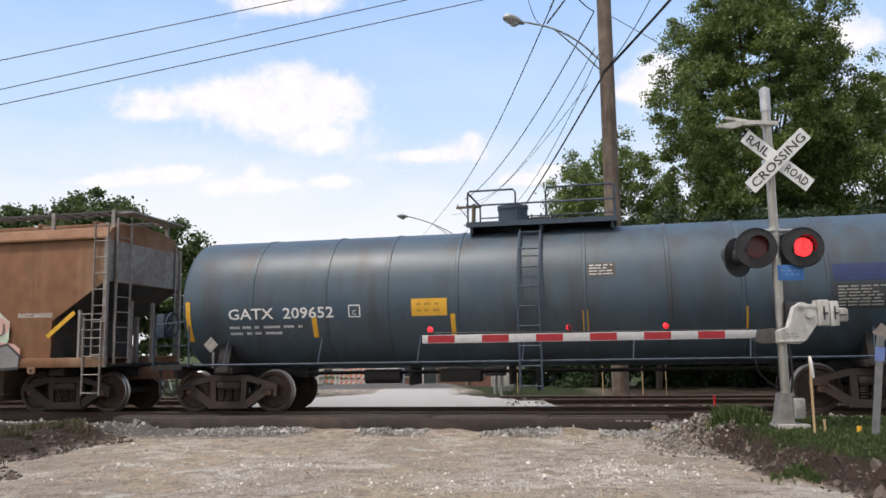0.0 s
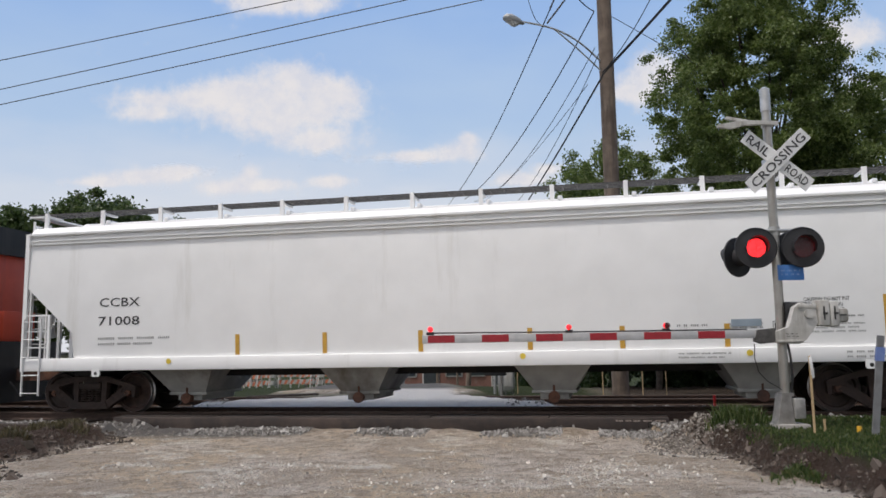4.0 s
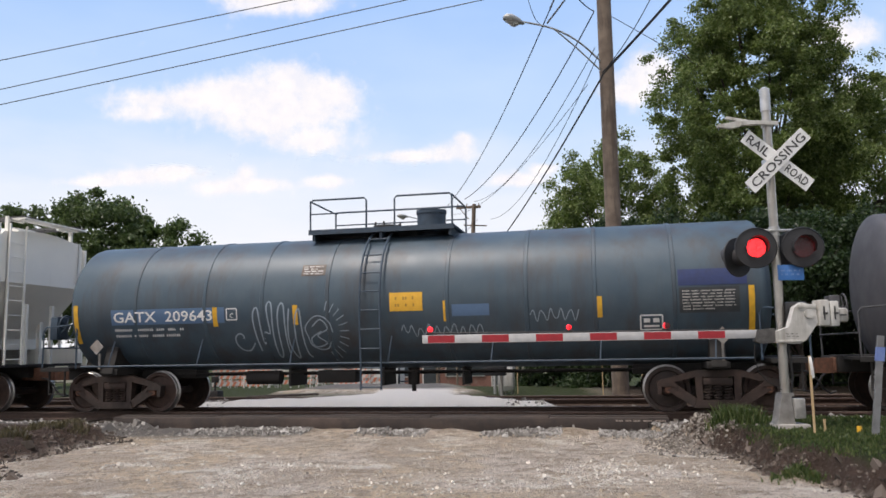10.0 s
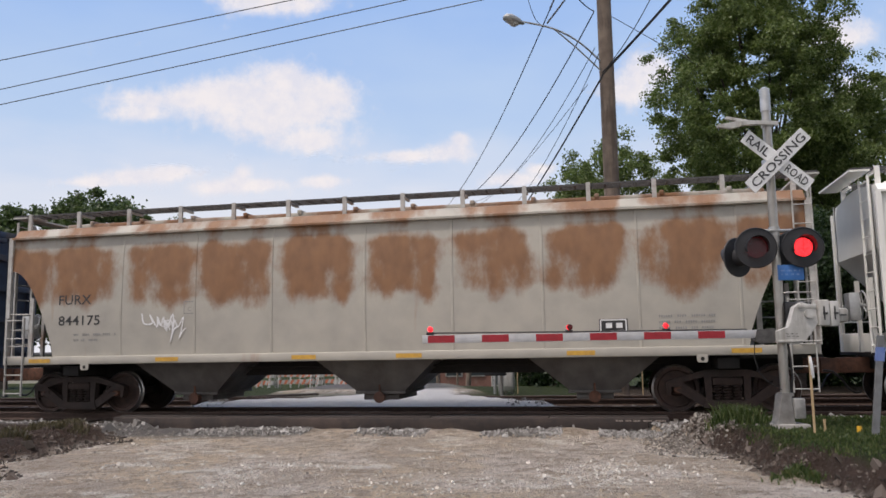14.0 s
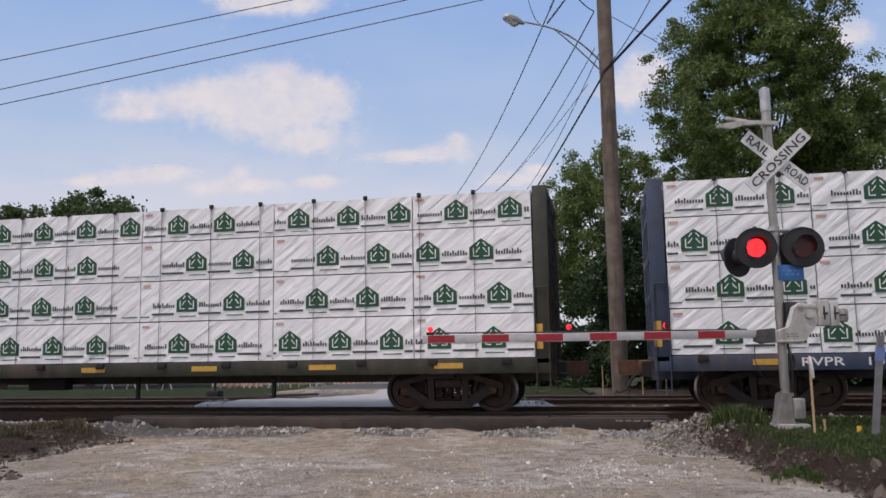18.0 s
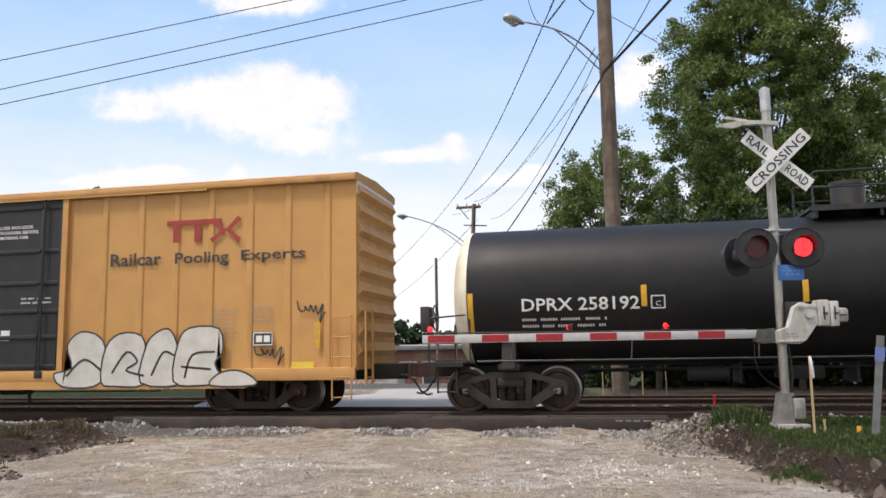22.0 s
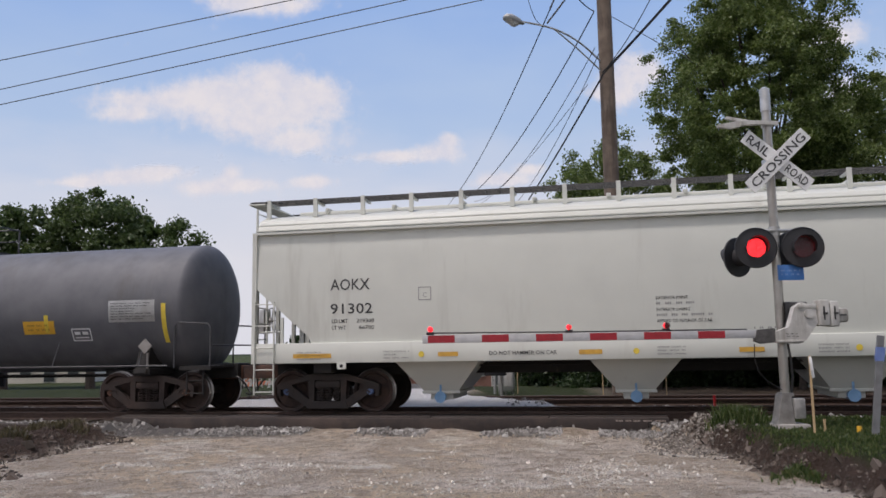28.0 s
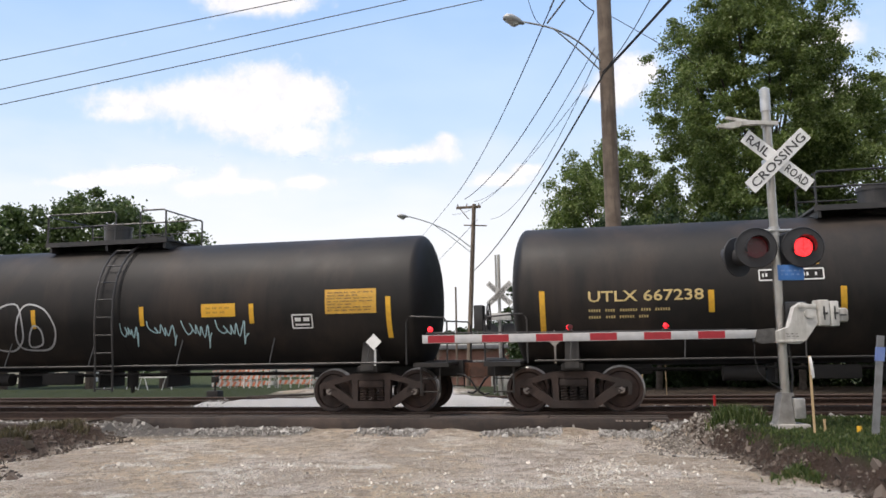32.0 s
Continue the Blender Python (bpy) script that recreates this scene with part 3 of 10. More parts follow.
def build_track(yc, label, x0, x1, tie_span):
    tr = thing("railway_track", label, "railway track", (0, yc, 0), kind="structure")
    for s in (-1, 1):
        bm = B()
        c = s * 0.754
        prism(bm, [(c - 0.075, -0.17), (c + 0.075, -0.17), (c + 0.07, -0.155), (c + 0.012, -0.14), (c + 0.01, -0.05), (c + 0.037, -0.04), (c + 0.037, -0.006), (c + 0.03, 0.0), (c - 0.03, 0.0), (c - 0.037, -0.006), (c - 0.037, -0.04), (c - 0.01, -0.05), (c - 0.012, -0.14), (c - 0.07, -0.155)], x0, x1, "X")
        for f in bm.faces:
            if f.calc_center_median().z > -0.004:
                f.material_index = 1
        part("rail", bm, [RAIL_STEEL, RAIL_TOP], tr, smooth=0)
    a, b, step = tie_span
    bm = B()
    box(bm, -0.115, 0.115, -1.3, 1.3, -0.34, -0.17, 0.012)
    tie = finish("tie", bm, TIE)
    x = a
    rng = random.Random(4)
    while x < b:
        o = link("tie", tie, tr, "", (x + rng.uniform(-0.02, 0.02), rng.uniform(-0.04, 0.04), 0))
        x += step
    return tr


main_track = build_track(0.0, "rusty steel rails of the near track on dark ties", -420, 420, (-26.0, 26.0, 0.52))
side_track = build_track(4.27, "second track beside the first, rusty rails", -420, 420, (-34.0, 4.0, 0.52))


def crossing_panels():
    th = thing("grade_crossing", "dark timber crossing panels laid along the rails", "level crossing", kind="structure")
    rng = random.Random(8)
    x = -10.9
    while x < 1.0:
        l = min(2.4, 1.0 - x)
        for y0, y1 in ((-1.62, -0.84),):
            if l < 0.4:
                continue
            bm = B()
            n = max(2, round((y1 - y0) / 0.3))
            for k in range(n):
                a = y0 + (y1 - y0) * k / n
                b = y0 + (y1 - y0) * (k + 1) / n
                dz = rng.uniform(-0.03, 0.0)
                box(bm, x + 0.01, x + l - 0.01, a + 0.008, b - 0.008, -0.24, -0.03 + dz, 0.012)
            part("crossing_panel", bm, PANEL, th)
        x += l
    bm = B()
    box(bm, -10.6, 0.6, -1.74, -1.63, -0.34, -0.05, 0.015)
    part("edge_beam", bm, PANEL, th)
    bm = B()
    bars(bm, 0.0, 0.95, -0.13, -0.06, 1, flat(-1.745), rng, 4)
    part("stencilled_lettering", bm, mat("faded_stencil_paint", (0.4, 0.34, 0.3), (0.28, 0.22, 0.18), 0.8), th, smooth=0)
    return th


crossing_panels()

# ---- rolling stock: shared running gear ----
SHARED = {}
SPIN = []      # wheelsets that roll
R_WHEEL = 0.457


def shared(key, make):
    if key not in SHARED:
        SHARED[key] = make()
    return SHARED[key]


def wheelset_mesh(cap):
    bm = B()
    for s in (-1, 1):
        prof = [(-0.83, 0.0), (-0.83, 0.12), (-0.765, 0.15), (-0.745, 0.35), (-0.80, 0.375), (-0.805, 0.445), (-0.795, R_WHEEL), (-0.705, R_WHEEL), (-0.69, 0.484), (-0.66, 0.484), (-0.652, 0.38), (-0.70, 0.35), (-0.69, 0.14), (-0.6, 0.09)]
        lathe(bm, [(-s * y if s > 0 else y, r) for y, r in prof], seg=40)
    cyl(bm, (0, -0.66, 0), (0, 0.66, 0), 0.085, seg=14)
    for f in bm.faces:
        c = f.calc_center_median()
        rad = math.hypot(c.x, c.z)
        if rad > 0.44:
            f.material_index = 1
    for s in (-1, 1):
        cyl(bm, (0, s * 0.83, 0), (0, s * 1.03, 0), 0.1, 0.095, 16)
        n = len(bm.faces)
        cyl(bm, (0, s * 1.03, 0), (0, s * 1.075, 0), 0.082, 0.07, 16)
        for a in range(3):
            x, z = 0.05 * math.cos(a * 2.094 + 0.4), 0.05 * math.sin(a * 2.094 + 0.4)
            cyl(bm, (x, s * 1.06, z), (x, s * 1.1, z), 0.016, seg=6)
        bm.faces.ensure_lookup_table()
        for f in bm.faces[n:]:
            f.material_index = 2
    return finish("wheelset", bm, [WHEEL, TREAD, cap])


def side_frame_mesh(m):
    bm = B()
    y0, y1 = -0.085, 0.085
    prism(bm, [(-1.02, 0.56), (-0.42, 0.70), (0.42, 0.70), (1.02, 0.56), (1.02, 0.66), (0.42, 0.83), (-0.42, 0.83), (-1.02, 0.66)], y0, y1)
    for s in (-1, 1):
        prism(bm, [(s * 0.98, 0.44), (s * 0.46, 0.11), (s * 0.30, 0.20), (s * 0.80, 0.56)], y0 * 0.9, y1 * 0.9)
        prism(bm, [(s * 0.30, 0.18), (s * 0.41, 0.18), (s * 0.44, 0.76), (s * 0.30, 0.76)], y0, y1)
        prism(bm, [(s * 1.15, 0.36), (s * 1.17, 0.60), (s * 1.05, 0.665), (s * 0.86, 0.63), (s * 0.78, 0.54), (s * 0.79, 0.44), (s * 0.86, 0.56), (s * 1.02, 0.58), (s * 1.08, 0.52), (s * 1.08, 0.36)], y0 * 1.1, y1 * 1.1)
        box(bm, s * 0.95 - 0.13, s * 0.95 + 0.13, -0.09, 0.09, 0.50, 0.585, 0.015)
    prism(bm, [(-0.48, 0.10), (0.48, 0.10), (0.42, 0.25), (-0.42, 0.25)], y0 * 1.3, y1 * 1.3)
    return finish("side_frame", bm, m)


def springs_mesh(m):
    bm = B()
    for x in (-0.19, 0.0, 0.19):
        pts = [(x + 0.075 * math.cos(a), 0.075 * math.sin(a), 0.25 + 0.28 * a / (math.pi * 10)) for a in np.linspace(0, math.pi * 10, 41)]
        tube(bm, pts, 0.018, 5)
    box(bm, -0.28, 0.28, -0.1, 0.1, 0.54, 0.68, 0.02)
    return finish("spring_nest", bm, m)


def add_truck(car, x, iron, cap):
    k = iron.name + cap.name

    def bolster():
        bm = B()
        box(bm, -0.2, 0.2, -1.05, 1.05, 0.52, 0.74, 0.03)
        cyl(bm, (0, 0, 0.7), (0, 0, 0.86), 0.2)
        for s in (-1, 1):
            box(bm, s * 0.45 - 0.05, s * 0.45 + 0.05, -0.75, 0.75, 0.36, 0.5)
        return finish("truck", bm, iron)
    t = link("truck", shared("bolster" + k, bolster), car, "", (x, 0, 0))
    for y in (-1, 1):
        link("side_frame", shared("side" + k, lambda: side_frame_mesh(iron)), t, "", (0, y, 0))
        link("spring_nest", shared("spring" + k, lambda: springs_mesh(iron)), t, "", (0, y, 0))
    for a in (-0.95, 0.95):
        w = link("wheelset", shared("wheels" + cap.name, lambda: wheelset_mesh(cap)), t, "", (a, 0, R_WHEEL))
        SPIN.append((w, a, 0.0, R_WHEEL, car))
    return t


def add_coupler(car, end, s):
    """Draft gear, knuckle and air hose at the car's end (s: -1 or 1)."""
    def make():
        bm = B()
        box(bm, -0.95, -0.05, -0.16, 0.16, 0.72, 1.03, 0.03)
        prism(bm, [(-0.1, -0.13), (0.2, -0.15), (0.36, -0.05), (0.33, 0.02), (0.2, 0.0), (0.2, 0.1), (0.32, 0.14), (0.3, 0.2), (0.1, 0.18), (-0.1, 0.12)], 0.72, 1.02, "Z")
        return finish("coupler", bm, RUST)

    def hose():
        bm = B()
        tube(bm, [(-0.25, -0.32, 0.78), (-0.08, -0.34, 0.76), (0.08, -0.33, 0.62), (0.2, -0.3, 0.42), (0.34, -0.27, 0.33), (0.45, -0.25, 0.36)], 0.024)
        return finish("air_hose", bm, BLACK)
    c = link("coupler", shared("coupler", make), car, "rust-brown knuckle coupler", (end, 0, 0))
    h = link("air_hose", shared("hose", hose), car, "", (end, 0, 0))
    if s < 0:
        c.rotation_euler.z = h.rotation_euler.z = math.pi


def add_ladder(car, x0, x1, y, z0, z1, m, rungs, r=0.02, name="ladder", lean=0.0):
    bm = B()
    for x in (x0, x1):
        box(bm, x - 0.01, x + 0.01, y - 0.025, y + 0.025, z0, z1)
    for i in range(rungs):
        z = z0 + 0.06 + (z1 - z0 - 0.12) * i / max(1, rungs - 1)
        cyl(bm, (x0, y - 0.02, z), (x1, y - 0.02, z), r * 0.62, seg=6)
    return part(name, bm, m, car)


def add_brake_wheel(car, x, y, z, m):
    bm = B()
    ring = [(x, y + 0.28 * math.cos(a), z + 0.28 * math.sin(a)) for a in np.linspace(0, 2 * math.pi, 21)]
    tube(bm, ring, 0.018, 6)
    for a in range(5):
        tube(bm, [(x, y, z), (x, y + 0.27 * math.cos(a * 1.257), z + 0.27 * math.sin(a * 1.257))], 0.014, 5)
    cyl(bm, (x - 0.12, y, z), (x + 0.04, y, z), 0.05)
    box(bm, x - 0.3, x - 0.1, y - 0.2, y + 0.2, z - 0.3, z + 0.25, 0.02)
    return part("brake_wheel", bm, m, car)


def decal(car, name, draw, m, label=""):
    bm = B()
    draw(bm)
    return part(name, bm, m, car, label, smooth=0)


# ---- tank cars ----
ZC, RT = 2.42, 1.5


def onshell(u, w, off=0.008):
    r = RT + off
    return (u, -math.sqrt(max(1e-6, r * r - (w - ZC) ** 2)), w)


def panel_grid(bm, u0, u1, w0, w1, put, n=4):
    for i in range(n):
        rect(bm, u0, u1, w0 + (w1 - w0) * i / n, w0 + (w1 - w0) * (i + 1) / n, put)


def tank_car(label, T, half, paint, iron, cap, mark, mark_m, mark_at, strips, strip_m, data_at, plate_at, square_at, ladder_x, plat, seams=(), ends=None, rng_seed=1, rail_m=None, dome=(-0.8, 0.35), bulge=0.34, group="tank cars of the freight train"):
    """half: half length of the straight shell; the ends bulge beyond it; dome: valve housing and manway, from the ladder's middle."""
    rng = random.Random(rng_seed)
    car = thing("tank_car", label, "tank car", group=group)
    rail_m = rail_m or paint
    bm = B()
    prof = []
    for i in range(11):
        a = math.pi / 2 * i / 10
        prof.append((-half - bulge * math.cos(a), RT * max(0.001, math.sin(a) ** 0.8)))
    nx = 14
    prof += [(-half + 2 * half * i / nx, RT) for i in range(1, nx)]
    prof += [(-a, r) for a, r in prof[:11][::-1]]
    lathe(bm, prof, (0, 0, ZC), "X", 64)
    if ends:
        for f in bm.faces:
            if abs(f.calc_center_median().x) > half + 0.02:
                f.material_index = 1
    part("shell", bm, [paint, ends or paint], car)
    for x in seams:
        bm = B()
        lathe(bm, [(x - 0.05, RT - 0.01), (x - 0.035, RT + 0.014), (x + 0.035, RT + 0.014), (x + 0.05, RT - 0.01)], (0, 0, ZC), "X", 64)
        part("weld_band", bm, paint, car)
    # stub sills, bolsters and end platforms
    for s in (-1, 1):
        bm = B()
        e = s * (half + 0.95)
        x0, x1 = sorted((s * (T / 2 - 1.6), e))
        box(bm, x0, x1, -0.32, 0.32, 0.74, 1.08, 0.02)
        t = s * T / 2
        box(bm, t - 0.22, t + 0.22, -1.35, 1.35, 0.86, 1.0, 0.02)
        prism(bm, [(-1.4, 0.9), (-1.2, 1.5), (-0.7, 1.1), (0.7, 1.1), (1.2, 1.5), (1.4, 0.9)], t - 0.14, t + 0.14, "X")
        part("stub_sill", bm, UNDER, car)
        bm = B()
        a, b = sorted((s * (half + 0.1), s * (half + 0.85)))
        box(bm, a, b, -1.45, 1.45, 1.0, 1.05)
        for i in range(6):
            box(bm, a, b, -1.45 + i * 0.56, -1.42 + i * 0.56, 0.96, 1.0)
        part("end_platform", bm, UNDER, car)
        bm = B()
        for y in (-1.42, 1.42):
            px = s * (half - 0.05)
            qx = s * (half + 0.82)
            tube(bm, [(px, y, 1.02), (px, y, 1.9), (px + s * 0.06, y, 2.02), (qx - s * 0.06, y, 2.02 - 0.05), (qx, y, 1.88), (qx, y, 1.02)], 0.02)
        tube(bm, [(s * (half + 0.84), y, 1.5) for y in (-1.42, -0.5, 0.5, 1.42)], 0.018)
        part("end_handrail", bm, rail_m, car)
        bm = B()
        for y in (-1.38, 1.38):
            xs = s * (half + 0.45)
            for dx in (-0.2, 0.2):
                box(bm, xs + dx - 0.015, xs + dx + 0.015, y - 0.02, y + 0.02, 0.42, 1.0)
            for z in (0.45, 0.72):
                cyl(bm, (xs - 0.2, y, z), (xs + 0.2, y, z), 0.014, seg=6)
        pieces("sill_step", bm, UNDER, car)
        add_coupler(car, s * (half + 1.05), s)
        add_truck(car, s * T / 2, iron, cap)
    # side rails along the bottom and their brackets
    for y in (-1, 1):
        bm = B()
        tube(bm, [(-half + 0.2, y * 1.46, 1.06), (half - 0.2, y * 1.46, 1.06)], 0.022)
        for i in range(7):
            x = -half + 0.9 + (2 * half - 1.8) * i / 6
            tube(bm, [(x, y * 1.46, 1.06), (x + 0.05, y * 1.3, 1.62)], 0.016)
        part("safety_rail", bm, rail_m, car)
    bm = B()
    for x in (-2.6, -0.4, 1.4):
        box(bm, x, x + 0.05, -0.5, 0.5, 0.55, 0.95)
    tube(bm, [(-T / 2 + 1.2, -0.5, 0.86), (T / 2 - 1.2, -0.5, 0.86)], 0.02)
    tube(bm, [(-T / 2 + 1.2, 0.3, 0.8), (T / 2 - 1.2, 0.3, 0.8)], 0.025)
    box(bm, -1.9, -1.0, -0.55, -0.2, 0.62, 0.9, 0.03)
    cyl(bm, (-3.6, -0.45, 0.75), (-2.8, -0.45, 0.75), 0.16)
    cyl(bm, (0.2, 0, 1.0), (0.2, 0, 0.55), 0.13)
    cyl(bm, (0.2, 0, 0.55), (0.2, 0, 0.4), 0.05)
    part("brake_gear", bm, UNDER, car)
    # top platform
    p0, p1 = plat
    bm = B()
    box(bm, p0, p1, -0.85, 0.85, 3.98, 4.03)
    box(bm, p0, p1, -0.87, -0.82, 3.93, 4.04)
    box(bm, p0, p1, 0.82, 0.87, 3.88, 4.04)
    for x in (p0 + 0.1, (p0 + p1) / 2, p1 - 0.1):
        box(bm, x - 0.03, x + 0.03, -0.8, 0.8, 3.8, 3.98)
    pieces("platform_member", bm, rail_m, car)
    bm = B()
    mid = ladder_x + 0.22
    for y in (-0.85, 0.85):
        a, b = (p0 + 0.04, mid - 0.3), (mid + 0.35, p1 - 0.04)
        for x0, x1 in (a, b) if y < 0 else ((p0 + 0.04, p1 - 0.04),):
            tube(bm, [(x0, y, 4.0), (x0, y, 4.66), (x0 + 0.05, y, 4.72), (x1 - 0.05, y, 4.72), (x1, y, 4.66), (x1, y, 4.0)], 0.022)
            tube(bm, [(x0, y, 4.4), (x1, y, 4.4)], 0.016)
    for x in (p0 + 0.04, p1 - 0.04):
        tube(bm, [(x, -0.85, 4.69), (x, 0.85, 4.69)], 0.02)
    pieces("top_railing", bm, rail_m, car)
    bm = B()
    d = mid + dome[0]
    high = 4.6 if ends else 4.46
    cyl(bm, (d, 0, 3.85), (d, 0, high), 0.33, seg=24)
    cyl(bm, (d, 0, high - 0.05), (d, 0, high + 0.03), 0.35, seg=24)
    for a in range(12):
        q = a * math.pi / 6
        cyl(bm, (d + 0.34 * math.cos(q), 0.34 * math.sin(q), 4.06), (d + 0.34 * math.cos(q), 0.34 * math.sin(q), 4.12), 0.02, seg=6)
    part("valve_housing", bm, rail_m, car)
    bm = B()
    w = mid + dome[1]
    cyl(bm, (w, 0, 3.85), (w, 0, 4.12), 0.28, seg=20)
    cyl(bm, (w, 0, 4.12), (w, 0, 4.18), 0.34, seg=20)
    for a in range(8):
        x, y = w + 0.31 * math.cos(a * 0.785), 0.31 * math.sin(a * 0.785)
        cyl(bm, (x, y, 4.06), (x, y, 4.26), 0.022, seg=6)
    part("manway", bm, BLACK, car)
    # ladders down both sides
    for y in (-1, 1):
        bm = B()
        path = []
        for i in range(12):
            a = radians(-40 + 118 * i / 11)
            path.append((y * (RT + 0.12) * math.cos(a) if i else y * 1.5, ZC + (RT + 0.12) * math.sin(a)))
        path = [(y * 1.53, 0.5)] + [(y * 1.55, 1.15), (y * 1.63, 2.0)] + [p for p in path if p[1] > 2.2]
        for x in (ladder_x, ladder_x + 0.44):
            tube(bm, [(x, p[0], p[1]) for p in path], 0.024)
        for k in range(10):
            z = 0.56 + k * 0.4
            if z > 4.0:
                break
            rr = RT + 0.12
            yy = 1.54 if z < 1.3 else (1.62 if z < ZC else math.sqrt(max(0.01, rr * rr - (z - ZC) ** 2)))
            cyl(bm, (ladder_x, y * yy, z), (ladder_x + 0.44, y * yy, z), 0.016, seg=6)
        part("side_ladder", bm, rail_m, car)
    # reflector strips, lettering and panels
    for i, (x, z0, z1) in enumerate(strips):
        decal(car, "reflector_strip", lambda bm: panel_grid(bm, x - 0.055, x + 0.055, z0, z1, lambda u, w: onshell(u, w, 0.01), 5), strip_m)
    u0, u1, w0, w1 = mark_at
    decal(car, "reporting_mark", lambda bm: letters(bm, mark, u0, u1, w0, w1, lambda u, w: onshell(u, w, 0.02), bold=0.012), mark_m)
    decal(car, "small_lettering", lambda bm: bars(bm, u0, u0 + 0.72 * (u1 - u0), w0 - 0.36, w0 - 0.1, 2, lambda u, w: onshell(u, w, 0.012), rng, 4), mark_m)
    if data_at:
        a0, a1, b0, b1 = data_at[:4]
        dm, tm = data_at[4:]
        decal(car, "data_panel", lambda bm: panel_grid(bm, a0, a1, b0, b1, lambda u, w: onshell(u, w, 0.008)), dm)
        decal(car, "data_lettering", lambda bm: bars(bm, a0 + 0.06, a1 - 0.06, b0 + 0.04, b1 - 0.04, 7, lambda u, w: onshell(u, w, 0.016), rng, 5), tm)
    if plate_at:
        a0, a1, b0, b1 = plate_at
        decal(car, "yellow_placard", lambda bm: panel_grid(bm, a0, a1, b0, b1, lambda u, w: onshell(u, w, 0.008)), PLACARD)
        decal(car, "placard_lettering", lambda bm: bars(bm, a0 + 0.12, a1 - 0.12, b0 + 0.05, b1 - 0.05, 2, lambda u, w: onshell(u, w, 0.016), rng, 3), PLACARD_INK)
    if square_at:
        a0, a1, b0, b1 = square_at
        decal(car, "stencil_box", lambda bm: (frame_rect(bm, a0, a1, b0, b1, 0.03, lambda u, w: onshell(u, w, 0.012)), rect(bm, a0 + 0.06, (a0 + a1) / 2 - 0.03, (b0 + b1) / 2, b1 - 0.06, lambda u, w: onshell(u, w, 0.012)), rect(bm, (a0 + a1) / 2 + 0.03, a1 - 0.06, (b0 + b1) / 2, b1 - 0.06, lambda u, w: onshell(u, w, 0.012)), rect(bm, a0 + 0.06, a1 - 0.06, b0 + 0.05, (b0 + b1) / 2 - 0.05, lambda u, w: onshell(u, w, 0.012))), WHITE)
    # placard holder by the end
    for s in () if paint is BLACK_TANK else (-1, 1):
        bm = B()
        x = s * (half - 0.75) if s > 0 else s * (half - 0.6)
        box(bm, x - 0.02, x + 0.02, -1.36, -1.32, 1.0, 1.35)
        d = 0.17
        prism(bm, [(x - d, 1.5), (x, 1.5 - d), (x + d, 1.5), (x, 1.5 + d)], -1.47, -1.45)
        part("placard", bm, WHITE if paint is DUSTY_TANK and s > 0 else TRIM_GREY, car)
    # brake wheel stand
    add_brake_wheel(car, -half - 0.85, -0.6, 2.0, rail_m)
    return car

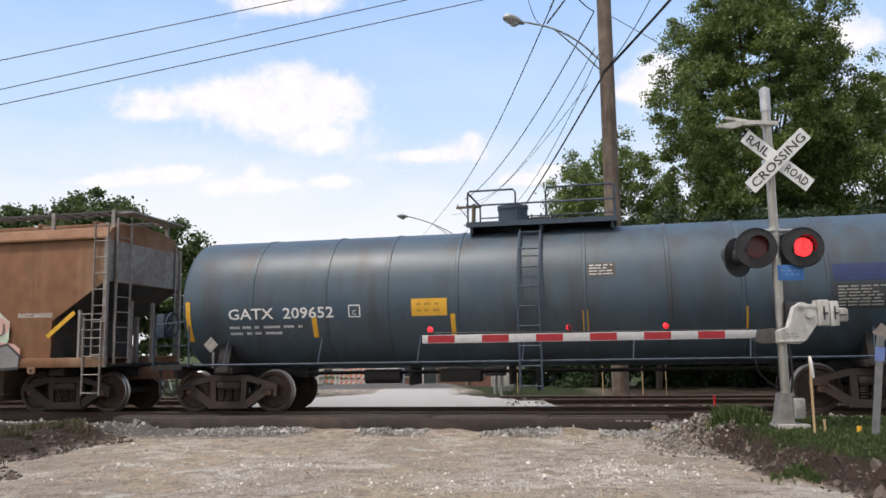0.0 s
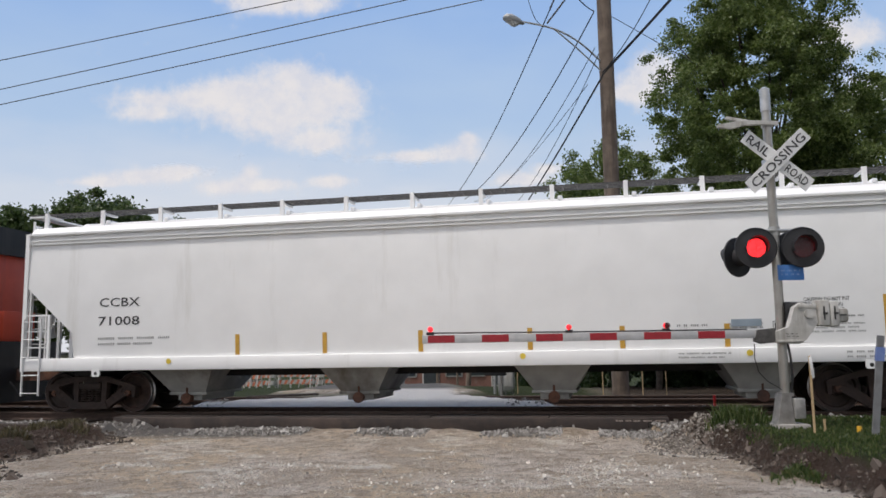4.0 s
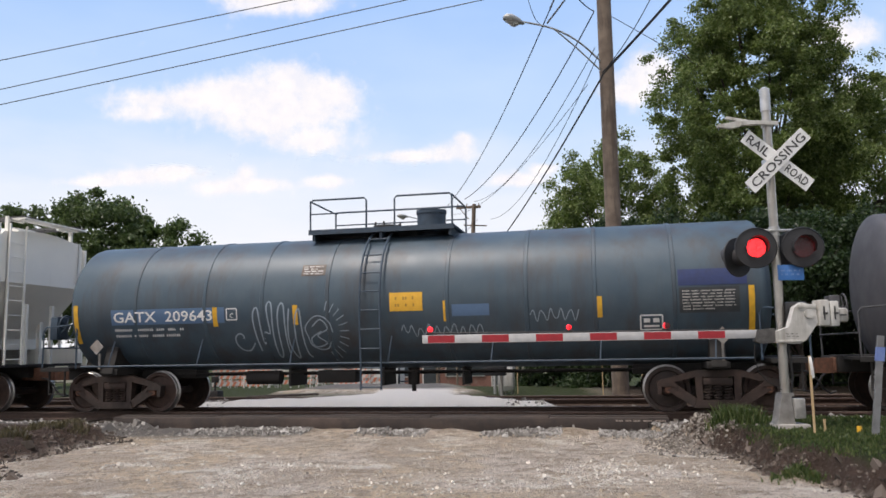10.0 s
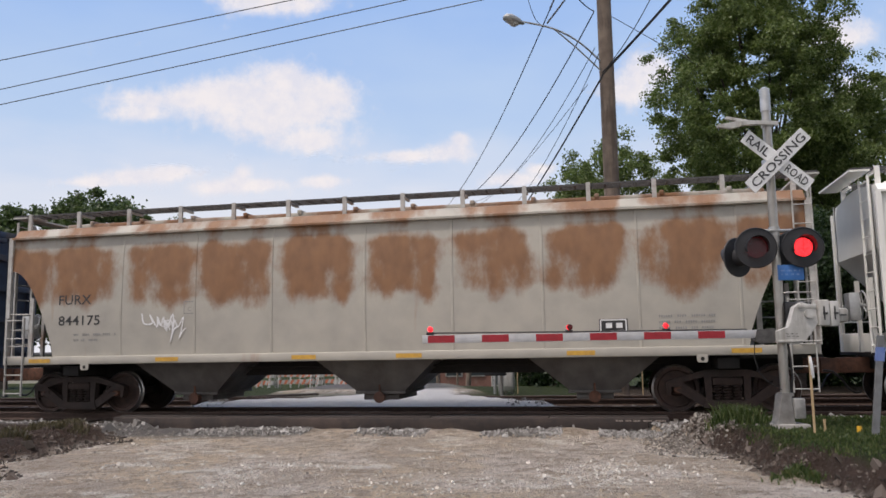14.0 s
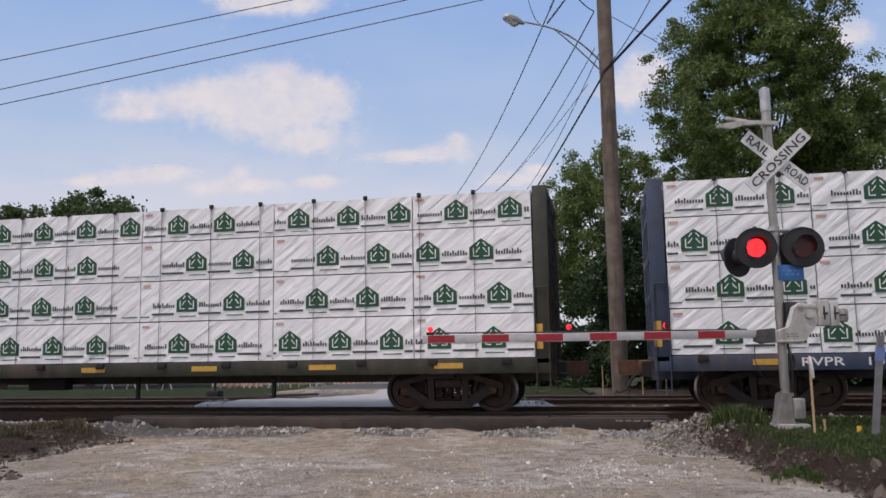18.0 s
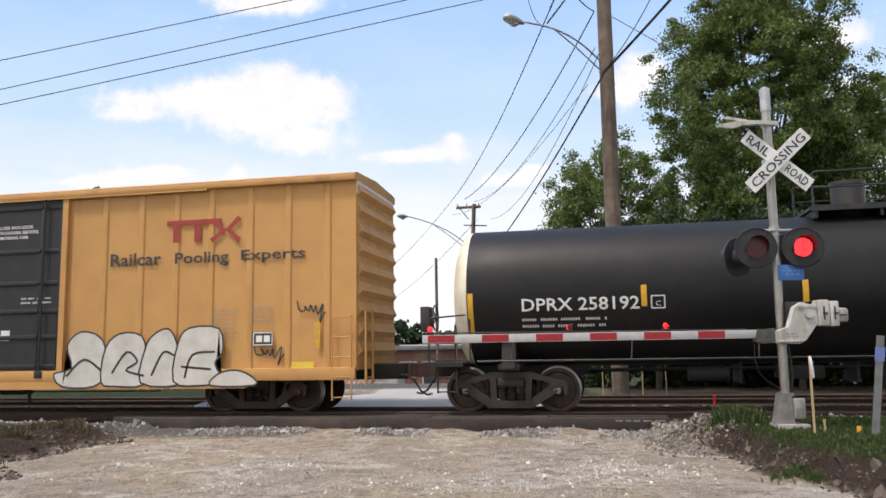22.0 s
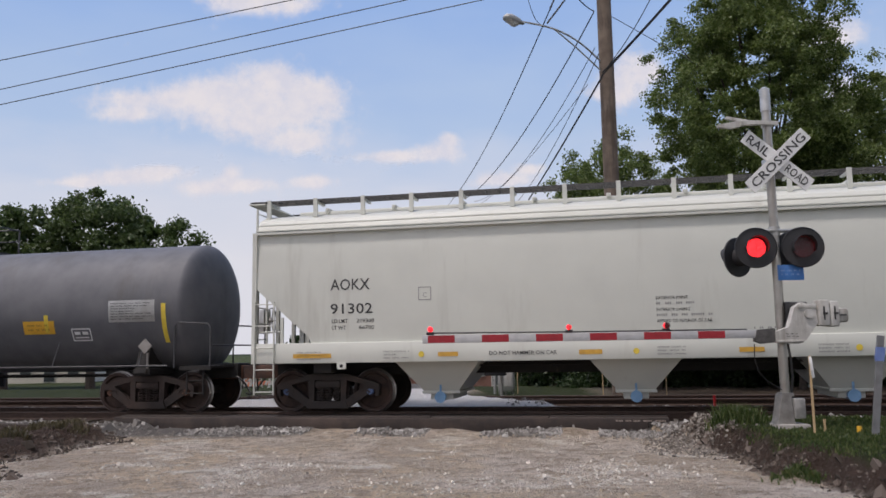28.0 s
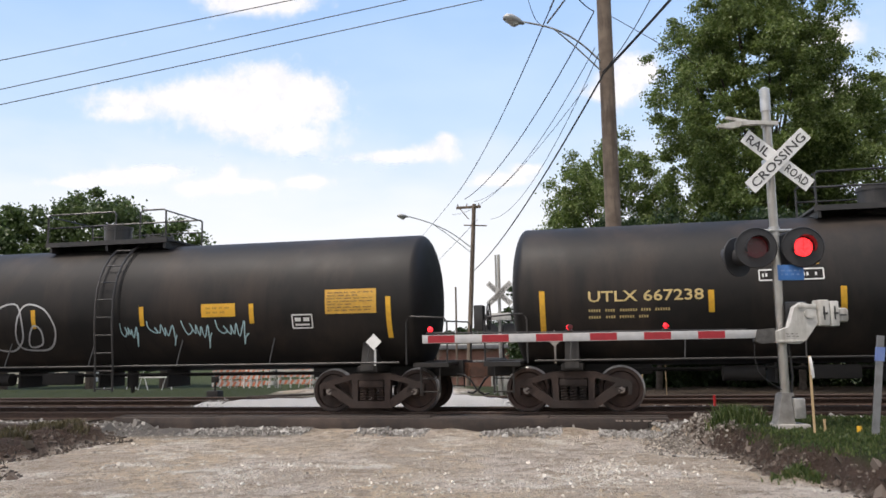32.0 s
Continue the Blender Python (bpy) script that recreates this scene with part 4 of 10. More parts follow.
# ---- covered hopper cars ----
def hopper_car(label, T, half, paint, iron, cap, pockets, sill, eave, lip_lines=(), cut=(1.3, 1.65, 2.95), posts=17, round_end=False, pocket_m=None, mark=None, mark_m=None, marks=(), strips=(), bands=(), box_at=None, extra=None, seams=(), step=True, seed=3, trim=None, slope_m=None, end_m=None):
    """half: half length of the sides; sill: (bottom, top) of the side sill; cut: (width, foot, head) of the sloped cut-away at the ends."""
    rng = random.Random(seed)
    car = thing("covered_hopper_car", label, "hopper car", group="covered hopper cars of the freight train")
    yS = 1.6
    trim = trim or paint
    top = 4.42

    def side_y(z):
        k = (z - sill[1]) / (eave - sill[1])
        return yS - 0.02 - 0.05 * abs(2 * k - 0.9) ** 2.2 if k < 1 else yS - 0.1

    def foot(x):
        d = half - abs(x)
        if d >= cut[0]:
            return sill[1] - 0.02
        k = d / cut[0]
        if round_end:
            k = k ** 2.0
        return cut[2] + (cut[1] - cut[2]) * k

    xs = [half - cut[0] * i / 8 for i in range(8)] + [half - cut[0] + 0.02, half - cut[0] - 0.02]
    xs += list(np.linspace(half - cut[0] - 1.0, -(half - cut[0] - 1.0), 16))
    xs += [-x for x in xs[:10][::-1]]
    rows = []
    for x in xs:
        zb = foot(x) if abs(abs(x) - (half - cut[0])) > 0.015 or True else 0
        ring = []
        for i in range(9):
            z = zb + (eave - zb) * i / 8
            ring.append((x, -side_y(z), z))
        ring += [(x, -yS - 0.005, eave + 0.005), (x, -yS - 0.005, eave + 0.05), (x, -yS + 0.09, eave + 0.07), (x, -yS + 0.22, (eave + top) / 2 + 0.05), (x, -1.0, top - 0.07), (x, -0.5, top), (x, 0, top + 0.02)]
        ring += [(p[0], -p[1], p[2]) for p in ring[:-1][::-1]]
        rows.append(ring)
    bm = B()
    vs = quadstrip(bm, rows, True)
    bm.faces.new(vs[0][::-1])
    bm.faces.new(vs[-1])
    part("body", bm, paint, car, smooth=30)
    for s in (-1, 1):
        if slope_m:
            bm = B()
            quadstrip(bm, [[(s * x, -1.53, foot(x) - 0.012), (s * x, 1.53, foot(x) - 0.012)] for x in np.linspace(half - 0.005, half - cut[0] - 0.01, 11)])
            part("slope_sheet", bm, slope_m, car, "dark sloped end sheet")
        if end_m:
            bm = B()
            a, b = sorted((s * (half + 0.002), s * (half + 0.014)))
            box(bm, a, b, -1.52, 1.52, cut[2] + 0.01, eave - 0.02)
            part("end_sheet", bm, end_m, car, "weathered grey end sheet")
    for z in lip_lines:
        bm = B()
        for y in (-1, 1):
            box(bm, -half, half, y * (yS - 0.045) - 0.03, y * (yS - 0.045) + 0.03, z - 0.012, z + 0.012)
        part("side_bead", bm, paint, car)
    for x in seams:
        bm = B()
        for y in (-1, 1):
            rowsb = [[(x + dx, y * (side_y(z) + dy), z) for z in np.linspace(sill[1], eave, 8)] for dx, dy in ((-0.035, -0.01), (-0.02, 0.012), (0.02, 0.012), (0.035, -0.01))]
            quadstrip(bm, rowsb)
        pieces("panel_seam", bm, paint, car)
    # sills
    for y in (-1, 1):
        bm = B()
        y0, y1 = sorted((y * (yS - 0.16), y * (yS + 0.012)))
        box(bm, -half - 0.05, half + 0.05, y0, y1, sill[0], sill[1], 0.02)
        part("side_sill", bm, paint, car)
    bm = B()
    box(bm, -half, half, -0.35, 0.35, 0.8, 1.12)
    for s in (-1, 1):
        box(bm, s * T / 2 - 0.2, s * T / 2 + 0.2, -1.4, 1.4, 0.86, 1.08, 0.02)
    tube(bm, [(-T / 2 + 1, -0.7, 0.98), (T / 2 - 1, -0.7, 0.98)], 0.02)
    part("centre_sill", bm, UNDER, car)
    # slope sheets and bays
    pm = pocket_m or paint
    n = len(pockets)
    for k, (c, wt, wb) in enumerate(pockets):
        bm = B()
        zt, zb = sill[0] + 0.04, 0.42
        r0 = [(c - wt / 2, -1.32, zt), (c + wt / 2, -1.32, zt), (c + wt / 2, 1.32, zt), (c - wt / 2, 1.32, zt)]
        r1 = [(c - wb / 2, -0.85, zb), (c + wb / 2, -0.85, zb), (c + wb / 2, 0.85, zb), (c - wb / 2, 0.85, zb)]
        vs = quadstrip(bm, [r0, r1], True)
        bm.faces.new(vs[1])
        box(bm, c - wb / 2 - 0.06, c + wb / 2 + 0.06, -0.9, 0.9, zb - 0.03, zb + 0.03, 0.01)
        box(bm, c - wb / 2 + 0.1, c + wb / 2 - 0.1, -0.8, 0.8, zb - 0.16, zb - 0.02, 0.02)
        bay = part("discharge_bay", bm, pm, car, smooth=25)
        bm = B()
        cyl(bm, (c, -0.98, zb - 0.1), (c, 0.98, zb - 0.1), 0.095, seg=16)
        cyl(bm, (c, -1.0, zb - 0.1), (c, -0.96, zb - 0.1), 0.12, seg=16)
        box(bm, c - 0.02, c + 0.02, -0.96, -0.93, zb - 0.05, zb + 0.22)
        part("outlet_gate", bm, OUTLET_BLUE if cap is BLUE_CAP else RUST, bay)
    # end structure: corner posts, platforms, ladders
    for s in (-1, 1):
        bm = B()
        for y in (-1, 1):
            x = s * (half + 0.02)
            box(bm, x - 0.05, x + 0.05, y * 1.56 - 0.04, y * 1.56 + 0.04, sill[0], eave + 0.05)
            xi = s * (half - 0.62)
            box(bm, xi - 0.03, xi + 0.03, y * 1.56 - 0.03, y * 1.56 + 0.03, sill[1], cut[2] - 0.65)
            for z in (sill[1] + 0.25, sill[1] + 0.62, sill[1] + 0.98):
                if z < cut[2] - 0.6:
                    cyl(bm, (x, y * 1.57, z), (xi, y * 1.57, z), 0.016, seg=6)
        box(bm, s * (half - 0.05) - 0.04, s * (half - 0.05) + 0.04, -0.5, -0.42, 1.1, 2.6)
        box(bm, s * (half - 0.05) - 0.04, s * (half - 0.05) + 0.04, 0.42, 0.5, 1.1, 2.6)
        for y in (-1.1, 1.1):
            box(bm, s * (half - 0.9) - 0.05, s * (half - 0.9) + 0.05, y - 0.05, y + 0.05, 1.1, 2.3)
        pieces("end_post", bm, trim, car)
        bm = B()
        a, b = sorted((s * (half - 1.35), s * (half + 0.12)))
        box(bm, a, b, -1.5, 1.5, 1.06, 1.12)
        part("end_platform", bm, UNDER, car)
        for y in (-1, 1):
            add_ladder(car, s * (half + 0.06) - 0.0, s * (half + 0.06) + s * 0.001, y * 1.3, sill[1], eave + 0.2, trim, 2, name="end_rail")
        bm = B()
        for y in (-0.75, -1.3):
            box(bm, s * (half + 0.1) - 0.02, s * (half + 0.1) + 0.02, y - 0.02, y + 0.02, 1.1, 4.5)
        for i in range(10):
            z = 1.25 + i * 0.35
            cyl(bm, (s * (half + 0.1), -1.3, z), (s * (half + 0.1), -0.75, z), 0.014, seg=6)
        part("end_ladder", bm, trim, car)
        # side ladder up to the roof
        x0 = s * (half - 0.02)
        x1 = s * (half - 0.46)
        add_ladder(car, min(x0, x1), max(x0, x1), -yS - 0.03, 0.42 if step else sill[0], sill[1] + 0.9, trim, 5, name="side_ladder")
        if s > 0:
            add_ladder(car, min(x0, x1) + 0.2, max(x0, x1) + 0.1, -yS - 0.02, sill[1], eave + 0.35, trim, 9, name="side_ladder")
        add_coupler(car, s * (half + 0.62), s)
        add_truck(car, s * T / 2, iron, cap)
        bm = B()
        x = s * (T / 2 + 0.05) - s * 0.55
        prism(bm, [(x - 0.1, sill[0] + 0.03), (x - 0.1, sill[0] - 0.1), (x - 0.07, sill[0] - 0.13), (x + 0.07, sill[0] - 0.13), (x + 0.1, sill[0] - 0.1), (x + 0.1, sill[0] + 0.03)], -yS - 0.02, -yS + 0.02)
        lug = part("towing_lug", bm, paint, car)
        bm = B()
        cyl(bm, (x, -yS - 0.024, sill[0] - 0.06), (x, -yS - 0.018, sill[0] - 0.06), 0.038, seg=14)
        part("lug_hole", bm, UNDER, lug)
    add_brake_wheel(car, -half - 0.12, -0.45, 2.05, ALU)
    # roof: hatch trough, running boards on brackets
    bm = B()
    box(bm, -half + 0.5, half - 0.5, -0.34, 0.34, top - 0.02, top + 0.14, 0.04)
    for i in range(12):
        x = -half + 1.2 + (2 * half - 2.4) * i / 11
        box(bm, x - 0.05, x + 0.05, -0.38, 0.38, top + 0.1, top + 0.2, 0.02)
    part("roof_hatch", bm, paint, car)
    for y in (-1, 1):
        bm = B()
        for k in range(4):
            yy = y * (1.12 - k * 0.15)
            box(bm, -half - 0.35, half + 0.35, yy - 0.025, yy + 0.025, top + 0.24, top + 0.275)
        nb = int(half * 2 / 0.3)
        for i in range(nb + 1):
            x = -half - 0.3 + (2 * half + 0.6) * i / nb
            y0, y1 = sorted((y * 0.66, y * 1.12))
            box(bm, x - 0.015, x + 0.015, y0, y1, top + 0.235, top + 0.262)
        part("running_board", bm, GRATE, car, "grey steel grating running board")
        bm = B()
        for i in range(posts):
            x = -half + 0.12 + (2 * half - 0.24) * i / (posts - 1)
            box(bm, x - 0.045, x + 0.045, y * 1.16 - 0.03, y * 1.16 + 0.03, top - 0.14, top + 0.285)
            box(bm, x - 0.03, x + 0.03, min(y * 0.62, y * 1.16), max(y * 0.62, y * 1.16), top + 0.19, top + 0.235)
        pieces("running_board_bracket", bm, trim, car)
    for s in (-1, 1):
        bm = B()
        a, b = sorted((s * half, s * (half + 0.38)))
        box(bm, a, b, -1.15, 1.15, top + 0.2, top + 0.235)
        part("end_running_board", bm, trim, car)
    # markings
    py = lambda u, w: (u, -(side_y(w) + 0.006) if w > sill[1] else -yS - 0.018, w)
    for words, (a, b, c, d), m in marks:
        decal(car, "lettering", lambda bm: letters(bm, words, a, b, c, d, py, bold=0.006), m)
    for a, b, c, d, rws in bands:
        decal(car, "small_lettering", lambda bm: bars(bm, a, b, c, d, rws, py, rng, 4), mark_m or GREY_INK)
    for x, z0, z1, w in strips:
        decal(car, "reflector_strip", lambda bm: rect(bm, x - w / 2, x + w / 2, z0, z1, lambda u, q: (u, py(u, q)[1] - 0.004, q), 3), REFLECT)
    if box_at:
        a, c = box_at
        decal(car, "plate_box", lambda bm: (frame_rect(bm, a, a + 0.26, c, c + 0.26, 0.018, py), letters(bm, "C", a + 0.09, a + 0.17, c + 0.05, c + 0.15, py)), mark_m or INK)
    if extra:
        extra(car, py, rng)
    return car

# ---- box car ----
def box_car():
    rng = random.Random(9)
    half, T = 9.66, 14.45
    car = thing("box_car", "yellow-brown steel box car with black double doors and graffiti", "box car")
    y = 1.5
    z0, z1 = 0.92, 5.08
    bm = B()
    box(bm, -half, -2.62, -y, y, z0, z1)
    box(bm, 2.62, half, -y, y, z0, z1)
    box(bm, -2.62, 2.62, -y + 0.12, y - 0.12, z0, z1)
    pieces("body_section", bm, BOX_TAN, car)
    bm = B()
    prism(bm, [(-1.6, 5.0), (-1.6, 5.13), (-1.5, 5.17), (0, 5.25), (1.5, 5.17), (1.6, 5.13), (1.6, 5.0)], -half - 0.02, half + 0.02, "X")
    part("roof", bm, BOX_TAN, car)
    # side posts
    for x in (-8.86, -7.98, -7.08, -6.19, -5.33, -4.46, -3.53, 3.63, 4.56, 5.44, 6.29, 7.23, 8.12, 9.02):
        bm = B()
        for s in (-1, 1):
            prism(bm, [(x - 0.09, s * y), (x - 0.055, s * (y + 0.032)), (x + 0.055, s * (y + 0.032)), (x + 0.09, s * y)], z0 + 0.05, z1 - 0.08, "Z")
        pieces("side_post", bm, BOX_TAN, car)
    for s in (-1, 1):
        bm = B()
        a, b = sorted((s * 1.5, s * 1.62))
        box(bm, -half, half, a, b, 4.98, 5.1, 0.01)
        part("top_chord", bm, BOX_TAN, car)
        bm = B()
        box(bm, -half, half, a, b, 0.72, 0.98, 0.01)
        box(bm, -7.2, 7.2, a, b - 0.02 if s > 0 else b, 0.56, 0.73)
        part("side_sill", bm, BOX_TAN, car)
    for s in (-1, 1):
        for x in (-2.62, 2.62):
            bm = B()
            box(bm, x - 0.07, x + 0.07, s * 1.53 - 0.06, s * 1.53 + 0.06, 0.75, 4.98)
            part("door_post", bm, BOX_TAN, car)
        for k, (a, b) in enumerate(((-2.5, -0.03), (0.03, 2.57))):
            bm = B()
            ya, yb = sorted((s * 1.44, s * 1.53))
            box(bm, a, b, ya, yb, 1.0, 4.93)
            door = part("door", bm, BOX_BLACK, car, "black steel plug door")
            bm = B()
            yc, yd = sorted((s * 1.53, s * 1.56))
            for z in (1.08, 1.75, 2.35, 3.0, 3.75, 4.78):
                box(bm, a + 0.08, b - 0.08, yc, yd, z - 0.05, z + 0.05, 0.012)
            for x in (a + 0.06, a + 0.58, b - 0.58, b - 0.06):
                box(bm, x - 0.035, x + 0.035, yc, yd + (0.012 if s > 0 else 0), 1.02, 4.9, 0.01)
            pieces("door_rib", bm, BOX_BLACK, door)
            if s < 0:
                bm = B()
                for x in (a + 0.46, b - 0.46):
                    cyl(bm, (x, -1.62, 0.85), (x, -1.62, 4.95), 0.022, seg=8)
                    box(bm, x - 0.1, x + 0.1, -1.64, -1.56, 0.82, 0.98, 0.01)
                part("lock_rod", bm, BOX_BLACK, door)
        bm = B()
        ya, yb = sorted((s * 1.53, s * 1.615))
        box(bm, -6.3, 6.2, ya, yb, 4.94, 5.0)
        box(bm, -6.3, 6.2, ya, yb, 0.9, 0.97)
        pieces("door_track", bm, BOX_TAN, car)
    # ends with pressed ribs
    for s in (-1, 1):
        bm = B()
        for i in range(9):
            z = 1.2 + i * 0.43
            x = s * half
            prism(bm, [(x, z), (x + s * 0.1, z + 0.12), (x, z + 0.32)], -1.4, 1.4)
        pieces("end_rib", bm, BOX_TAN, car)
        bm = B()
        x = s * half
        a, b = sorted((x, x + s * 0.012))
        box(bm, a, b, -1.45, 1.45, 4.72, 5.06)
        part("end_panel", bm, WHITE, car)
        bm = B()
        for y0 in (-1.35, -0.85):
            box(bm, x + s * 0.16 - 0.02, x + s * 0.16 + 0.02, y0 - 0.02, y0 + 0.02, 0.6, 2.2)
        for i in range(5):
            cyl(bm, (x + s * 0.16, -1.35, 0.75 + i * 0.35), (x + s * 0.16, -0.85, 0.75 + i * 0.35), 0.015, seg=6)
        part("end_ladder", bm, BOX_TAN, car)
        x0, x1 = sorted((s * (half - 0.08), s * (half - 0.5)))
        add_ladder(car, x0, x1, -1.6, 0.3, 2.1, BOX_TAN, 5, name="side_ladder")
        bm = B()
        box(bm, s * T / 2 - 1.4, s * T / 2 + 1.4, -0.3, 0.3, 0.62, 0.95)
        box(bm, s * T / 2 - 0.2, s * T / 2 + 0.2, -1.4, 1.4, 0.7, 0.95)
        xx = sorted((s * (T / 2), s * (half + 0.75)))
        box(bm, xx[0], xx[1], -0.26, 0.26, 0.68, 1.02, 0.02)
        part("draft_sill", bm, UNDER, car)
        add_coupler(car, s * (half + 0.9), s)
        add_truck(car, s * T / 2, TRUCK, RUST)
    bm = B()
    box(bm, -half + 1, half - 1, -0.3, 0.3, 0.6, 0.9)
    cyl(bm, (-2.2, -0.8, 0.62), (-1.3, -0.8, 0.62), 0.17)
    box(bm, 0.6, 1.2, -1.0, -0.6, 0.42, 0.8, 0.02)
    for x in (-4.2, -0.3, 1.6):
        box(bm, x, x + 0.06, -1.3, -1.24, 0.25, 0.65)
    tube(bm, [(-5, -1.25, 0.5), (5, -1.25, 0.5)], 0.015)
    part("brake_gear", bm, UNDER, car)
    add_brake_wheel(car, -half - 0.3, 0.5, 1.9, BOX_TAN)
    # lettering and emblem
    py = flat(-1.512)
    pf = flat(-1.566)
    for words, b, m, sl in (("next", (-8.74, -8.2, 3.97, 4.13), INK, 0.25), ("load", (-8.74, -8.22, 3.72, 3.9), INK, 0.25), ("any", (-6.0, -5.5, 3.93, 4.09), INK, 0.25), ("road", (-6.02, -5.4, 3.7, 3.87), INK, 0.25),
                            ("TB", (-8.71, -8.18, 2.53, 2.76), INK, 0.25), ("OX", (-7.85, -7.26, 2.53, 2.76), INK, 0.25), ("66", (-8.66, -8.16, 2.05, 2.28), INK, 0.2), ("37", (-7.83, -7.28, 2.05, 2.28), INK, 0.2), ("21", (-6.85, -6.43, 2.05, 2.28), INK, 0.2),
                            ("Railcar", (3.8, 5.08, 3.31, 3.6), INK, 0), ("Pooling", (5.42, 6.72, 3.24, 3.57), INK, 0), ("Experts", (7.02, 8.52, 3.27, 3.57), INK, 0)):
        decal(car, "lettering", lambda bm: letters(bm, words, *b, flat(-1.537), sl, 0.018), m)
    for words, b in (("CLOSE THIS DOOR", (-1.79, -0.76, 4.29, 4.39)), ("BEFORE CLOSING", (-1.75, -0.8, 4.18, 4.28)), ("MAIN DOOR", (-1.6, -0.95, 4.07, 4.17)), ("CLOSE AND LOCK", (0.76, 1.74, 4.29, 4.39)), ("BOTH DOORS BEFORE", (0.61, 1.88, 4.17, 4.27)), ("MOVING CAR", (0.85, 1.62, 4.05, 4.15))):
        decal(car, "lettering", lambda bm: letters(bm, words, b[0], b[1], b[2] + 0.01, b[3] - 0.012, flat(-1.535), 0, 0.022), WHITE)
    decal(car, "small_lettering", lambda bm: (bars(bm, -2.3, -1.75, 1.75, 2.1, 4, flat(-1.535), rng), bars(bm, -2.3, -1.9, 1.15, 1.45, 3, flat(-1.535), rng), bars(bm, 1.5, 2.35, 2.5, 2.7, 2, flat(-1.535), rng), bars(bm, 0.2, 0.5, 2.7, 3.05, 4, flat(-1.535), rng, 1), bars(bm, 1.5, 2.4, 1.7, 1.8, 1, flat(-1.535), rng), rect(bm, -1.52, -1.3, 1.66, 1.9, flat(-1.535)), rect(bm, 1.0, 1.24, 1.68, 1.92, flat(-1.535))), WHITE)
    decal(car, "red_square", lambda bm: (rect(bm, -1.82, -1.62, 1.5, 1.67, flat(-1.535)), rect(bm, 0.72, 0.92, 1.5, 1.67, flat(-1.535))), mat("orange_red_paint", (0.6, 0.12, 0.06)))
    decal(car, "reflector_strip", lambda bm: [rect(bm, a, a + 0.11, 1.4, 1.8, flat(-1.585)) for a in (0.15,)] + [rect(bm, a, a + 0.13, 1.4, 1.95, flat(-1.575)) for a in (-9.0, 8.75)], REFLECT)
    q = flat(-1.536)
    decal(car, "red_emblem", lambda bm: (ribbon(bm, [(-7.9, 4.3), (-7.32, 3.95), (-7.22, 3.88), (-7.32, 3.8), (-7.92, 3.42)], 0.2, q), ribbon(bm, [(-6.27, 4.33), (-6.8, 3.98), (-6.92, 3.88), (-6.8, 3.78), (-6.27, 3.4)], 0.2, q)), EMBLEM_RED)
    decal(car, "blue_emblem", lambda bm: (ribbon(bm, [(-7.78, 4.5), (-7.15, 4.12), (-6.98, 3.88), (-7.15, 3.62), (-7.85, 3.25)], 0.19, flat(-1.539)), ribbon(bm, [(-6.4, 4.52), (-6.9, 4.2)], 0.19, flat(-1.539)), ribbon(bm, [(-6.4, 3.24), (-6.9, 3.55)], 0.19, flat(-1.539)), poly(bm, [(-7.95, 4.45), (-7.55, 4.62), (-7.6, 4.3)], flat(-1.543)), poly(bm, [(-6.2, 4.47), (-6.6, 4.62), (-6.5, 4.36)], flat(-1.543)), poly(bm, [(-7.95, 3.3), (-7.6, 3.12), (-7.62, 3.42)], flat(-1.543)), poly(bm, [(-6.2, 3.28), (-6.55, 3.12), (-6.55, 3.4)], flat(-1.543))), EMBLEM_BLUE)
    decal(car, "maroon_emblem", lambda bm: (rect(bm, 5.2, 6.55, 4.18, 4.3, q), rect(bm, 5.36, 5.52, 3.8, 4.178, q), rect(bm, 5.88, 6.04, 3.8, 4.178, q), ribbon(bm, [(6.3, 4.28), (6.6, 4.03), (6.3, 3.8)], 0.12, flat(-1.54)), ribbon(bm, [(6.98, 4.3), (6.7, 4.04), (6.98, 3.79)], 0.12, flat(-1.544))), EMBLEM_MAROON)
    decal(car, "data_label", lambda bm: (rect(bm, 7.34, 7.81, 1.46, 1.76, flat(-1.575))), INK)
    decal(car, "data_label", lambda bm: (frame_rect(bm, 7.36, 7.79, 1.48, 1.74, 0.02, flat(-1.579)), rect(bm, 7.42, 7.56, 1.54, 1.68, flat(-1.579)), rect(bm, 7.6, 7.74, 1.54, 1.68, flat(-1.579))), WHITE)
    decal(car, "yellow_label", lambda bm: (rect(bm, 8.23, 8.74, 0.95, 1.11, flat(-1.575)), rect(bm, -8.8, -8.3, 0.95, 1.1, flat(-1.575))), PALE_YELLOW)
    decal(car, "small_lettering", lambda bm: (bars(bm, 6.4, 7.0, 1.6, 2.3, 7, q, rng, 3), bars(bm, 7.3, 7.85, 1.95, 2.35, 4, q, rng, 3), frame_rect(bm, -6.75, -6.5, 2.55, 2.78, 0.02, q)), GREY_INK)
    # spray-paint pieces
    white_piece(car, -7.35, -3.35, 0.6, 1.85, -1.625)
    pale_piece(car, 2.75, 7.2, 0.6, 1.85, -1.625)
    cursive(car, 7.35, 8.05, 1.05, 1.5, INK, flat(-1.545), 0.035, 23)
    cursive(car, 8.35, 9.0, 1.95, 2.4, INK, flat(-1.545), 0.035, 25)
    cursive(car, -9.0, -8.3, 1.55, 1.95, INK, flat(-1.545), 0.035, 24)
    cursive(car, -8.2, -7.6, 1.2, 1.5, INK, flat(-1.545), 0.03, 26)
    return car


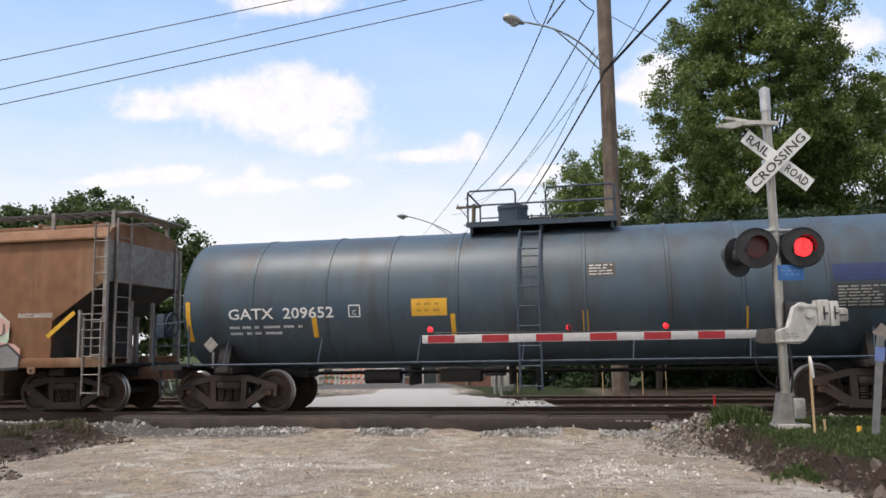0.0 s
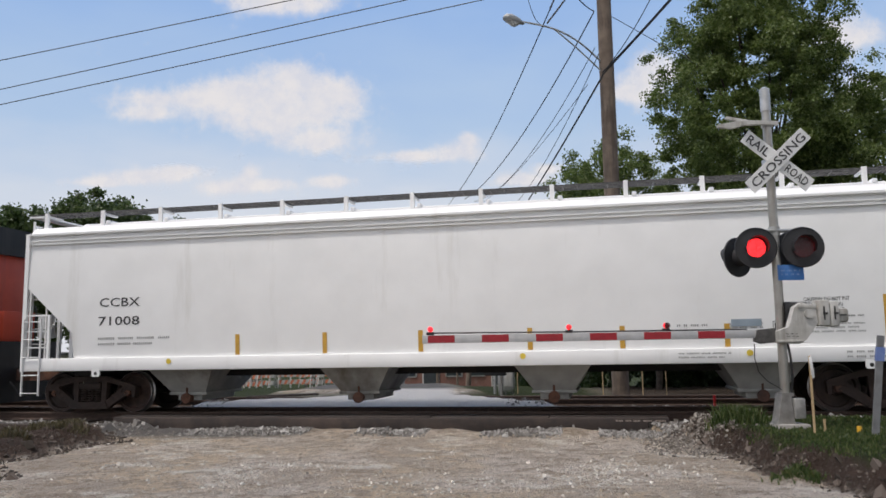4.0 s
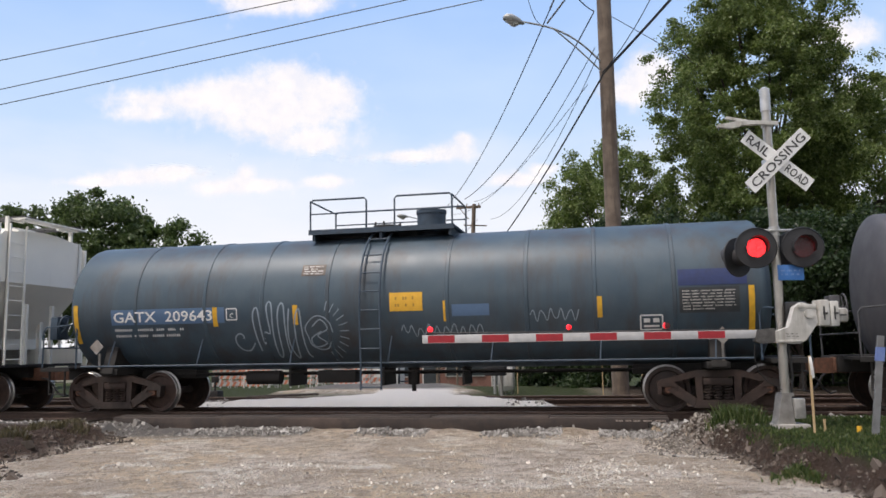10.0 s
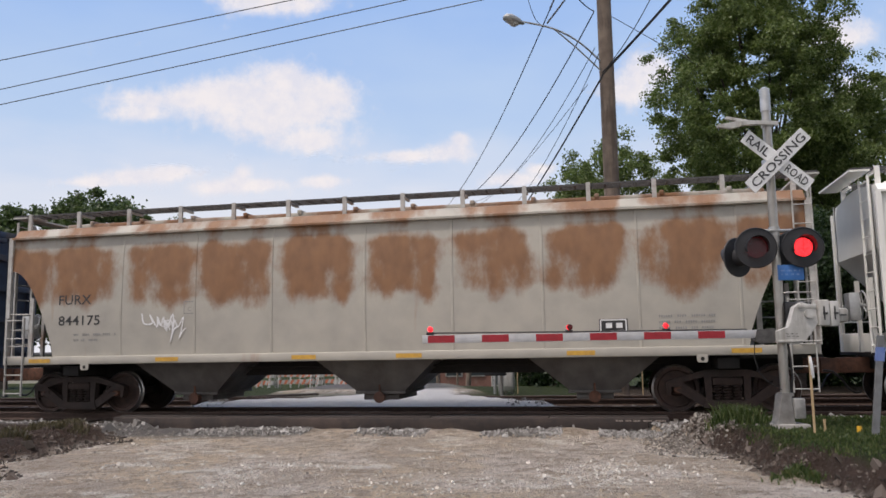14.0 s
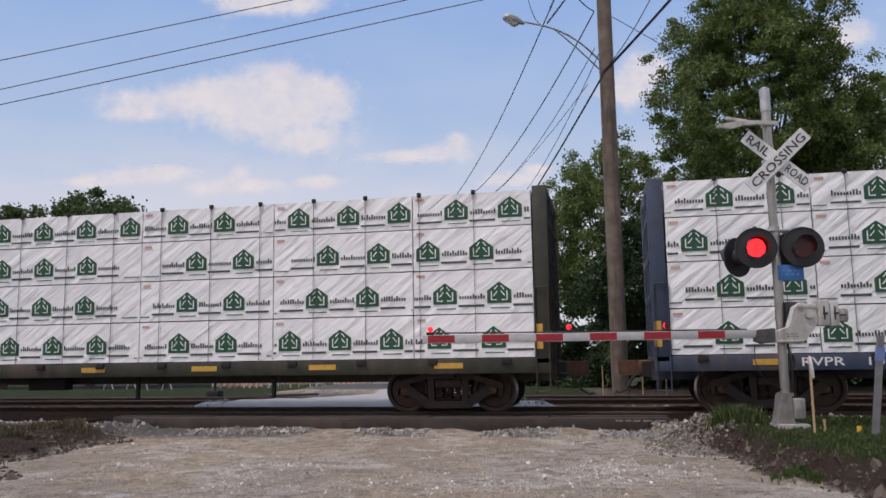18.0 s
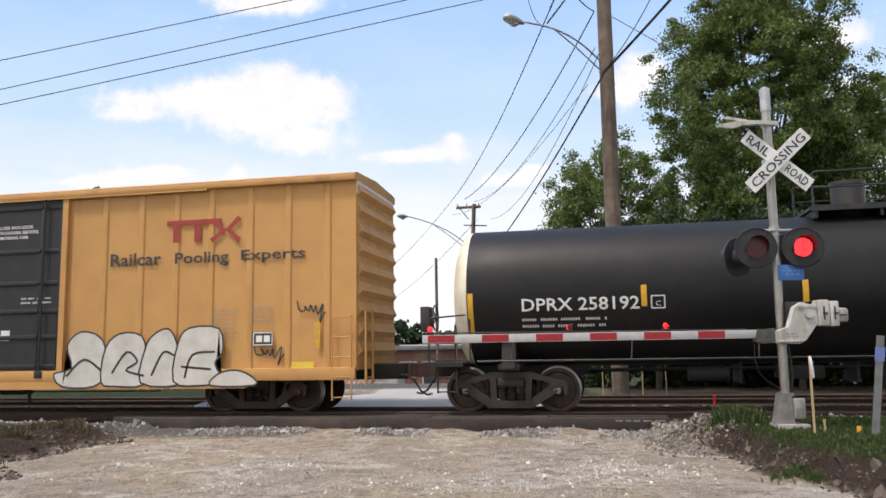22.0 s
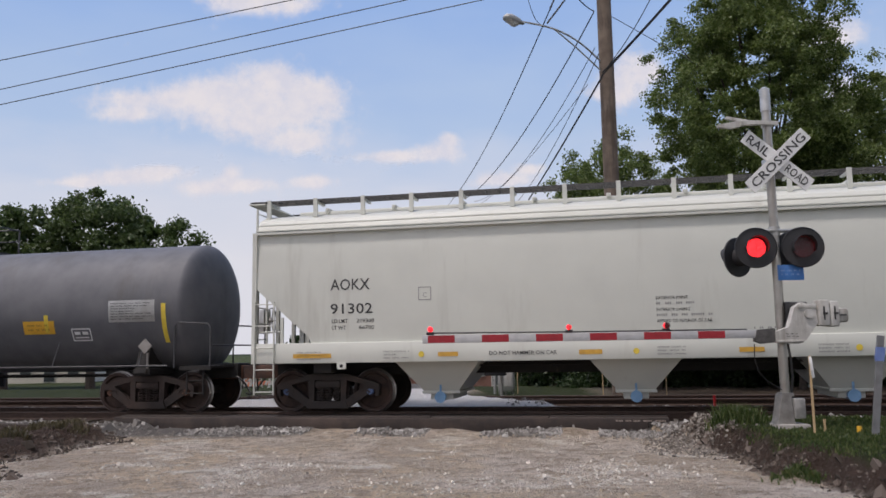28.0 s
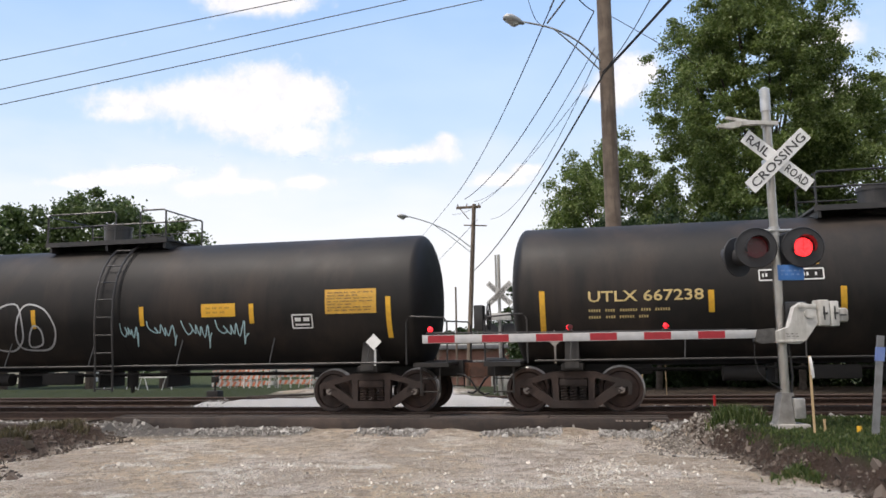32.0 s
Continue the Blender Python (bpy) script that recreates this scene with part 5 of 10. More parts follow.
# ---- spray paint ----
def blobs(car, name, spots_at, put, m, rng):
    bm = B()
    for u, w, a, b in spots_at:
        poly(bm, [(u + a * (1 + rng.uniform(-0.1, 0.1)) * math.cos(q), w + b * (1 + rng.uniform(-0.1, 0.1)) * math.sin(q)) for q in np.linspace(0, 2 * math.pi, 15)[:-1]], put)
    pieces(name, bm, m, car, "", 0)


def woven_piece(car, y, seed):
    """Interlocked grey letters edged in black over patches of mint and pink."""
    rng = random.Random(seed)
    lay = lambda k: (lambda u, w: (u, y - k, w))
    blobs(car, "paint_blob", [(-6.13, 2.03, 0.23, 0.18), (-6.23, 1.56, 0.25, 0.27), (-4.79, 2.34, 0.36, 0.17), (-3.63, 2.22, 0.27, 0.16), (-2.52, 2.3, 0.43, 0.16), (-1.65, 2.15, 0.30, 0.09), (-0.93, 1.23, 0.25, 0.18)], lay(0.001), GRAF_MINT, rng)
    blobs(car, "paint_blob", [(-5.15, 2.31, 0.27, 0.09), (-3.22, 2.17, 0.25, 0.11), (-2.01, 2.14, 0.25, 0.10), (-1.89, 2.37, 0.07, 0.05)], lay(0.002), GRAF_PINK, rng)
    decal(car, "paint_shadow", lambda bm: outline_fill(bm, [(-6, 1.09), (-5.79, 1.61), (-5.87, 2.02), (-5.67, 2.5), (-5.2, 2.26), (-4.94, 2.34), (-4.34, 2.32), (-3.88, 2.21), (-3.6, 2.39), (-3.43, 2.06), (-3.08, 2.34), (-2.35, 2.25), (-1.95, 2.08), (-1.45, 2.24), (-0.98, 2.15), (-1.27, 1.84), (-0.87, 1.81), (-0.95, 1.63), (-1.28, 1.48), (-1.19, 1.09)], lay(0.003)), INK)
    fills = (
        [(-6.07, 1.1), (-5.91, 1.27), (-5.29, 1.34), (-4.53, 1.28), (-3.78, 1.31), (-2.8, 1.24), (-2.08, 1.29), (-1.17, 1.23), (-1.15, 1.09)],
        [(-5.64, 2.42), (-5.38, 2.22), (-5.23, 1.93), (-5.07, 1.88), (-5.02, 2.07), (-4.58, 2.18), (-4.68, 2.02), (-4.87, 1.85), (-4.99, 1.57), (-5.27, 1.31), (-5.55, 1.32), (-5.37, 1.62), (-5.53, 1.92), (-5.74, 1.99)],
        [(-4.81, 2.2), (-4.35, 2.26), (-4.51, 1.99), (-4.35, 1.7), (-4, 1.32), (-4.33, 1.32), (-4.56, 1.61), (-4.63, 1.33), (-4.93, 1.33), (-4.78, 1.71)],
        [(-4.38, 2.24), (-3.98, 2.2), (-4.05, 2.12), (-4.24, 2.05), (-4.03, 1.98), (-4.15, 1.91), (-4.33, 1.99)],
        [(-3.9, 2.05), (-3.75, 2.01), (-3.6, 2.3), (-3.47, 2.04), (-3.21, 2.01), (-3.31, 1.87), (-3.5, 1.8), (-3.43, 1.49), (-3.24, 1.35), (-3.58, 1.31), (-3.75, 1.62), (-3.8, 1.81), (-3.98, 1.87)],
        [(-4.2, 1.7), (-3.88, 1.76), (-3.8, 1.62), (-3.53, 1.28), (-3.95, 1.31)],
        [(-3.13, 2.2), (-2.52, 2.21), (-2.45, 2.1), (-2.84, 2.02), (-3.04, 1.93), (-2.99, 1.84), (-2.75, 1.85), (-2.8, 1.67), (-3.04, 1.58), (-3.19, 1.3), (-3.41, 1.45), (-3.26, 1.7), (-3.18, 1.84), (-3.28, 2.03)],
        [(-2.77, 2.02), (-2.53, 2.06), (-2.46, 1.87), (-2.53, 1.62), (-2.75, 1.53), (-2.87, 1.67), (-2.75, 1.74), (-2.67, 1.88)],
        [(-2.45, 2.15), (-2.29, 1.98), (-2.36, 1.66), (-2.56, 1.48), (-2.6, 1.55), (-2.48, 1.71)],
        [(-2.29, 2.01), (-1.6, 1.99), (-1.33, 2.16), (-1.03, 2.11), (-1.34, 1.96), (-1.53, 1.78), (-1.76, 1.85), (-2.03, 1.79), (-2.1, 1.65), (-1.65, 1.67), (-1.6, 1.48), (-1.96, 1.28), (-2.8, 1.3), (-2.53, 1.45), (-2.29, 1.54)],
        [(-1.46, 1.73), (-1.29, 1.91), (-1.1, 1.89), (-1.25, 1.77), (-1.3, 1.61), (-1.46, 1.55)],
        [(-1.23, 1.61), (-1.11, 1.7), (-0.99, 1.65), (-1.11, 1.59)],
    )
    for i, pts in enumerate(fills):
        k = 0.004 + 0.0007 * i
        path = smooth_path(pts, 2, True)
        decal(car, "paint_fill", lambda bm: outline_fill(bm, path, lay(k)), GRAF_GREY)
        decal(car, "paint_outline", lambda bm: ribbon(bm, path, 0.035, lay(k + 0.0003), True), INK)
    for pts in ([(-5.3, 1.78), (-5.19, 1.69), (-5.12, 1.76), (-5.14, 1.86)], [(-4.72, 1.17), (-4.53, 1.09), (-4.34, 1.25)], [(-3.9, 1.1), (-3.8, 1.24), (-4.03, 1.36)], [(-2.91, 2.02), (-2.82, 2.18), (-2.74, 2.02), (-2.79, 1.78)], [(-4.53, 2.11), (-4.15, 2.1), (-3.95, 2.19)], [(-3.46, 1.61), (-3.28, 1.7), (-3.04, 1.67)], [(-2.8, 1.11), (-2.44, 1.24)], [(-1.12, 1.41), (-1.17, 1.09)], [(-1.48, 1.69), (-1.36, 1.78), (-1.31, 1.91)], [(-1.03, 1.23), (-0.93, 1.29), (-0.8, 1.26)], [(-0.96, 1.15), (-0.84, 1.18)]):
        decal(car, "paint_mark", lambda bm: ribbon(bm, smooth_path(pts, 4), 0.03, lay(0.0135)), INK)
    for pts in ([(-6, 1.09), (-5.78, 1.2), (-5.29, 1.14), (-4.93, 1.09)], [(-4.15, 1.11), (-4.03, 1.22), (-3.88, 1.17), (-3.53, 1.09)], [(-2.14, 1.09), (-2.02, 1.22), (-1.61, 1.16), (-1.44, 1.09)]):
        decal(car, "paint_shadow", lambda bm: outline_fill(bm, pts, lay(0.0138)), INK)
    blobs(car, "paint_blob", [(-4.72, 2.13, 0.16, 0.07), (-4.03, 1.78, 0.15, 0.07), (-2.82, 1.86, 0.11, 0.07), (-4.85, 1.36, 0.11, 0.05), (-5.87, 1.13, 0.14, 0.06), (-4.05, 1.25, 0.16, 0.05), (-3.01, 1.18, 0.14, 0.07), (-1.77, 1.15, 0.16, 0.06)], lay(0.0145), GRAF_PINK, rng)


def outline_fill(bm, pts, put):
    b2 = B()
    b2.faces.new([b2.verts.new(put(*p)) for p in pts])
    bmesh.ops.triangulate(b2, faces=b2.faces, ngon_method="EAR_CLIP")
    merge(bm, b2)


def block_piece(car, y, seed):
    """Big rounded grey block letters edged in black, over pink and mint patches."""
    rng = random.Random(seed)
    lay = lambda k: (lambda u, w: (u, y - k, w))
    blobs(car, "paint_blob", [(0.9, 1.95, 0.35, 0.38), (4.9, 2.44, 0.55, 0.2), (2.12, 2.1, 0.3, 0.3), (6.9, 1.9, 0.45, 0.5), (5.6, 2.4, 0.25, 0.16)], lay(0.001), GRAF_MINT, rng)
    blobs(car, "paint_blob", [(2.65, 2.5, 0.34, 0.17), (0.23, 1.36, 0.4, 0.3), (0.75, 1.3, 0.4, 0.26), (7.2, 1.35, 0.5, 0.3), (7.1, 2.0, 0.25, 0.2), (3.35, 2.46, 0.25, 0.05), (2.25, 1.8, 0.25, 0.3)], lay(0.002), GRAF_PINK, rng)
    count = [0]

    def shape(pts, black=False, n=3):
        k = 0.003 + 0.0007 * count[0]
        count[0] += 1
        path = smooth_path(pts, n, True) if n > 1 else pts
        decal(car, "paint_shadow" if black else "paint_fill", lambda bm: outline_fill(bm, path, lay(k)), INK if black else GRAF_GREY)
        if not black:
            decal(car, "paint_outline", lambda bm: ribbon(bm, path, 0.06, lay(k + 0.0003), True), INK)

    shape([(0.86, 1.09), (0.86, 1.29), (1.06, 1.77), (1.11, 2.19), (1.36, 2.39), (1.5, 2.2), (1.3, 1.08)], True, 1)
    shape([(2.3, 1.97), (2.81, 2.41), (2.9, 1.9), (2.7, 1.1), (2.3, 1.1)], True, 1)
    shape([(3.3, 2.2), (3.8, 2.0), (4.2, 1.6), (3.9, 1.1), (3.3, 1.1)], True, 1)
    shape([(5.55, 1.96), (5.96, 2.53), (6.1, 2.4), (5.8, 1.3), (5.4, 1.2)], True, 1)
    shape([(1.12, 1.97), (1.26, 2.22), (1.58, 2.38), (1.93, 2.38), (2.17, 1.59), (1.96, 1.44), (1.64, 1.38), (1.7, 1.24), (2.17, 1.27), (2.34, 1.5), (2.59, 1.2), (2.53, 1.07), (1.26, 1.08), (1.1, 1.42)], False, 2)
    shape([(1.51, 2.09), (1.76, 2.11), (1.88, 1.82), (1.56, 1.8)], True, 1)
    shape([(1.66, 1.33), (2.1, 1.5), (2.2, 1.42), (2.05, 1.28), (1.75, 1.25)], True, 2)
    shape([(2.59, 1.36), (3.01, 1.2), (3.48, 1.54), (3.89, 1.47), (3.99, 1.07), (2.6, 1.07)], False, 2)
    shape([(2.5, 2.09), (2.84, 2.42), (3.43, 2.23), (3.27, 1.73), (3.05, 1.58), (3.35, 1.41), (3.4, 1.22), (3.01, 1.12), (2.74, 1.27), (2.86, 1.45), (2.6, 1.68)], False, 2)
    shape([(3.4, 2.39), (4.85, 2.44), (4.95, 1.76), (4.89, 1.06), (4.36, 1.07), (4.52, 1.36), (4.39, 1.55), (3.68, 1.56), (3.61, 2.13)], False, 2)
    shape([(4.12, 1.98), (4.42, 1.97), (4.65, 1.61), (4.66, 1.37), (4.42, 1.41), (4.39, 1.64), (4.22, 1.74)], True, 1)
    shape([(5.47, 1.4), (6.12, 1.31), (6.56, 1.38), (7.32, 1.59), (7.62, 1.05), (5.48, 1.05)], False, 2)
    shape([(4.95, 1.91), (5.11, 2.25), (5.34, 2.33), (5.57, 2.2), (5.67, 1.83), (5.57, 1.5), (5.38, 1.35), (5.12, 1.48)])
    shape([(5.21, 2.0), (5.33, 2.08), (5.44, 1.96), (5.46, 1.68), (5.36, 1.54), (5.23, 1.66)], True)
    shape([(5.67, 1.99), (5.96, 2.53), (6.73, 2.17), (6.18, 1.34), (5.6, 1.44)], False, 1)
    shape([(6.37, 1.24), (6.56, 1.34), (6.81, 1.21), (6.62, 1.12)], True)
    q = lay(0.0215)
    decal(car, "paint_mark", lambda bm: (ribbon(bm, arc(3.05, 1.92, 0.12, 0, 300, 12), 0.025, q), ribbon(bm, arc(3.07, 1.92, 0.05, 40, 330, 8), 0.02, q)), INK)
    decal(car, "paint_mark", lambda bm: (ribbon(bm, arc(6.86, 2.02, 0.07, 0, 330, 10), 0.03, q, True), ribbon(bm, arc(6.86, 1.86, 0.08, 0, 330, 10), 0.03, q, True)), INK)
    decal(car, "paint_mark", lambda bm: ribbon(bm, smooth_path([(7.02, 2.08), (7.02, 1.85), (7.12, 1.8), (7.2, 1.88), (7.2, 2.08)], 3), 0.03, q), INK)
    decal(car, "paint_mark", lambda bm: ribbon(bm, arc(2.12, 2.2, 0.09, 0, 330, 10), 0.03, q, True), INK)


def white_piece(car, u0, u1, w0, w1, y):
    """Tall white letter shapes on a wine-coloured ground with black gaps."""
    at = lambda f, g: (u0 + f * (u1 - u0), w0 + g * (w1 - w0))
    lay = lambda k: (lambda u, w: (u, y - k, w))
    ground = [(-0.05, 0.0), (0.0, 0.75), (0.03, 1.02), (0.2, 0.98), (0.3, 1.03), (0.45, 0.99), (0.6, 1.02), (0.75, 1.0), (0.84, 1.03), (0.88, 0.82), (0.93, 0.75), (0.95, 0.45), (1.04, 0.3), (1.03, 0.05), (0.95, 0.0)]
    decal(car, "paint_cloud", lambda bm: outline_fill(bm, [at(*p) for p in ground], lay(0.0)), GRAF_WINE)
    gaps = [[(0.02, 0.06), (0.05, 0.95), (0.86, 0.96), (0.9, 0.1)]]
    decal(car, "paint_shadow", lambda bm: [outline_fill(bm, [at(*p) for p in g], lay(0.002)) for g in gaps], INK)
    shapes = (
        [(0.0, 0.02), (0.1, 0.02), (0.155, 0.42), (0.17, 0.12), (0.195, 0.9), (0.13, 0.93), (0.1, 0.62), (0.075, 0.9), (0.03, 0.9), (0.065, 0.3), (0.045, 0.3), (0.04, 0.5), (0.0, 0.45)],
        [(0.165, 0.03), (0.33, 0.12), (0.39, 0.16), (0.4, 0.34), (0.31, 0.42), (0.36, 0.62), (0.39, 0.92), (0.31, 0.92), (0.28, 0.75), (0.22, 0.92), (0.195, 0.88), (0.21, 0.4)],
        [(0.41, 0.0), (0.49, 0.0), (0.48, 0.42), (0.54, 0.2), (0.61, 0.2), (0.63, 0.9), (0.56, 0.92), (0.53, 0.52), (0.49, 0.9), (0.42, 0.9), (0.43, 0.4)],
        [(0.63, 0.1), (0.7, 0.2), (0.8, 0.18), (0.87, 0.04), (0.92, 0.28), (0.86, 0.48), (0.77, 0.42), (0.75, 0.55), (0.82, 0.64), (0.88, 0.93), (0.77, 0.8), (0.71, 0.92), (0.645, 0.92), (0.67, 0.5)])
    for i, sh in enumerate(shapes):
        path = smooth_path([at(*p) for p in sh], 2, True)
        f = decal(car, "paint_fill", lambda bm: outline_fill(bm, path, lay(0.004 + 0.001 * i)), GRAF_WHITE)
    decal(car, "paint_mark", lambda bm: [ribbon(bm, [at(*p) for p in q], 0.035, lay(0.009)) for q in (((0.235, 0.65), (0.35, 0.66)), ((0.28, 0.35), (0.26, 0.3)), ((0.83, 0.31), (0.87, 0.31)), ((0.05, 0.15), (0.09, 0.15)), ((0.45, 0.7), (0.47, 0.55)))], INK)


def pale_piece(car, u0, u1, w0, w1, y):
    """Rounded silver-white letter shapes with thin black strokes."""
    at = lambda f, g: (u0 + f * (u1 - u0), w0 + g * (w1 - w0))
    lay = lambda k: (lambda u, w: (u, y - k, w))
    shapes = (
        [(-0.05, 0.25), (0.05, 0.35), (0.02, 0.75), (0.1, 1.0), (0.22, 0.85), (0.25, 0.3), (0.18, 0.02), (0.0, 0.02)],
        [(0.22, 0.1), (0.24, 0.7), (0.32, 0.95), (0.44, 0.9), (0.47, 0.5), (0.46, 0.05), (0.3, 0.02)],
        [(0.44, 0.08), (0.46, 0.65), (0.5, 0.9), (0.58, 1.02), (0.63, 0.8), (0.66, 0.3), (0.64, 0.03)],
        [(0.62, 0.1), (0.64, 0.75), (0.7, 1.02), (0.86, 1.0), (0.88, 0.6), (0.84, 0.4), (0.88, 0.1), (0.75, 0.02)],
        [(0.82, 0.02), (0.86, 0.22), (0.95, 0.28), (1.03, 0.18), (1.05, 0.02)])
    for i, sh in enumerate(shapes):
        path = smooth_path([at(*p) for p in sh], 3, True)
        decal(car, "paint_fill", lambda bm: outline_fill(bm, path, lay(0.001 * i)), GRAF_PALE)
        decal(car, "paint_outline", lambda bm: ribbon(bm, path, 0.04, lay(0.0005 + 0.001 * i), True), INK)
    strokes = (((0.02, 0.2), (0.12, 0.5), (0.22, 0.3)), ((0.28, 0.25), (0.36, 0.62), (0.42, 0.45), (0.36, 0.3), (0.46, 0.2)), ((0.5, 0.2), (0.56, 0.6), (0.62, 0.55)), ((0.68, 0.15), (0.72, 0.55), (0.84, 0.6)), ((0.66, 0.35), (0.82, 0.3)))
    decal(car, "paint_mark", lambda bm: [ribbon(bm, smooth_path([at(*p) for p in q], 4), 0.05, lay(0.0065)) for q in strokes], INK)


def scrawl(car, u0, u1, w0, w1, y, m, seed, n, width=0.035, put=None, loop=1.0):
    """A quick tag: looping strokes."""
    rng = random.Random(seed)
    off = (lambda u, w: (u, y, w)) if put is None else put

    def go(bm):
        W = (u1 - u0) / n
        for i in range(n):
            c = u0 + (i + 0.5) * W
            pts = []
            for k in range(7):
                pts.append((c + W * 0.62 * rng.uniform(-1, 1) * loop, w0 + (w1 - w0) * rng.random()))
            ribbon(bm, smooth_path(pts, 5), width, off)
    decal(car, "spray_tag", go, m)


def cursive(car, u0, u1, w0, w1, m, put, width, seed, name="spray_tag"):
    """One quick joined-up tag."""
    rng = random.Random(seed)
    way = ((0, 0.95), (0.04, 0.65), (0.18, 0.48), (0.33, 0.6), (0.26, 0.78), (0.42, 0.5), (0.48, 0.78), (0.55, 0.45), (0.63, 0.75), (0.7, 0.4), (0.9, 0.85), (0.86, 0.3), (0.78, 0.0), (0.9, 0.35), (1.0, 0.5))
    pts = [(u0 + (u1 - u0) * (a + rng.uniform(-0.03, 0.03)), w0 + (w1 - w0) * (b + rng.uniform(-0.08, 0.08))) for a, b in way]
    decal(car, name, lambda bm: ribbon(bm, smooth_path(pts, 4), width, put), m)


# ---- centre-beam lumber cars ----
PRINT_DARK = mat("dark_print", (0.06, 0.075, 0.065), (0.05, 0.06, 0.055), 0.5)

def lumber_bundle(car, a, b, z0, z1, y0, y1, seed):
    rng = random.Random(seed)
    near = min(y0, y1) if y0 + y1 < 0 else max(y0, y1)
    bm = B()
    n = 10
    m = 5
    jit = lambda: rng.uniform(-0.008, 0.008)
    # wrapped pack: slightly slack film between the straps
    vs = {}
    for i in range(n + 1):
        for k in range(m + 1):
            x = a + (b - a) * i / n
            z = z0 + (z1 - z0) * k / m
            edge = i in (0, n) or k in (0, m)
            vs[i, k] = bm.verts.new((x, near + (0 if edge else jit()), z))
    for i in range(n):
        for k in range(m):
            bm.faces.new((vs[i, k], vs[i + 1, k], vs[i + 1, k + 1], vs[i, k + 1]))
    far = y1 if near == y0 else y0
    back = {}
    for i in (0, n):
        for k in (0, m):
            back[i, k] = bm.verts.new((a if i == 0 else b, far, z0 if k == 0 else z1))
    bm.faces.new([back[0, 0], back[n, 0], back[n, m], back[0, m]])
    bm.faces.new([vs[i, m] for i in range(n + 1)] + [back[n, m], back[0, m]])
    bm.faces.new([vs[i, 0] for i in range(n + 1)] + [back[n, 0], back[0, 0]])
    bm.faces.new([vs[0, k] for k in range(m + 1)] + [back[0, m], back[0, 0]])
    bm.faces.new([vs[n, k] for k in range(m + 1)] + [back[n, m], back[n, 0]])
    pack = part("lumber_pack", bm, FILM, car, "", smooth=50)
    if near > 0:
        return pack
    p = flat(near - 0.012)
    bm = B()
    h = z1 - z0
    step = 1.13
    off = rng.uniform(0, step)
    x = a - step + off
    g = B()
    k = B()
    q = flat(near - 0.016)
    clip = lambda bmx, u0, u1, w0, w1, put: rect(bmx, max(u0, a + 0.01), min(u1, b - 0.01), w0, w1, put) if min(u1, b - 0.01) - max(u0, a + 0.01) > 0.01 else None
    while x < b:
        c = x + 0.28
        zz = z0 + h * 0.22
        if a + 0.27 < c < b - 0.27:
            # house-shaped emblem with a white tree in it
            poly(g, [(c - 0.25, zz), (c - 0.25, zz + 0.26), (c, zz + 0.44), (c + 0.25, zz + 0.26), (c + 0.25, zz)], p)
            for sg in (-1, 1):
                ribbon(bm, [(c + sg * 0.16, zz + 0.25), (c + sg * 0.16, zz + 0.07), (c + sg * 0.05, zz + 0.07)], 0.024, q)
                ribbon(bm, [(c + sg * 0.035, zz + 0.36), (c + sg * 0.1, zz + 0.28)], 0.02, q)
                ribbon(bm, [(c + sg * 0.035, zz + 0.25), (c + sg * 0.115, zz + 0.15)], 0.02, flat(near - 0.018))
        u = x + 0.58
        while u < x + 1.1:
            clip(k, u, u + 0.036, zz + 0.1, zz + 0.1 + rng.choice((0.065, 0.065, 0.105)), p)
            u += 0.055
        clip(g, x + 0.1, x + 0.5, z0 + h * 0.1, z0 + h * 0.125, p)
        clip(k, x + 0.56, x + 1.1, z0 + h * 0.15, z0 + h * 0.2, p)
        x += step
    red = B()
    rect(red, a + 0.06, a + 0.24, z1 - 0.12, z1 - 0.07, p)
    part("red_print", red, GRAF_PINK, pack, smooth=0)
    pieces("pack_emblem", g, PACK_GREEN, pack, "", 0)
    part("emblem_tree", bm, FILM, pack, smooth=0)
    part("pack_lettering", k, PRINT_DARK, pack, smooth=0)
    return pack


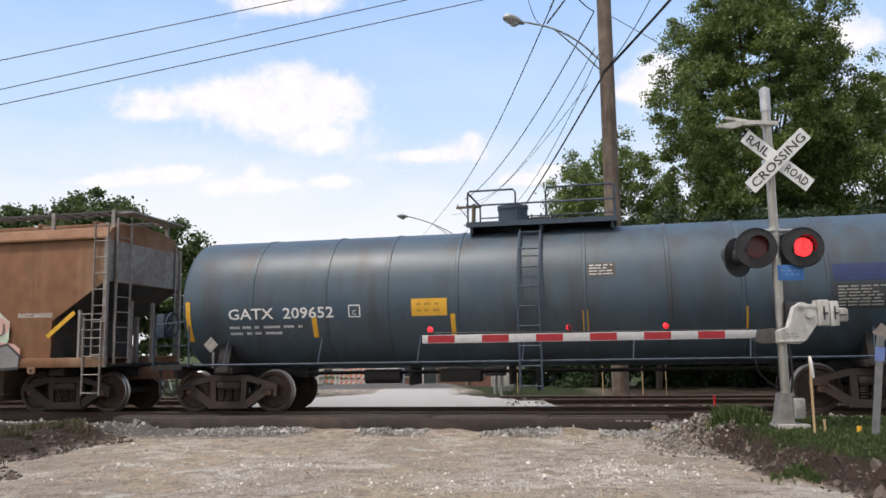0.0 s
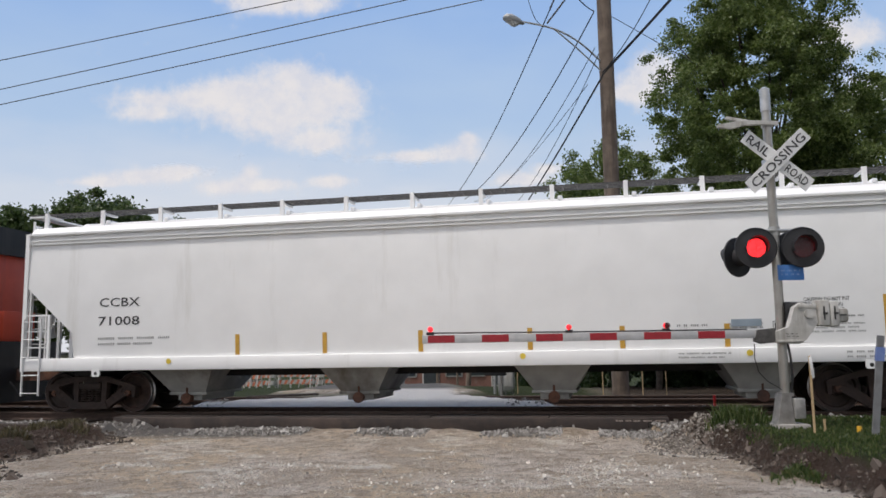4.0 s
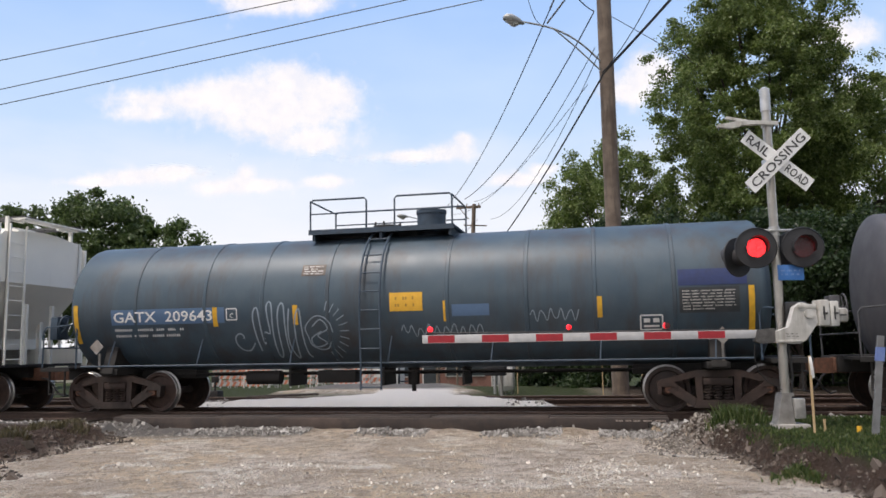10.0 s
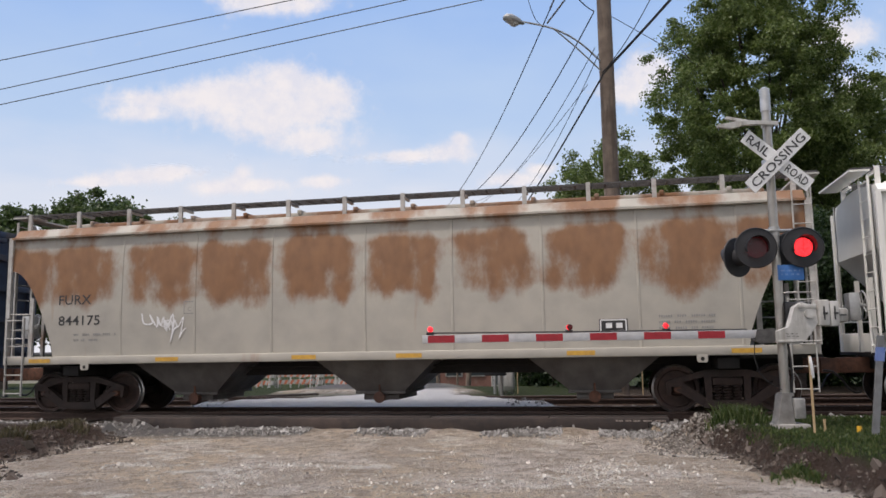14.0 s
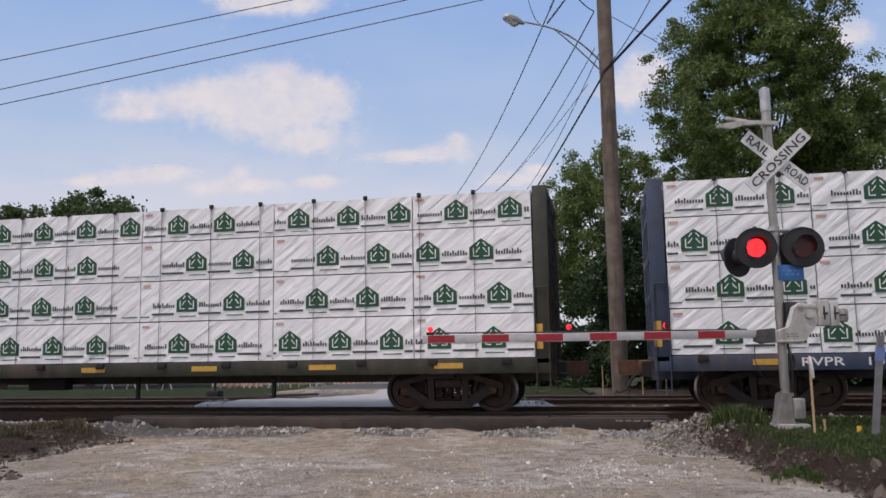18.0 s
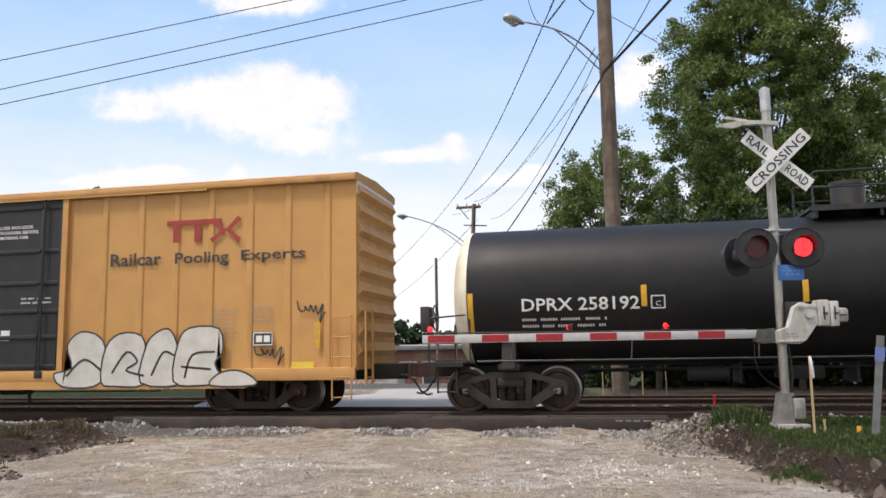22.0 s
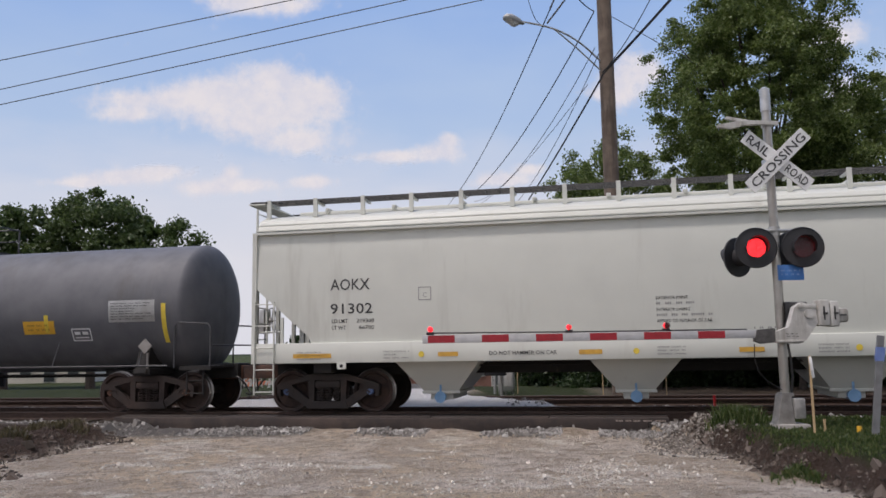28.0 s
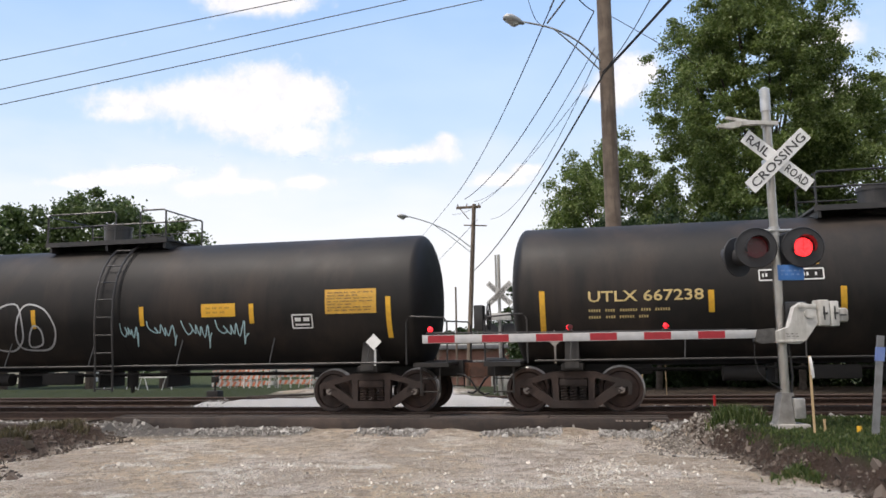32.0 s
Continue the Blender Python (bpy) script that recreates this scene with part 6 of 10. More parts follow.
def lumber_car(label, m, m2, half, T, marks, segs, seed, gap=False):
    rng = random.Random(seed)
    car = thing("lumber_flat_car", label, "flat car", group="centre-beam flat cars of the freight train")
    bm = B()
    for y in (-1, 1):
        a, b = sorted((y * 1.36, y * 1.56))
        box(bm, -half, half, a, b, 0.82, 1.12, 0.015)
    box(bm, -half, half, -1.4, 1.4, 1.0, 1.08)
    box(bm, -half, half, -0.35, 0.35, 0.62, 1.02)
    part("deck", bm, m, car)
    for i in range(15):
        x = -half + 0.9 + (2 * half - 1.8) * i / 14
        bm = B()
        for y in (-1.57, 1.57):
            box(bm, x - 0.1, x + 0.1, y - 0.035, y + 0.035, 1.0, 1.12, 0.01)
        pieces("strap_winch", bm, UNDER, car)
    for i in range(8):
        x = -half + 2.1 + (2 * half - 4.2) * i / 7
        bm = B()
        rect(bm, x - 0.3, x + 0.3, 0.93, 1.04, flat(-1.572))
        part("reflector_strip", bm, REFLECT, car, smooth=0)
    for s in (-1, 1):
        bm = B()
        x = s * (half - 0.16)
        a, b = sorted((s * half, s * (half - 0.3)))
        for y in (-1, 1):
            ya, yb = sorted((y * 1.28, y * 1.56))
            box(bm, a, b, ya, yb, 1.0, 4.63, 0.02)
        box(bm, x - 0.06, x + 0.06, -1.4, 1.4, 1.0, 4.58)
        for z in (1.5, 2.3, 3.1, 3.9, 4.5):
            p, q = sorted((s * half, s * (half - 0.08)))
            box(bm, p, q, -1.35, 1.35, z - 0.08, z + 0.08, 0.01)
        for y in (-0.7, 0, 0.7):
            box(bm, min(s * half, s * (half - 0.06)), max(s * half, s * (half - 0.06)), y - 0.05, y + 0.05, 1.0, 4.55)
        pieces("bulkhead_member", bm, m2, car)
        bm = B()
        rect(bm, x - 0.06 - 0.08, x - 0.06 + 0.06, 1.3, 1.8, flat(-1.566))
        part("reflector_strip", bm, REFLECT, car, smooth=0)
        add_ladder(car, *sorted((s * (half - 0.3), s * (half - 0.04))), -1.575, 0.4, 2.6, m2, 2, name="grab_iron")
        bm = B()
        box(bm, s * T / 2 - 0.2, s * T / 2 + 0.2, -1.4, 1.4, 0.75, 1.0)
        xx = sorted((s * (T / 2 - 1), s * (half + 0.2)))
        box(bm, xx[0], xx[1], -0.26, 0.26, 0.68, 1.0)
        part("draft_sill", bm, UNDER, car)
        add_coupler(car, s * (half + 0.32), s)
        add_truck(car, s * T / 2, TRUCK, RUST)
    bm = B()
    box(bm, -half, half, -0.12, 0.12, 1.0, 4.3)
    box(bm, -half, half, -0.35, 0.35, 4.3, 4.42, 0.02)
    part("centre_beam", bm, m2, car)
    if gap:
        bm = B()
        for y in (-1, 1):
            for sx in (-1, 1):
                tube(bm, [(0, y * 0.3, 4.3), (sx * 0.36, y * 0.32, 3.2), (sx * 0.1, y * 0.3, 1.4)], 0.06, 5)
        box(bm, -0.4, 0.4, -0.9, 0.9, 4.4, 4.56, 0.02)
        part("beam_truss", bm, m2, car)
    bm = B()
    for x in (-5.5, -2.2, 2.2, 5.5):
        box(bm, x, x + 0.07, -1.2, -1.12, 0.32, 0.85)
    tube(bm, [(-5.6, -1.16, 0.4), (-2.0, -1.16, 0.4)], 0.016)
    box(bm, -1, 0, -0.7, -0.4, 0.5, 0.8, 0.02)
    part("brake_gear", bm, UNDER, car)
    zs = (1.13, 2.03, 2.945, 3.83, 4.56)
    sd = seed * 100
    for a, b in segs:
        for i in range(4):
            for y in (-1, 1):
                lumber_bundle(car, a + 0.012, b - 0.012, zs[i] + 0.012, zs[i + 1] - 0.012, y * 1.53, y * 0.16, sd)
                sd += 1
    # corner protectors on the top edge and tie-down straps
    bm = B()
    cp = B()
    x = -half + 1.3
    while x < half - 0.8:
        if not gap or abs(x) > 0.6:
            tube(bm, [(x, -1.556, 1.1), (x, -1.556, 4.58), (x, 0, 4.6), (x, 1.556, 4.58), (x, 1.556, 1.1)], 0.007, 4)
            box(cp, x - 0.04, x + 0.04, -1.575, -1.5, 4.52, 4.61, 0.01)
        x += 1.16 + 0.1 * rng.random()
    pieces("tie_down_strap", bm, STRAP, car)
    pieces("corner_protector", cp, UNDER, car)
    for words, bx in marks:
        decal(car, "lettering", lambda b2: letters(b2, words, *bx, flat(-1.568), bold=0.01), WHITE)
    return car

# ---- locomotive ----
LOCO_TRIM = mat("worn_black_trim", (0.07, 0.07, 0.072), (0.05, 0.05, 0.05), 0.5)
GRILLE_RUST = mat("brown_black_grille", (0.05, 0.03, 0.024), (0.03, 0.02, 0.017), 0.7, 0.1, 20)


LOCO_IRON = mat("dusty_locomotive_iron", (0.075, 0.055, 0.043), (0.045, 0.036, 0.03), 0.75, 0.1, 7, (0.03, 0.026, 0.024), 0.5)


def loco_truck(car, x):
    bm = B()
    box(bm, -2.4, 2.4, -0.7, 0.7, 0.55, 0.8, 0.03)
    t = part("truck", bm, LOCO_IRON, car, "", (x, 0, 0))
    for y in (-1.08, 1.08):
        bm = B()
        prism(bm, [(-2.75, 0.62), (-2.7, 0.95), (-1.75, 1.02), (-1.35, 0.78), (-0.7, 0.78), (-0.45, 1.06), (0.45, 1.06), (0.7, 0.78), (1.35, 0.78), (1.75, 1.02), (2.7, 0.95), (2.85, 0.62), (2.55, 0.55), (1.6, 0.6), (1.3, 0.52), (0.75, 0.52), (0.5, 0.62), (-0.5, 0.62), (-0.75, 0.52), (-1.3, 0.52), (-1.6, 0.6), (-2.55, 0.55)], -0.1, 0.1)
        for a in (-2.11, 0, 2.11):
            prism(bm, [(a - 0.42, 0.2), (a + 0.42, 0.2), (a + 0.36, 0.45), (a + 0.26, 0.74), (a - 0.26, 0.74), (a - 0.36, 0.45)], -0.14 if y < 0 else -0.06, 0.06 if y < 0 else 0.14)
            for dx in (-0.5, 0.5):
                pts = [(a + dx + 0.085 * math.cos(q), 0.085 * math.sin(q), 0.3 + 0.32 * q / (math.pi * 10)) for q in np.linspace(0, math.pi * 10, 41)]
                tube(bm, pts, 0.02, 5)
        for a in (-1.05, 1.05):
            cyl(bm, (a, -0.05, 0.35), (a + 0.3, -0.05, 0.3), 0.09)
            box(bm, a - 0.1, a + 0.15, -0.16, 0.0, 0.25, 0.62, 0.02)
        box(bm, -2.3, -1.7, y * 0.02 - 0.17, 0.0, 0.86, 1.12, 0.03)
        box(bm, 1.7, 2.3, y * 0.02 - 0.17, 0.0, 0.86, 1.12, 0.03)
        part("side_frame", bm, LOCO_IRON, t, "", (0, y, 0))
    for a in (-2.11, 0, 2.11):
        w = link("wheelset", shared("wheelsSTEELX", lambda: wheelset_mesh(STEEL)), t, "", (a, 0, 0.5))
        w.scale = (1.09, 1.0, 1.09)
        SPIN.append((w, a, 0.0, 0.5, car))
        bm = B()
        cyl(bm, (a, -1.2, 0.47), (a, -1.26, 0.47), 0.16, 0.14, 20)
        part("journal_cap", bm, LOCO_IRON, t)


ARM_RED_DULL = mat("faded_red_gauge", (0.16, 0.03, 0.03), (0.1, 0.02, 0.02), 0.6)


def locomotive():
    car = thing("locomotive", "black and red-orange diesel locomotive with cream stripe, cab facing backwards", "locomotive")
    # underframe
    bm = B()
    box(bm, -10.85, 10.85, -1.0, 1.0, 1.2, 1.7)
    for y in (-1, 1):
        a, b = sorted((y * 1.35, y * 1.5))
        box(bm, -10.1, 10.1, a, b, 1.42, 1.62, 0.01)
    box(bm, -10.1, 10.1, -1.5, 1.5, 1.64, 1.70)
    part("underframe", bm, LOCO_BLACK, car)
    x = -10.05
    while x < 10:
        bm = B()
        l = 1.62
        rect(bm, x + 0.03, min(10.05, x + l - 0.05), 1.62, 1.72, flat(-1.506))
        part("sill_stripe", bm, YELLOW, car, smooth=0)
        x += l
    bm = B()
    box(bm, -3.9, 3.88, -1.48, 1.48, 0.3, 1.17, 0.12)
    tank = part("fuel_tank", bm, BLACK_TANK, car)
    bm = B()
    box(bm, -0.9, 3.86, -1.5, -1.47, 0.42, 1.1, 0.02)
    part("tank_panel", bm, mat("grey_black_tank", (0.022, 0.021, 0.02), (0.015, 0.015, 0.015), 0.45), tank)
    bm = B()
    box(bm, -1.15, -1.06, -1.51, -1.48, 0.68, 1.12, 0.01)
    part("sight_glass", bm, ARM_RED_DULL, tank)
    # cab and nose
    bm = B()
    prof = [(-10.0, 1.72), (-10.02, 3.2), (-9.9, 3.3), (-8.8, 3.79), (-8.62, 4.42), (-8.5, 4.6), (-6.34, 4.6), (-6.34, 1.72)]
    prism(bm, prof, -1.5, 1.5)
    bmesh.ops.bevel(bm, geom=[e for e in bm.edges if abs(e.verts[0].co.y - e.verts[1].co.y) > 1], offset=0.04, segments=2, affect="EDGES")
    cab = part("cab", bm, LOCO_RED, car, "red-orange cab and nose")
    bm = B()
    prism(bm, [(-1.54, 4.5), (-1.5, 4.62), (-1.0, 4.74), (1.0, 4.74), (1.5, 4.62), (1.54, 4.5)], -8.66, -6.3, "X")
    part("cab_roof", bm, mat("dark_blue_black_roof", (0.03, 0.03, 0.04), (0.045, 0.045, 0.055), 0.6), cab)
    bm = B()
    box(bm, -7.9, -7.0, -0.6, 0.4, 4.72, 5.0, 0.05)
    part("air_conditioner", bm, CREAM, cab)
    for a, b in ((-8.46, -7.95), (-7.86, -7.1), (-7.0, -6.66)):
        bm = B()
        for u0, u1, w0, w1 in ((a, b, 3.6, 3.65), (a, b, 4.27, 4.32), (a, a + 0.045, 3.6, 4.32), (b - 0.045, b, 3.6, 4.32)):
            box(bm, u0, u1, -1.53, -1.49, w0, w1)
        w = part("side_window", bm, ALU, cab)
        bm = B()
        rect(bm, a + 0.04, b - 0.04, 3.64, 4.28, flat(-1.504))
        part("pane", bm, GLASS, w, smooth=0)
    bm = B()
    prism(bm, [(-8.5, 4.42), (-6.6, 4.42), (-6.7, 4.3), (-7.0, 4.26), (-7.9, 4.24), (-8.4, 4.3)], -1.66, -1.5)
    part("sun_visor", bm, LOCO_BLACK, cab)
    bm = B()
    quadstrip(bm, [[(-8.82, -1.2, 3.85), (-8.82, 1.2, 3.85)], [(-8.67, -1.2, 4.42), (-8.67, 1.2, 4.42)]])
    part("windshield", bm, GLASS, cab, smooth=0)
    bm = B()
    box(bm, -7.78, -7.25, -1.52, -1.48, 1.85, 2.43, 0.01)
    part("vent_grille", bm, GRILLE, cab)
    bm = B()
    prism(bm, [(-10.0, 3.24), (-9.95, 3.34), (-8.85, 3.83), (-8.83, 3.77), (-9.9, 3.28)], -1.35, 1.35)
    part("anti_glare_panel", bm, LOCO_BLACK, cab)
    bm = B()
    tube(bm, [(-9.7, -1.3, 3.42), (-9.6, -1.3, 3.55), (-9.1, -1.3, 3.76), (-8.95, -1.3, 3.74)], 0.018)
    part("nose_grab", bm, LOCO_BLACK, cab)
    decal(cab, "number", lambda b: letters(b, "2918", -8.17, -6.91, 3.03, 3.38, flat(-1.506), bold=0.02), LOCO_CREAM, "cream running number")
    decal(cab, "small_lettering", lambda b: bars(b, -7.75, -7.25, 2.88, 2.95, 1, flat(-1.505), random.Random(1), 4), LOCO_CREAM)
    decal(cab, "cab_seam", lambda b: ribbon(b, [(-8.7, 2.58), (-6.4, 2.6)], 0.025, flat(-1.505)), LOCO_BLACK)
    # equipment cabinets behind the cab with the diagonal stripe
    bm = B()
    box(bm, -6.34, -2.74, -1.44, 1.44, 1.72, 4.6, 0.03)
    cabn = part("equipment_cabinet", bm, LOCO_BLACK, car)
    decal(cabn, "red_field", lambda b: (poly(b, [(-6.33, 1.76), (-4.6, 1.76), (-6.1, 3.42), (-6.33, 3.42)], flat(-1.448)), poly(b, [(-6.33, 3.46), (-5.78, 3.46), (-6.12, 3.81), (-6.33, 3.81)], flat(-1.448))), LOCO_RED)
    decal(cabn, "cream_stripe", lambda b: (poly(b, [(-4.6, 1.78), (-3.3, 1.78), (-4.75, 3.41), (-6.1, 3.42)], flat(-1.451)), poly(b, [(-5.78, 3.46), (-4.58, 3.44), (-4.81, 3.79), (-6.12, 3.81)], flat(-1.451))), LOCO_CREAM)
    decal(cabn, "panel_seam", lambda b: (ribbon(b, [(-6.3, 2.38), (-3.35, 2.4)], 0.022, flat(-1.455)), ribbon(b, [(-3.36, 1.78), (-3.36, 3.44)], 0.022, flat(-1.4555)), ribbon(b, [(-4.45, 3.84), (-2.8, 3.84)], 0.03, flat(-1.456))), UNDER)
    for u, z in ((-4.55, 2.95), (-4.05, 1.86), (-6.0, 2.45), (-5.2, 1.84), (-3.6, 1.86)):
        decal(cabn, "label_plate", lambda b: rect(b, u, u + 0.18, z, z + 0.055, flat(-1.457)), GRAF_PALE)
    for u in (-4.7, -3.9, -3.2):
        decal(cabn, "label_plate", lambda b: rect(b, u, u + 0.16, 3.86, 3.92, flat(-1.458)), WHITE)
    bm = B()
    for z in (2.0, 2.5, 3.0):
        box(bm, -2.78, -2.7, -1.47, -1.43, z, z + 0.12, 0.01)
    pieces("door_hinge", bm, LOCO_TRIM, cabn)
    for a in (-4.3, -3.34):
        bm = B()
        box(bm, a, a + 0.78, -1.5, -1.44, 3.94, 4.58, 0.01)
        g = part("intake_grille", bm, ALU, cabn)
        bm = B()
        box(bm, a + 0.05, a + 0.73, -1.507, -1.49, 3.93, 4.59)
        for k in range(8):
            box(bm, a + 0.05, a + 0.73, -1.515, -1.505, 3.96 + k * 0.08, 4.0 + k * 0.08)
        part("grille_mesh", bm, GRILLE_RUST, g)
    bm = B()
    for x in (-5.1, -3.0):
        box(bm, x - 0.05, x + 0.05, -1.53, -1.44, 3.6, 4.6, 0.01)
    pieces("post", bm, LOCO_BLACK, cabn)
    bm = B()
    tube(bm, [(-6.3, -1.5, 4.62), (-2.5, -1.5, 4.62)], 0.022)
    tube(bm, [(-6.3, -1.5, 4.1), (-2.8, -1.5, 4.1)], 0.018)
    for x in (-5.9, -4.7):
        tube(bm, [(x, -1.5, 3.8), (x, -1.5, 4.62)], 0.018)
    part("roof_handrail", bm, LOCO_BLACK, car)
    bm = B()
    tube(bm, [(-2.4, -1.4, 4.5), (-1.36, -1.1, 3.2)], 0.018)
    part("stay_rod", bm, ALU, car)
    # long hood
    bm = B()
    box(bm, -2.74, -0.42, -1.05, 1.05, 1.72, 4.72, 0.03)
    box(bm, -0.42, 2.58, -1.05, 1.05, 1.72, 4.5, 0.03)
    box(bm, 2.58, 4.06, -1.07, 1.07, 1.72, 4.6, 0.03)
    box(bm, 4.06, 9.72, -1.05, 1.05, 1.72, 4.2, 0.02)
    hood = pieces("hood_section", bm, LOCO_BLACK, car)[1]
    bm = B()
    box(bm, 9.72, 10.12, -1.05, 1.05, 1.72, 4.2, 0.02)
    part("hood_end", bm, LOCO_RED, car, "red-orange hood end")
    bm = B()
    prism(bm, [(-1.48, 4.05), (-1.5, 4.5), (-1.3, 4.66), (1.3, 4.66), (1.5, 4.5), (1.48, 4.05), (1.05, 3.95), (-1.05, 3.95)], 4.08, 10.25, "X")
    rad = part("radiator_housing", bm, LOCO_BLACK, car, "black overhanging radiator housing")
    bm = B()
    for k in range(14):
        x = 6.6 + k * 0.22
        box(bm, x, x + 0.12, -1.1, -1.04, 3.35, 3.93)
    box(bm, 4.5, 6.5, -1.07, -1.04, 3.55, 3.9)
    part("radiator_screen", bm, GRILLE, rad)
    bm = B()
    box(bm, -2.74, -2.06, -1.42, -1.0, 1.72, 3.5, 0.02)
    part("side_cabinet", bm, LOCO_BLACK, car)
    # tall service doors beside the cabinet, with frames and handles
    for a, b, z0, z1 in ((-1.98, -1.5, 1.8, 3.1), (-1.46, -0.5, 1.8, 3.1), (-1.98, -0.5, 3.2, 3.8)):
        bm = B()
        for u0, u1, w0, w1 in ((a, b, z0, z0 + 0.03), (a, b, z1 - 0.03, z1), (a, a + 0.03, z0, z1), (b - 0.03, b, z0, z1)):
            box(bm, u0, u1, -1.075, -1.04, w0, w1)
        dr = part("service_door_frame", bm, UNDER, car)
        bm = B()
        box(bm, a + 0.08, a + 0.13, -1.11, -1.05, (z0 + z1) / 2 - 0.1, (z0 + z1) / 2 + 0.1, 0.01)
        part("door_handle", bm, LOCO_TRIM, dr)
    # hood doors: seams, latches and hinges
    for x in (-1.55, -0.42, 0.18, 0.72, 1.28, 1.9, 2.55, 3.1, 3.75, 4.35, 5.1):
        bm = B()
        box(bm, x - 0.02, x + 0.02, -1.085, -1.045, 1.85, 4.3 if x < 4 else 3.6)
        part("door_seam", bm, UNDER, hood)
    bm = B()
    for x in (0.1, 0.66, 1.2, 1.84, 2.5, 3.2):
        for z in (1.98, 3.55):
            box(bm, x - 0.05, x + 0.05, -1.1, -1.05, z - 0.04, z + 0.04, 0.01)
    pieces("door_latch", bm, LOCO_BLACK, hood)
    for a, b, c, d in ((5.68, 6.12, 1.85, 3.2), (6.12, 6.5, 1.85, 3.2), (6.65, 7.12, 1.85, 3.2), (7.12, 7.6, 1.85, 3.2), (7.6, 8.05, 1.85, 3.2), (8.45, 9.35, 1.85, 3.0)):
        bm = B()
        box(bm, a, b, -1.1, -1.04, c, d, 0.02)
        dr = part("louvred_door", bm, LOCO_BLACK, hood)
        if a < 8:
            bm = B()
            e = 0.14 if b - a < 0.4 or a == 7.12 else 0.04
            box(bm, a + 0.08, b - 0.06, -1.104, -1.09, c + 0.08 + e, d - 0.1 - e)
            for k in range(16):
                z = c + 0.1 + e + (d - c - 0.24 - 2 * e) * k / 16
                box(bm, a + 0.09, b - 0.07, -1.112, -1.1, z, z + 0.03)
            part("louvre", bm, GRILLE_RUST, dr)
            bm = B()
            for u in (a, b - 0.035):
                box(bm, u, u + 0.035, -1.125, -1.09, c, d)
            box(bm, a, b, -1.125, -1.09, d - 0.03, d)
            part("door_frame", bm, LOCO_TRIM, dr)
    add_brake_wheel(car, 8.7, -1.2, 2.65, LOCO_BLACK).rotation_euler = (0, 0, 0)
    bm = B()
    cyl(bm, (7.38, -1.1, 3.0), (7.38, -1.16, 3.0), 0.09, seg=16)
    part("marker_lamp", bm, CREAM, hood)
    label_bm = B()
    [rect(label_bm, u, u + w, z, z + 0.1, flat(-1.058)) for u, z, w in ((3.65, 3.05, 0.3), (-1.25, 2.72, 0.1), (4.9, 2.4, 0.18), (5.1, 2.9, 0.22), (7.9, 3.15, 0.3), (8.6, 3.15, 0.3), (3.45, 3.66, 0.13))]
    pieces("label_plate", label_bm, WHITE, hood, "", 0)
    bm = B()
    box(bm, -1.43, -0.92, -1.09, -1.04, 3.92, 4.43, 0.01)
    part("small_grille", bm, GRILLE, hood)
    path = smooth_path([(2.06, 3.4), (1.4, 3.4), (0.95, 3.4)], 3)[:-1] + [Vector(p) for p in arc(0.93, 3.11, 0.29, 90, 180, 6)] + [Vector(p) for p in arc(0.93, 2.86, 0.29, 180, 270, 6)] + [Vector(p) for p in arc(1.76, 2.86, 0.29, 270, 360, 6)] + [Vector(p) for p in arc(2.29, 3.26, 0.24, 180, 35, 7)] + [Vector(p) for p in arc(3.14, 2.78, 0.24, 218, 360, 8)] + [Vector((3.38, 3.62))]
    decal(hood, "emblem", lambda b: ribbon(b, path, 0.215, flat(-1.09)), LOCO_CREAM, "cream looped emblem")
    decal(hood, "small_lettering", lambda b: [rect(b, u, u + w, 2.13, 2.13 + h, flat(-1.09)) for u, w, h in ((0.56, 0.26, 0.15), (0.88, 0.26, 0.15), (1.2, 0.26, 0.15), (1.52, 0.05, 0.05), (1.68, 0.22, 0.15), (1.95, 0.22, 0.15), (2.28, 0.05, 0.05), (2.62, 0.24, 0.15), (2.92, 0.24, 0.15))], LOCO_CREAM)
    bm = B()
    for dx, r in ((-0.32, 0.07), (0.0, 0.09), (0.34, 0.08)):
        cyl(bm, (1.1 + dx - 0.22, -0.2 + dx * 0.3, 4.72), (1.1 + dx + 0.2, -0.2 + dx * 0.3, 4.72), 0.03, r, 12)
    box(bm, 0.95, 1.3, -0.3, 0.1, 4.5, 4.68, 0.02)
    part("horn", bm, LOCO_BLACK, car)
    bm = B()
    box(bm, 3.0, 3.7, -0.4, 0.4, 4.58, 4.72, 0.04)
    part("exhaust_stack", bm, mat("scorched_silver", (0.4, 0.38, 0.33), rough=0.5), car)
    # walkway railing
    for y in (-1.46, 1.46):
        bm = B()
        tube(bm, [(-2.9, y, 2.72), (9.9, y, 2.72), (10.1, y, 2.68), (10.15, y, 2.5), (10.15, y, 1.7)], 0.02)
        for x in (-2.9, -1.7, -0.4, 1.55, 3.7, 5.4, 7.1, 8.7):
            box(bm, x - 0.02, x + 0.02, y - 0.03, y + 0.03, 1.7, 2.72)
        part("walkway_railing", bm, LOCO_BLACK, car)
    # stairs and pilots at both ends
    for s in (-1, 1):
        x0, x1 = sorted((s * 10.12, s * 10.9))
        bm = B()
        for y in (-1, 1):
            a, b = sorted((y * 0.85, y * 1.5))
            box(bm, x0 - 0.05, x0, a, b, 0.25, 1.7)
            box(bm, x1, x1 + 0.04, a, b, 0.25, 1.7)
        box(bm, *sorted((s * 9.95, s * 10.9)), -1.4, 1.4, 1.55, 1.7)
        box(bm, *sorted((s * 10.8, s * 10.95)), -1.3, 1.3, 0.2, 1.6)
        pieces("stairwell_panel", bm, LOCO_BLACK, car)
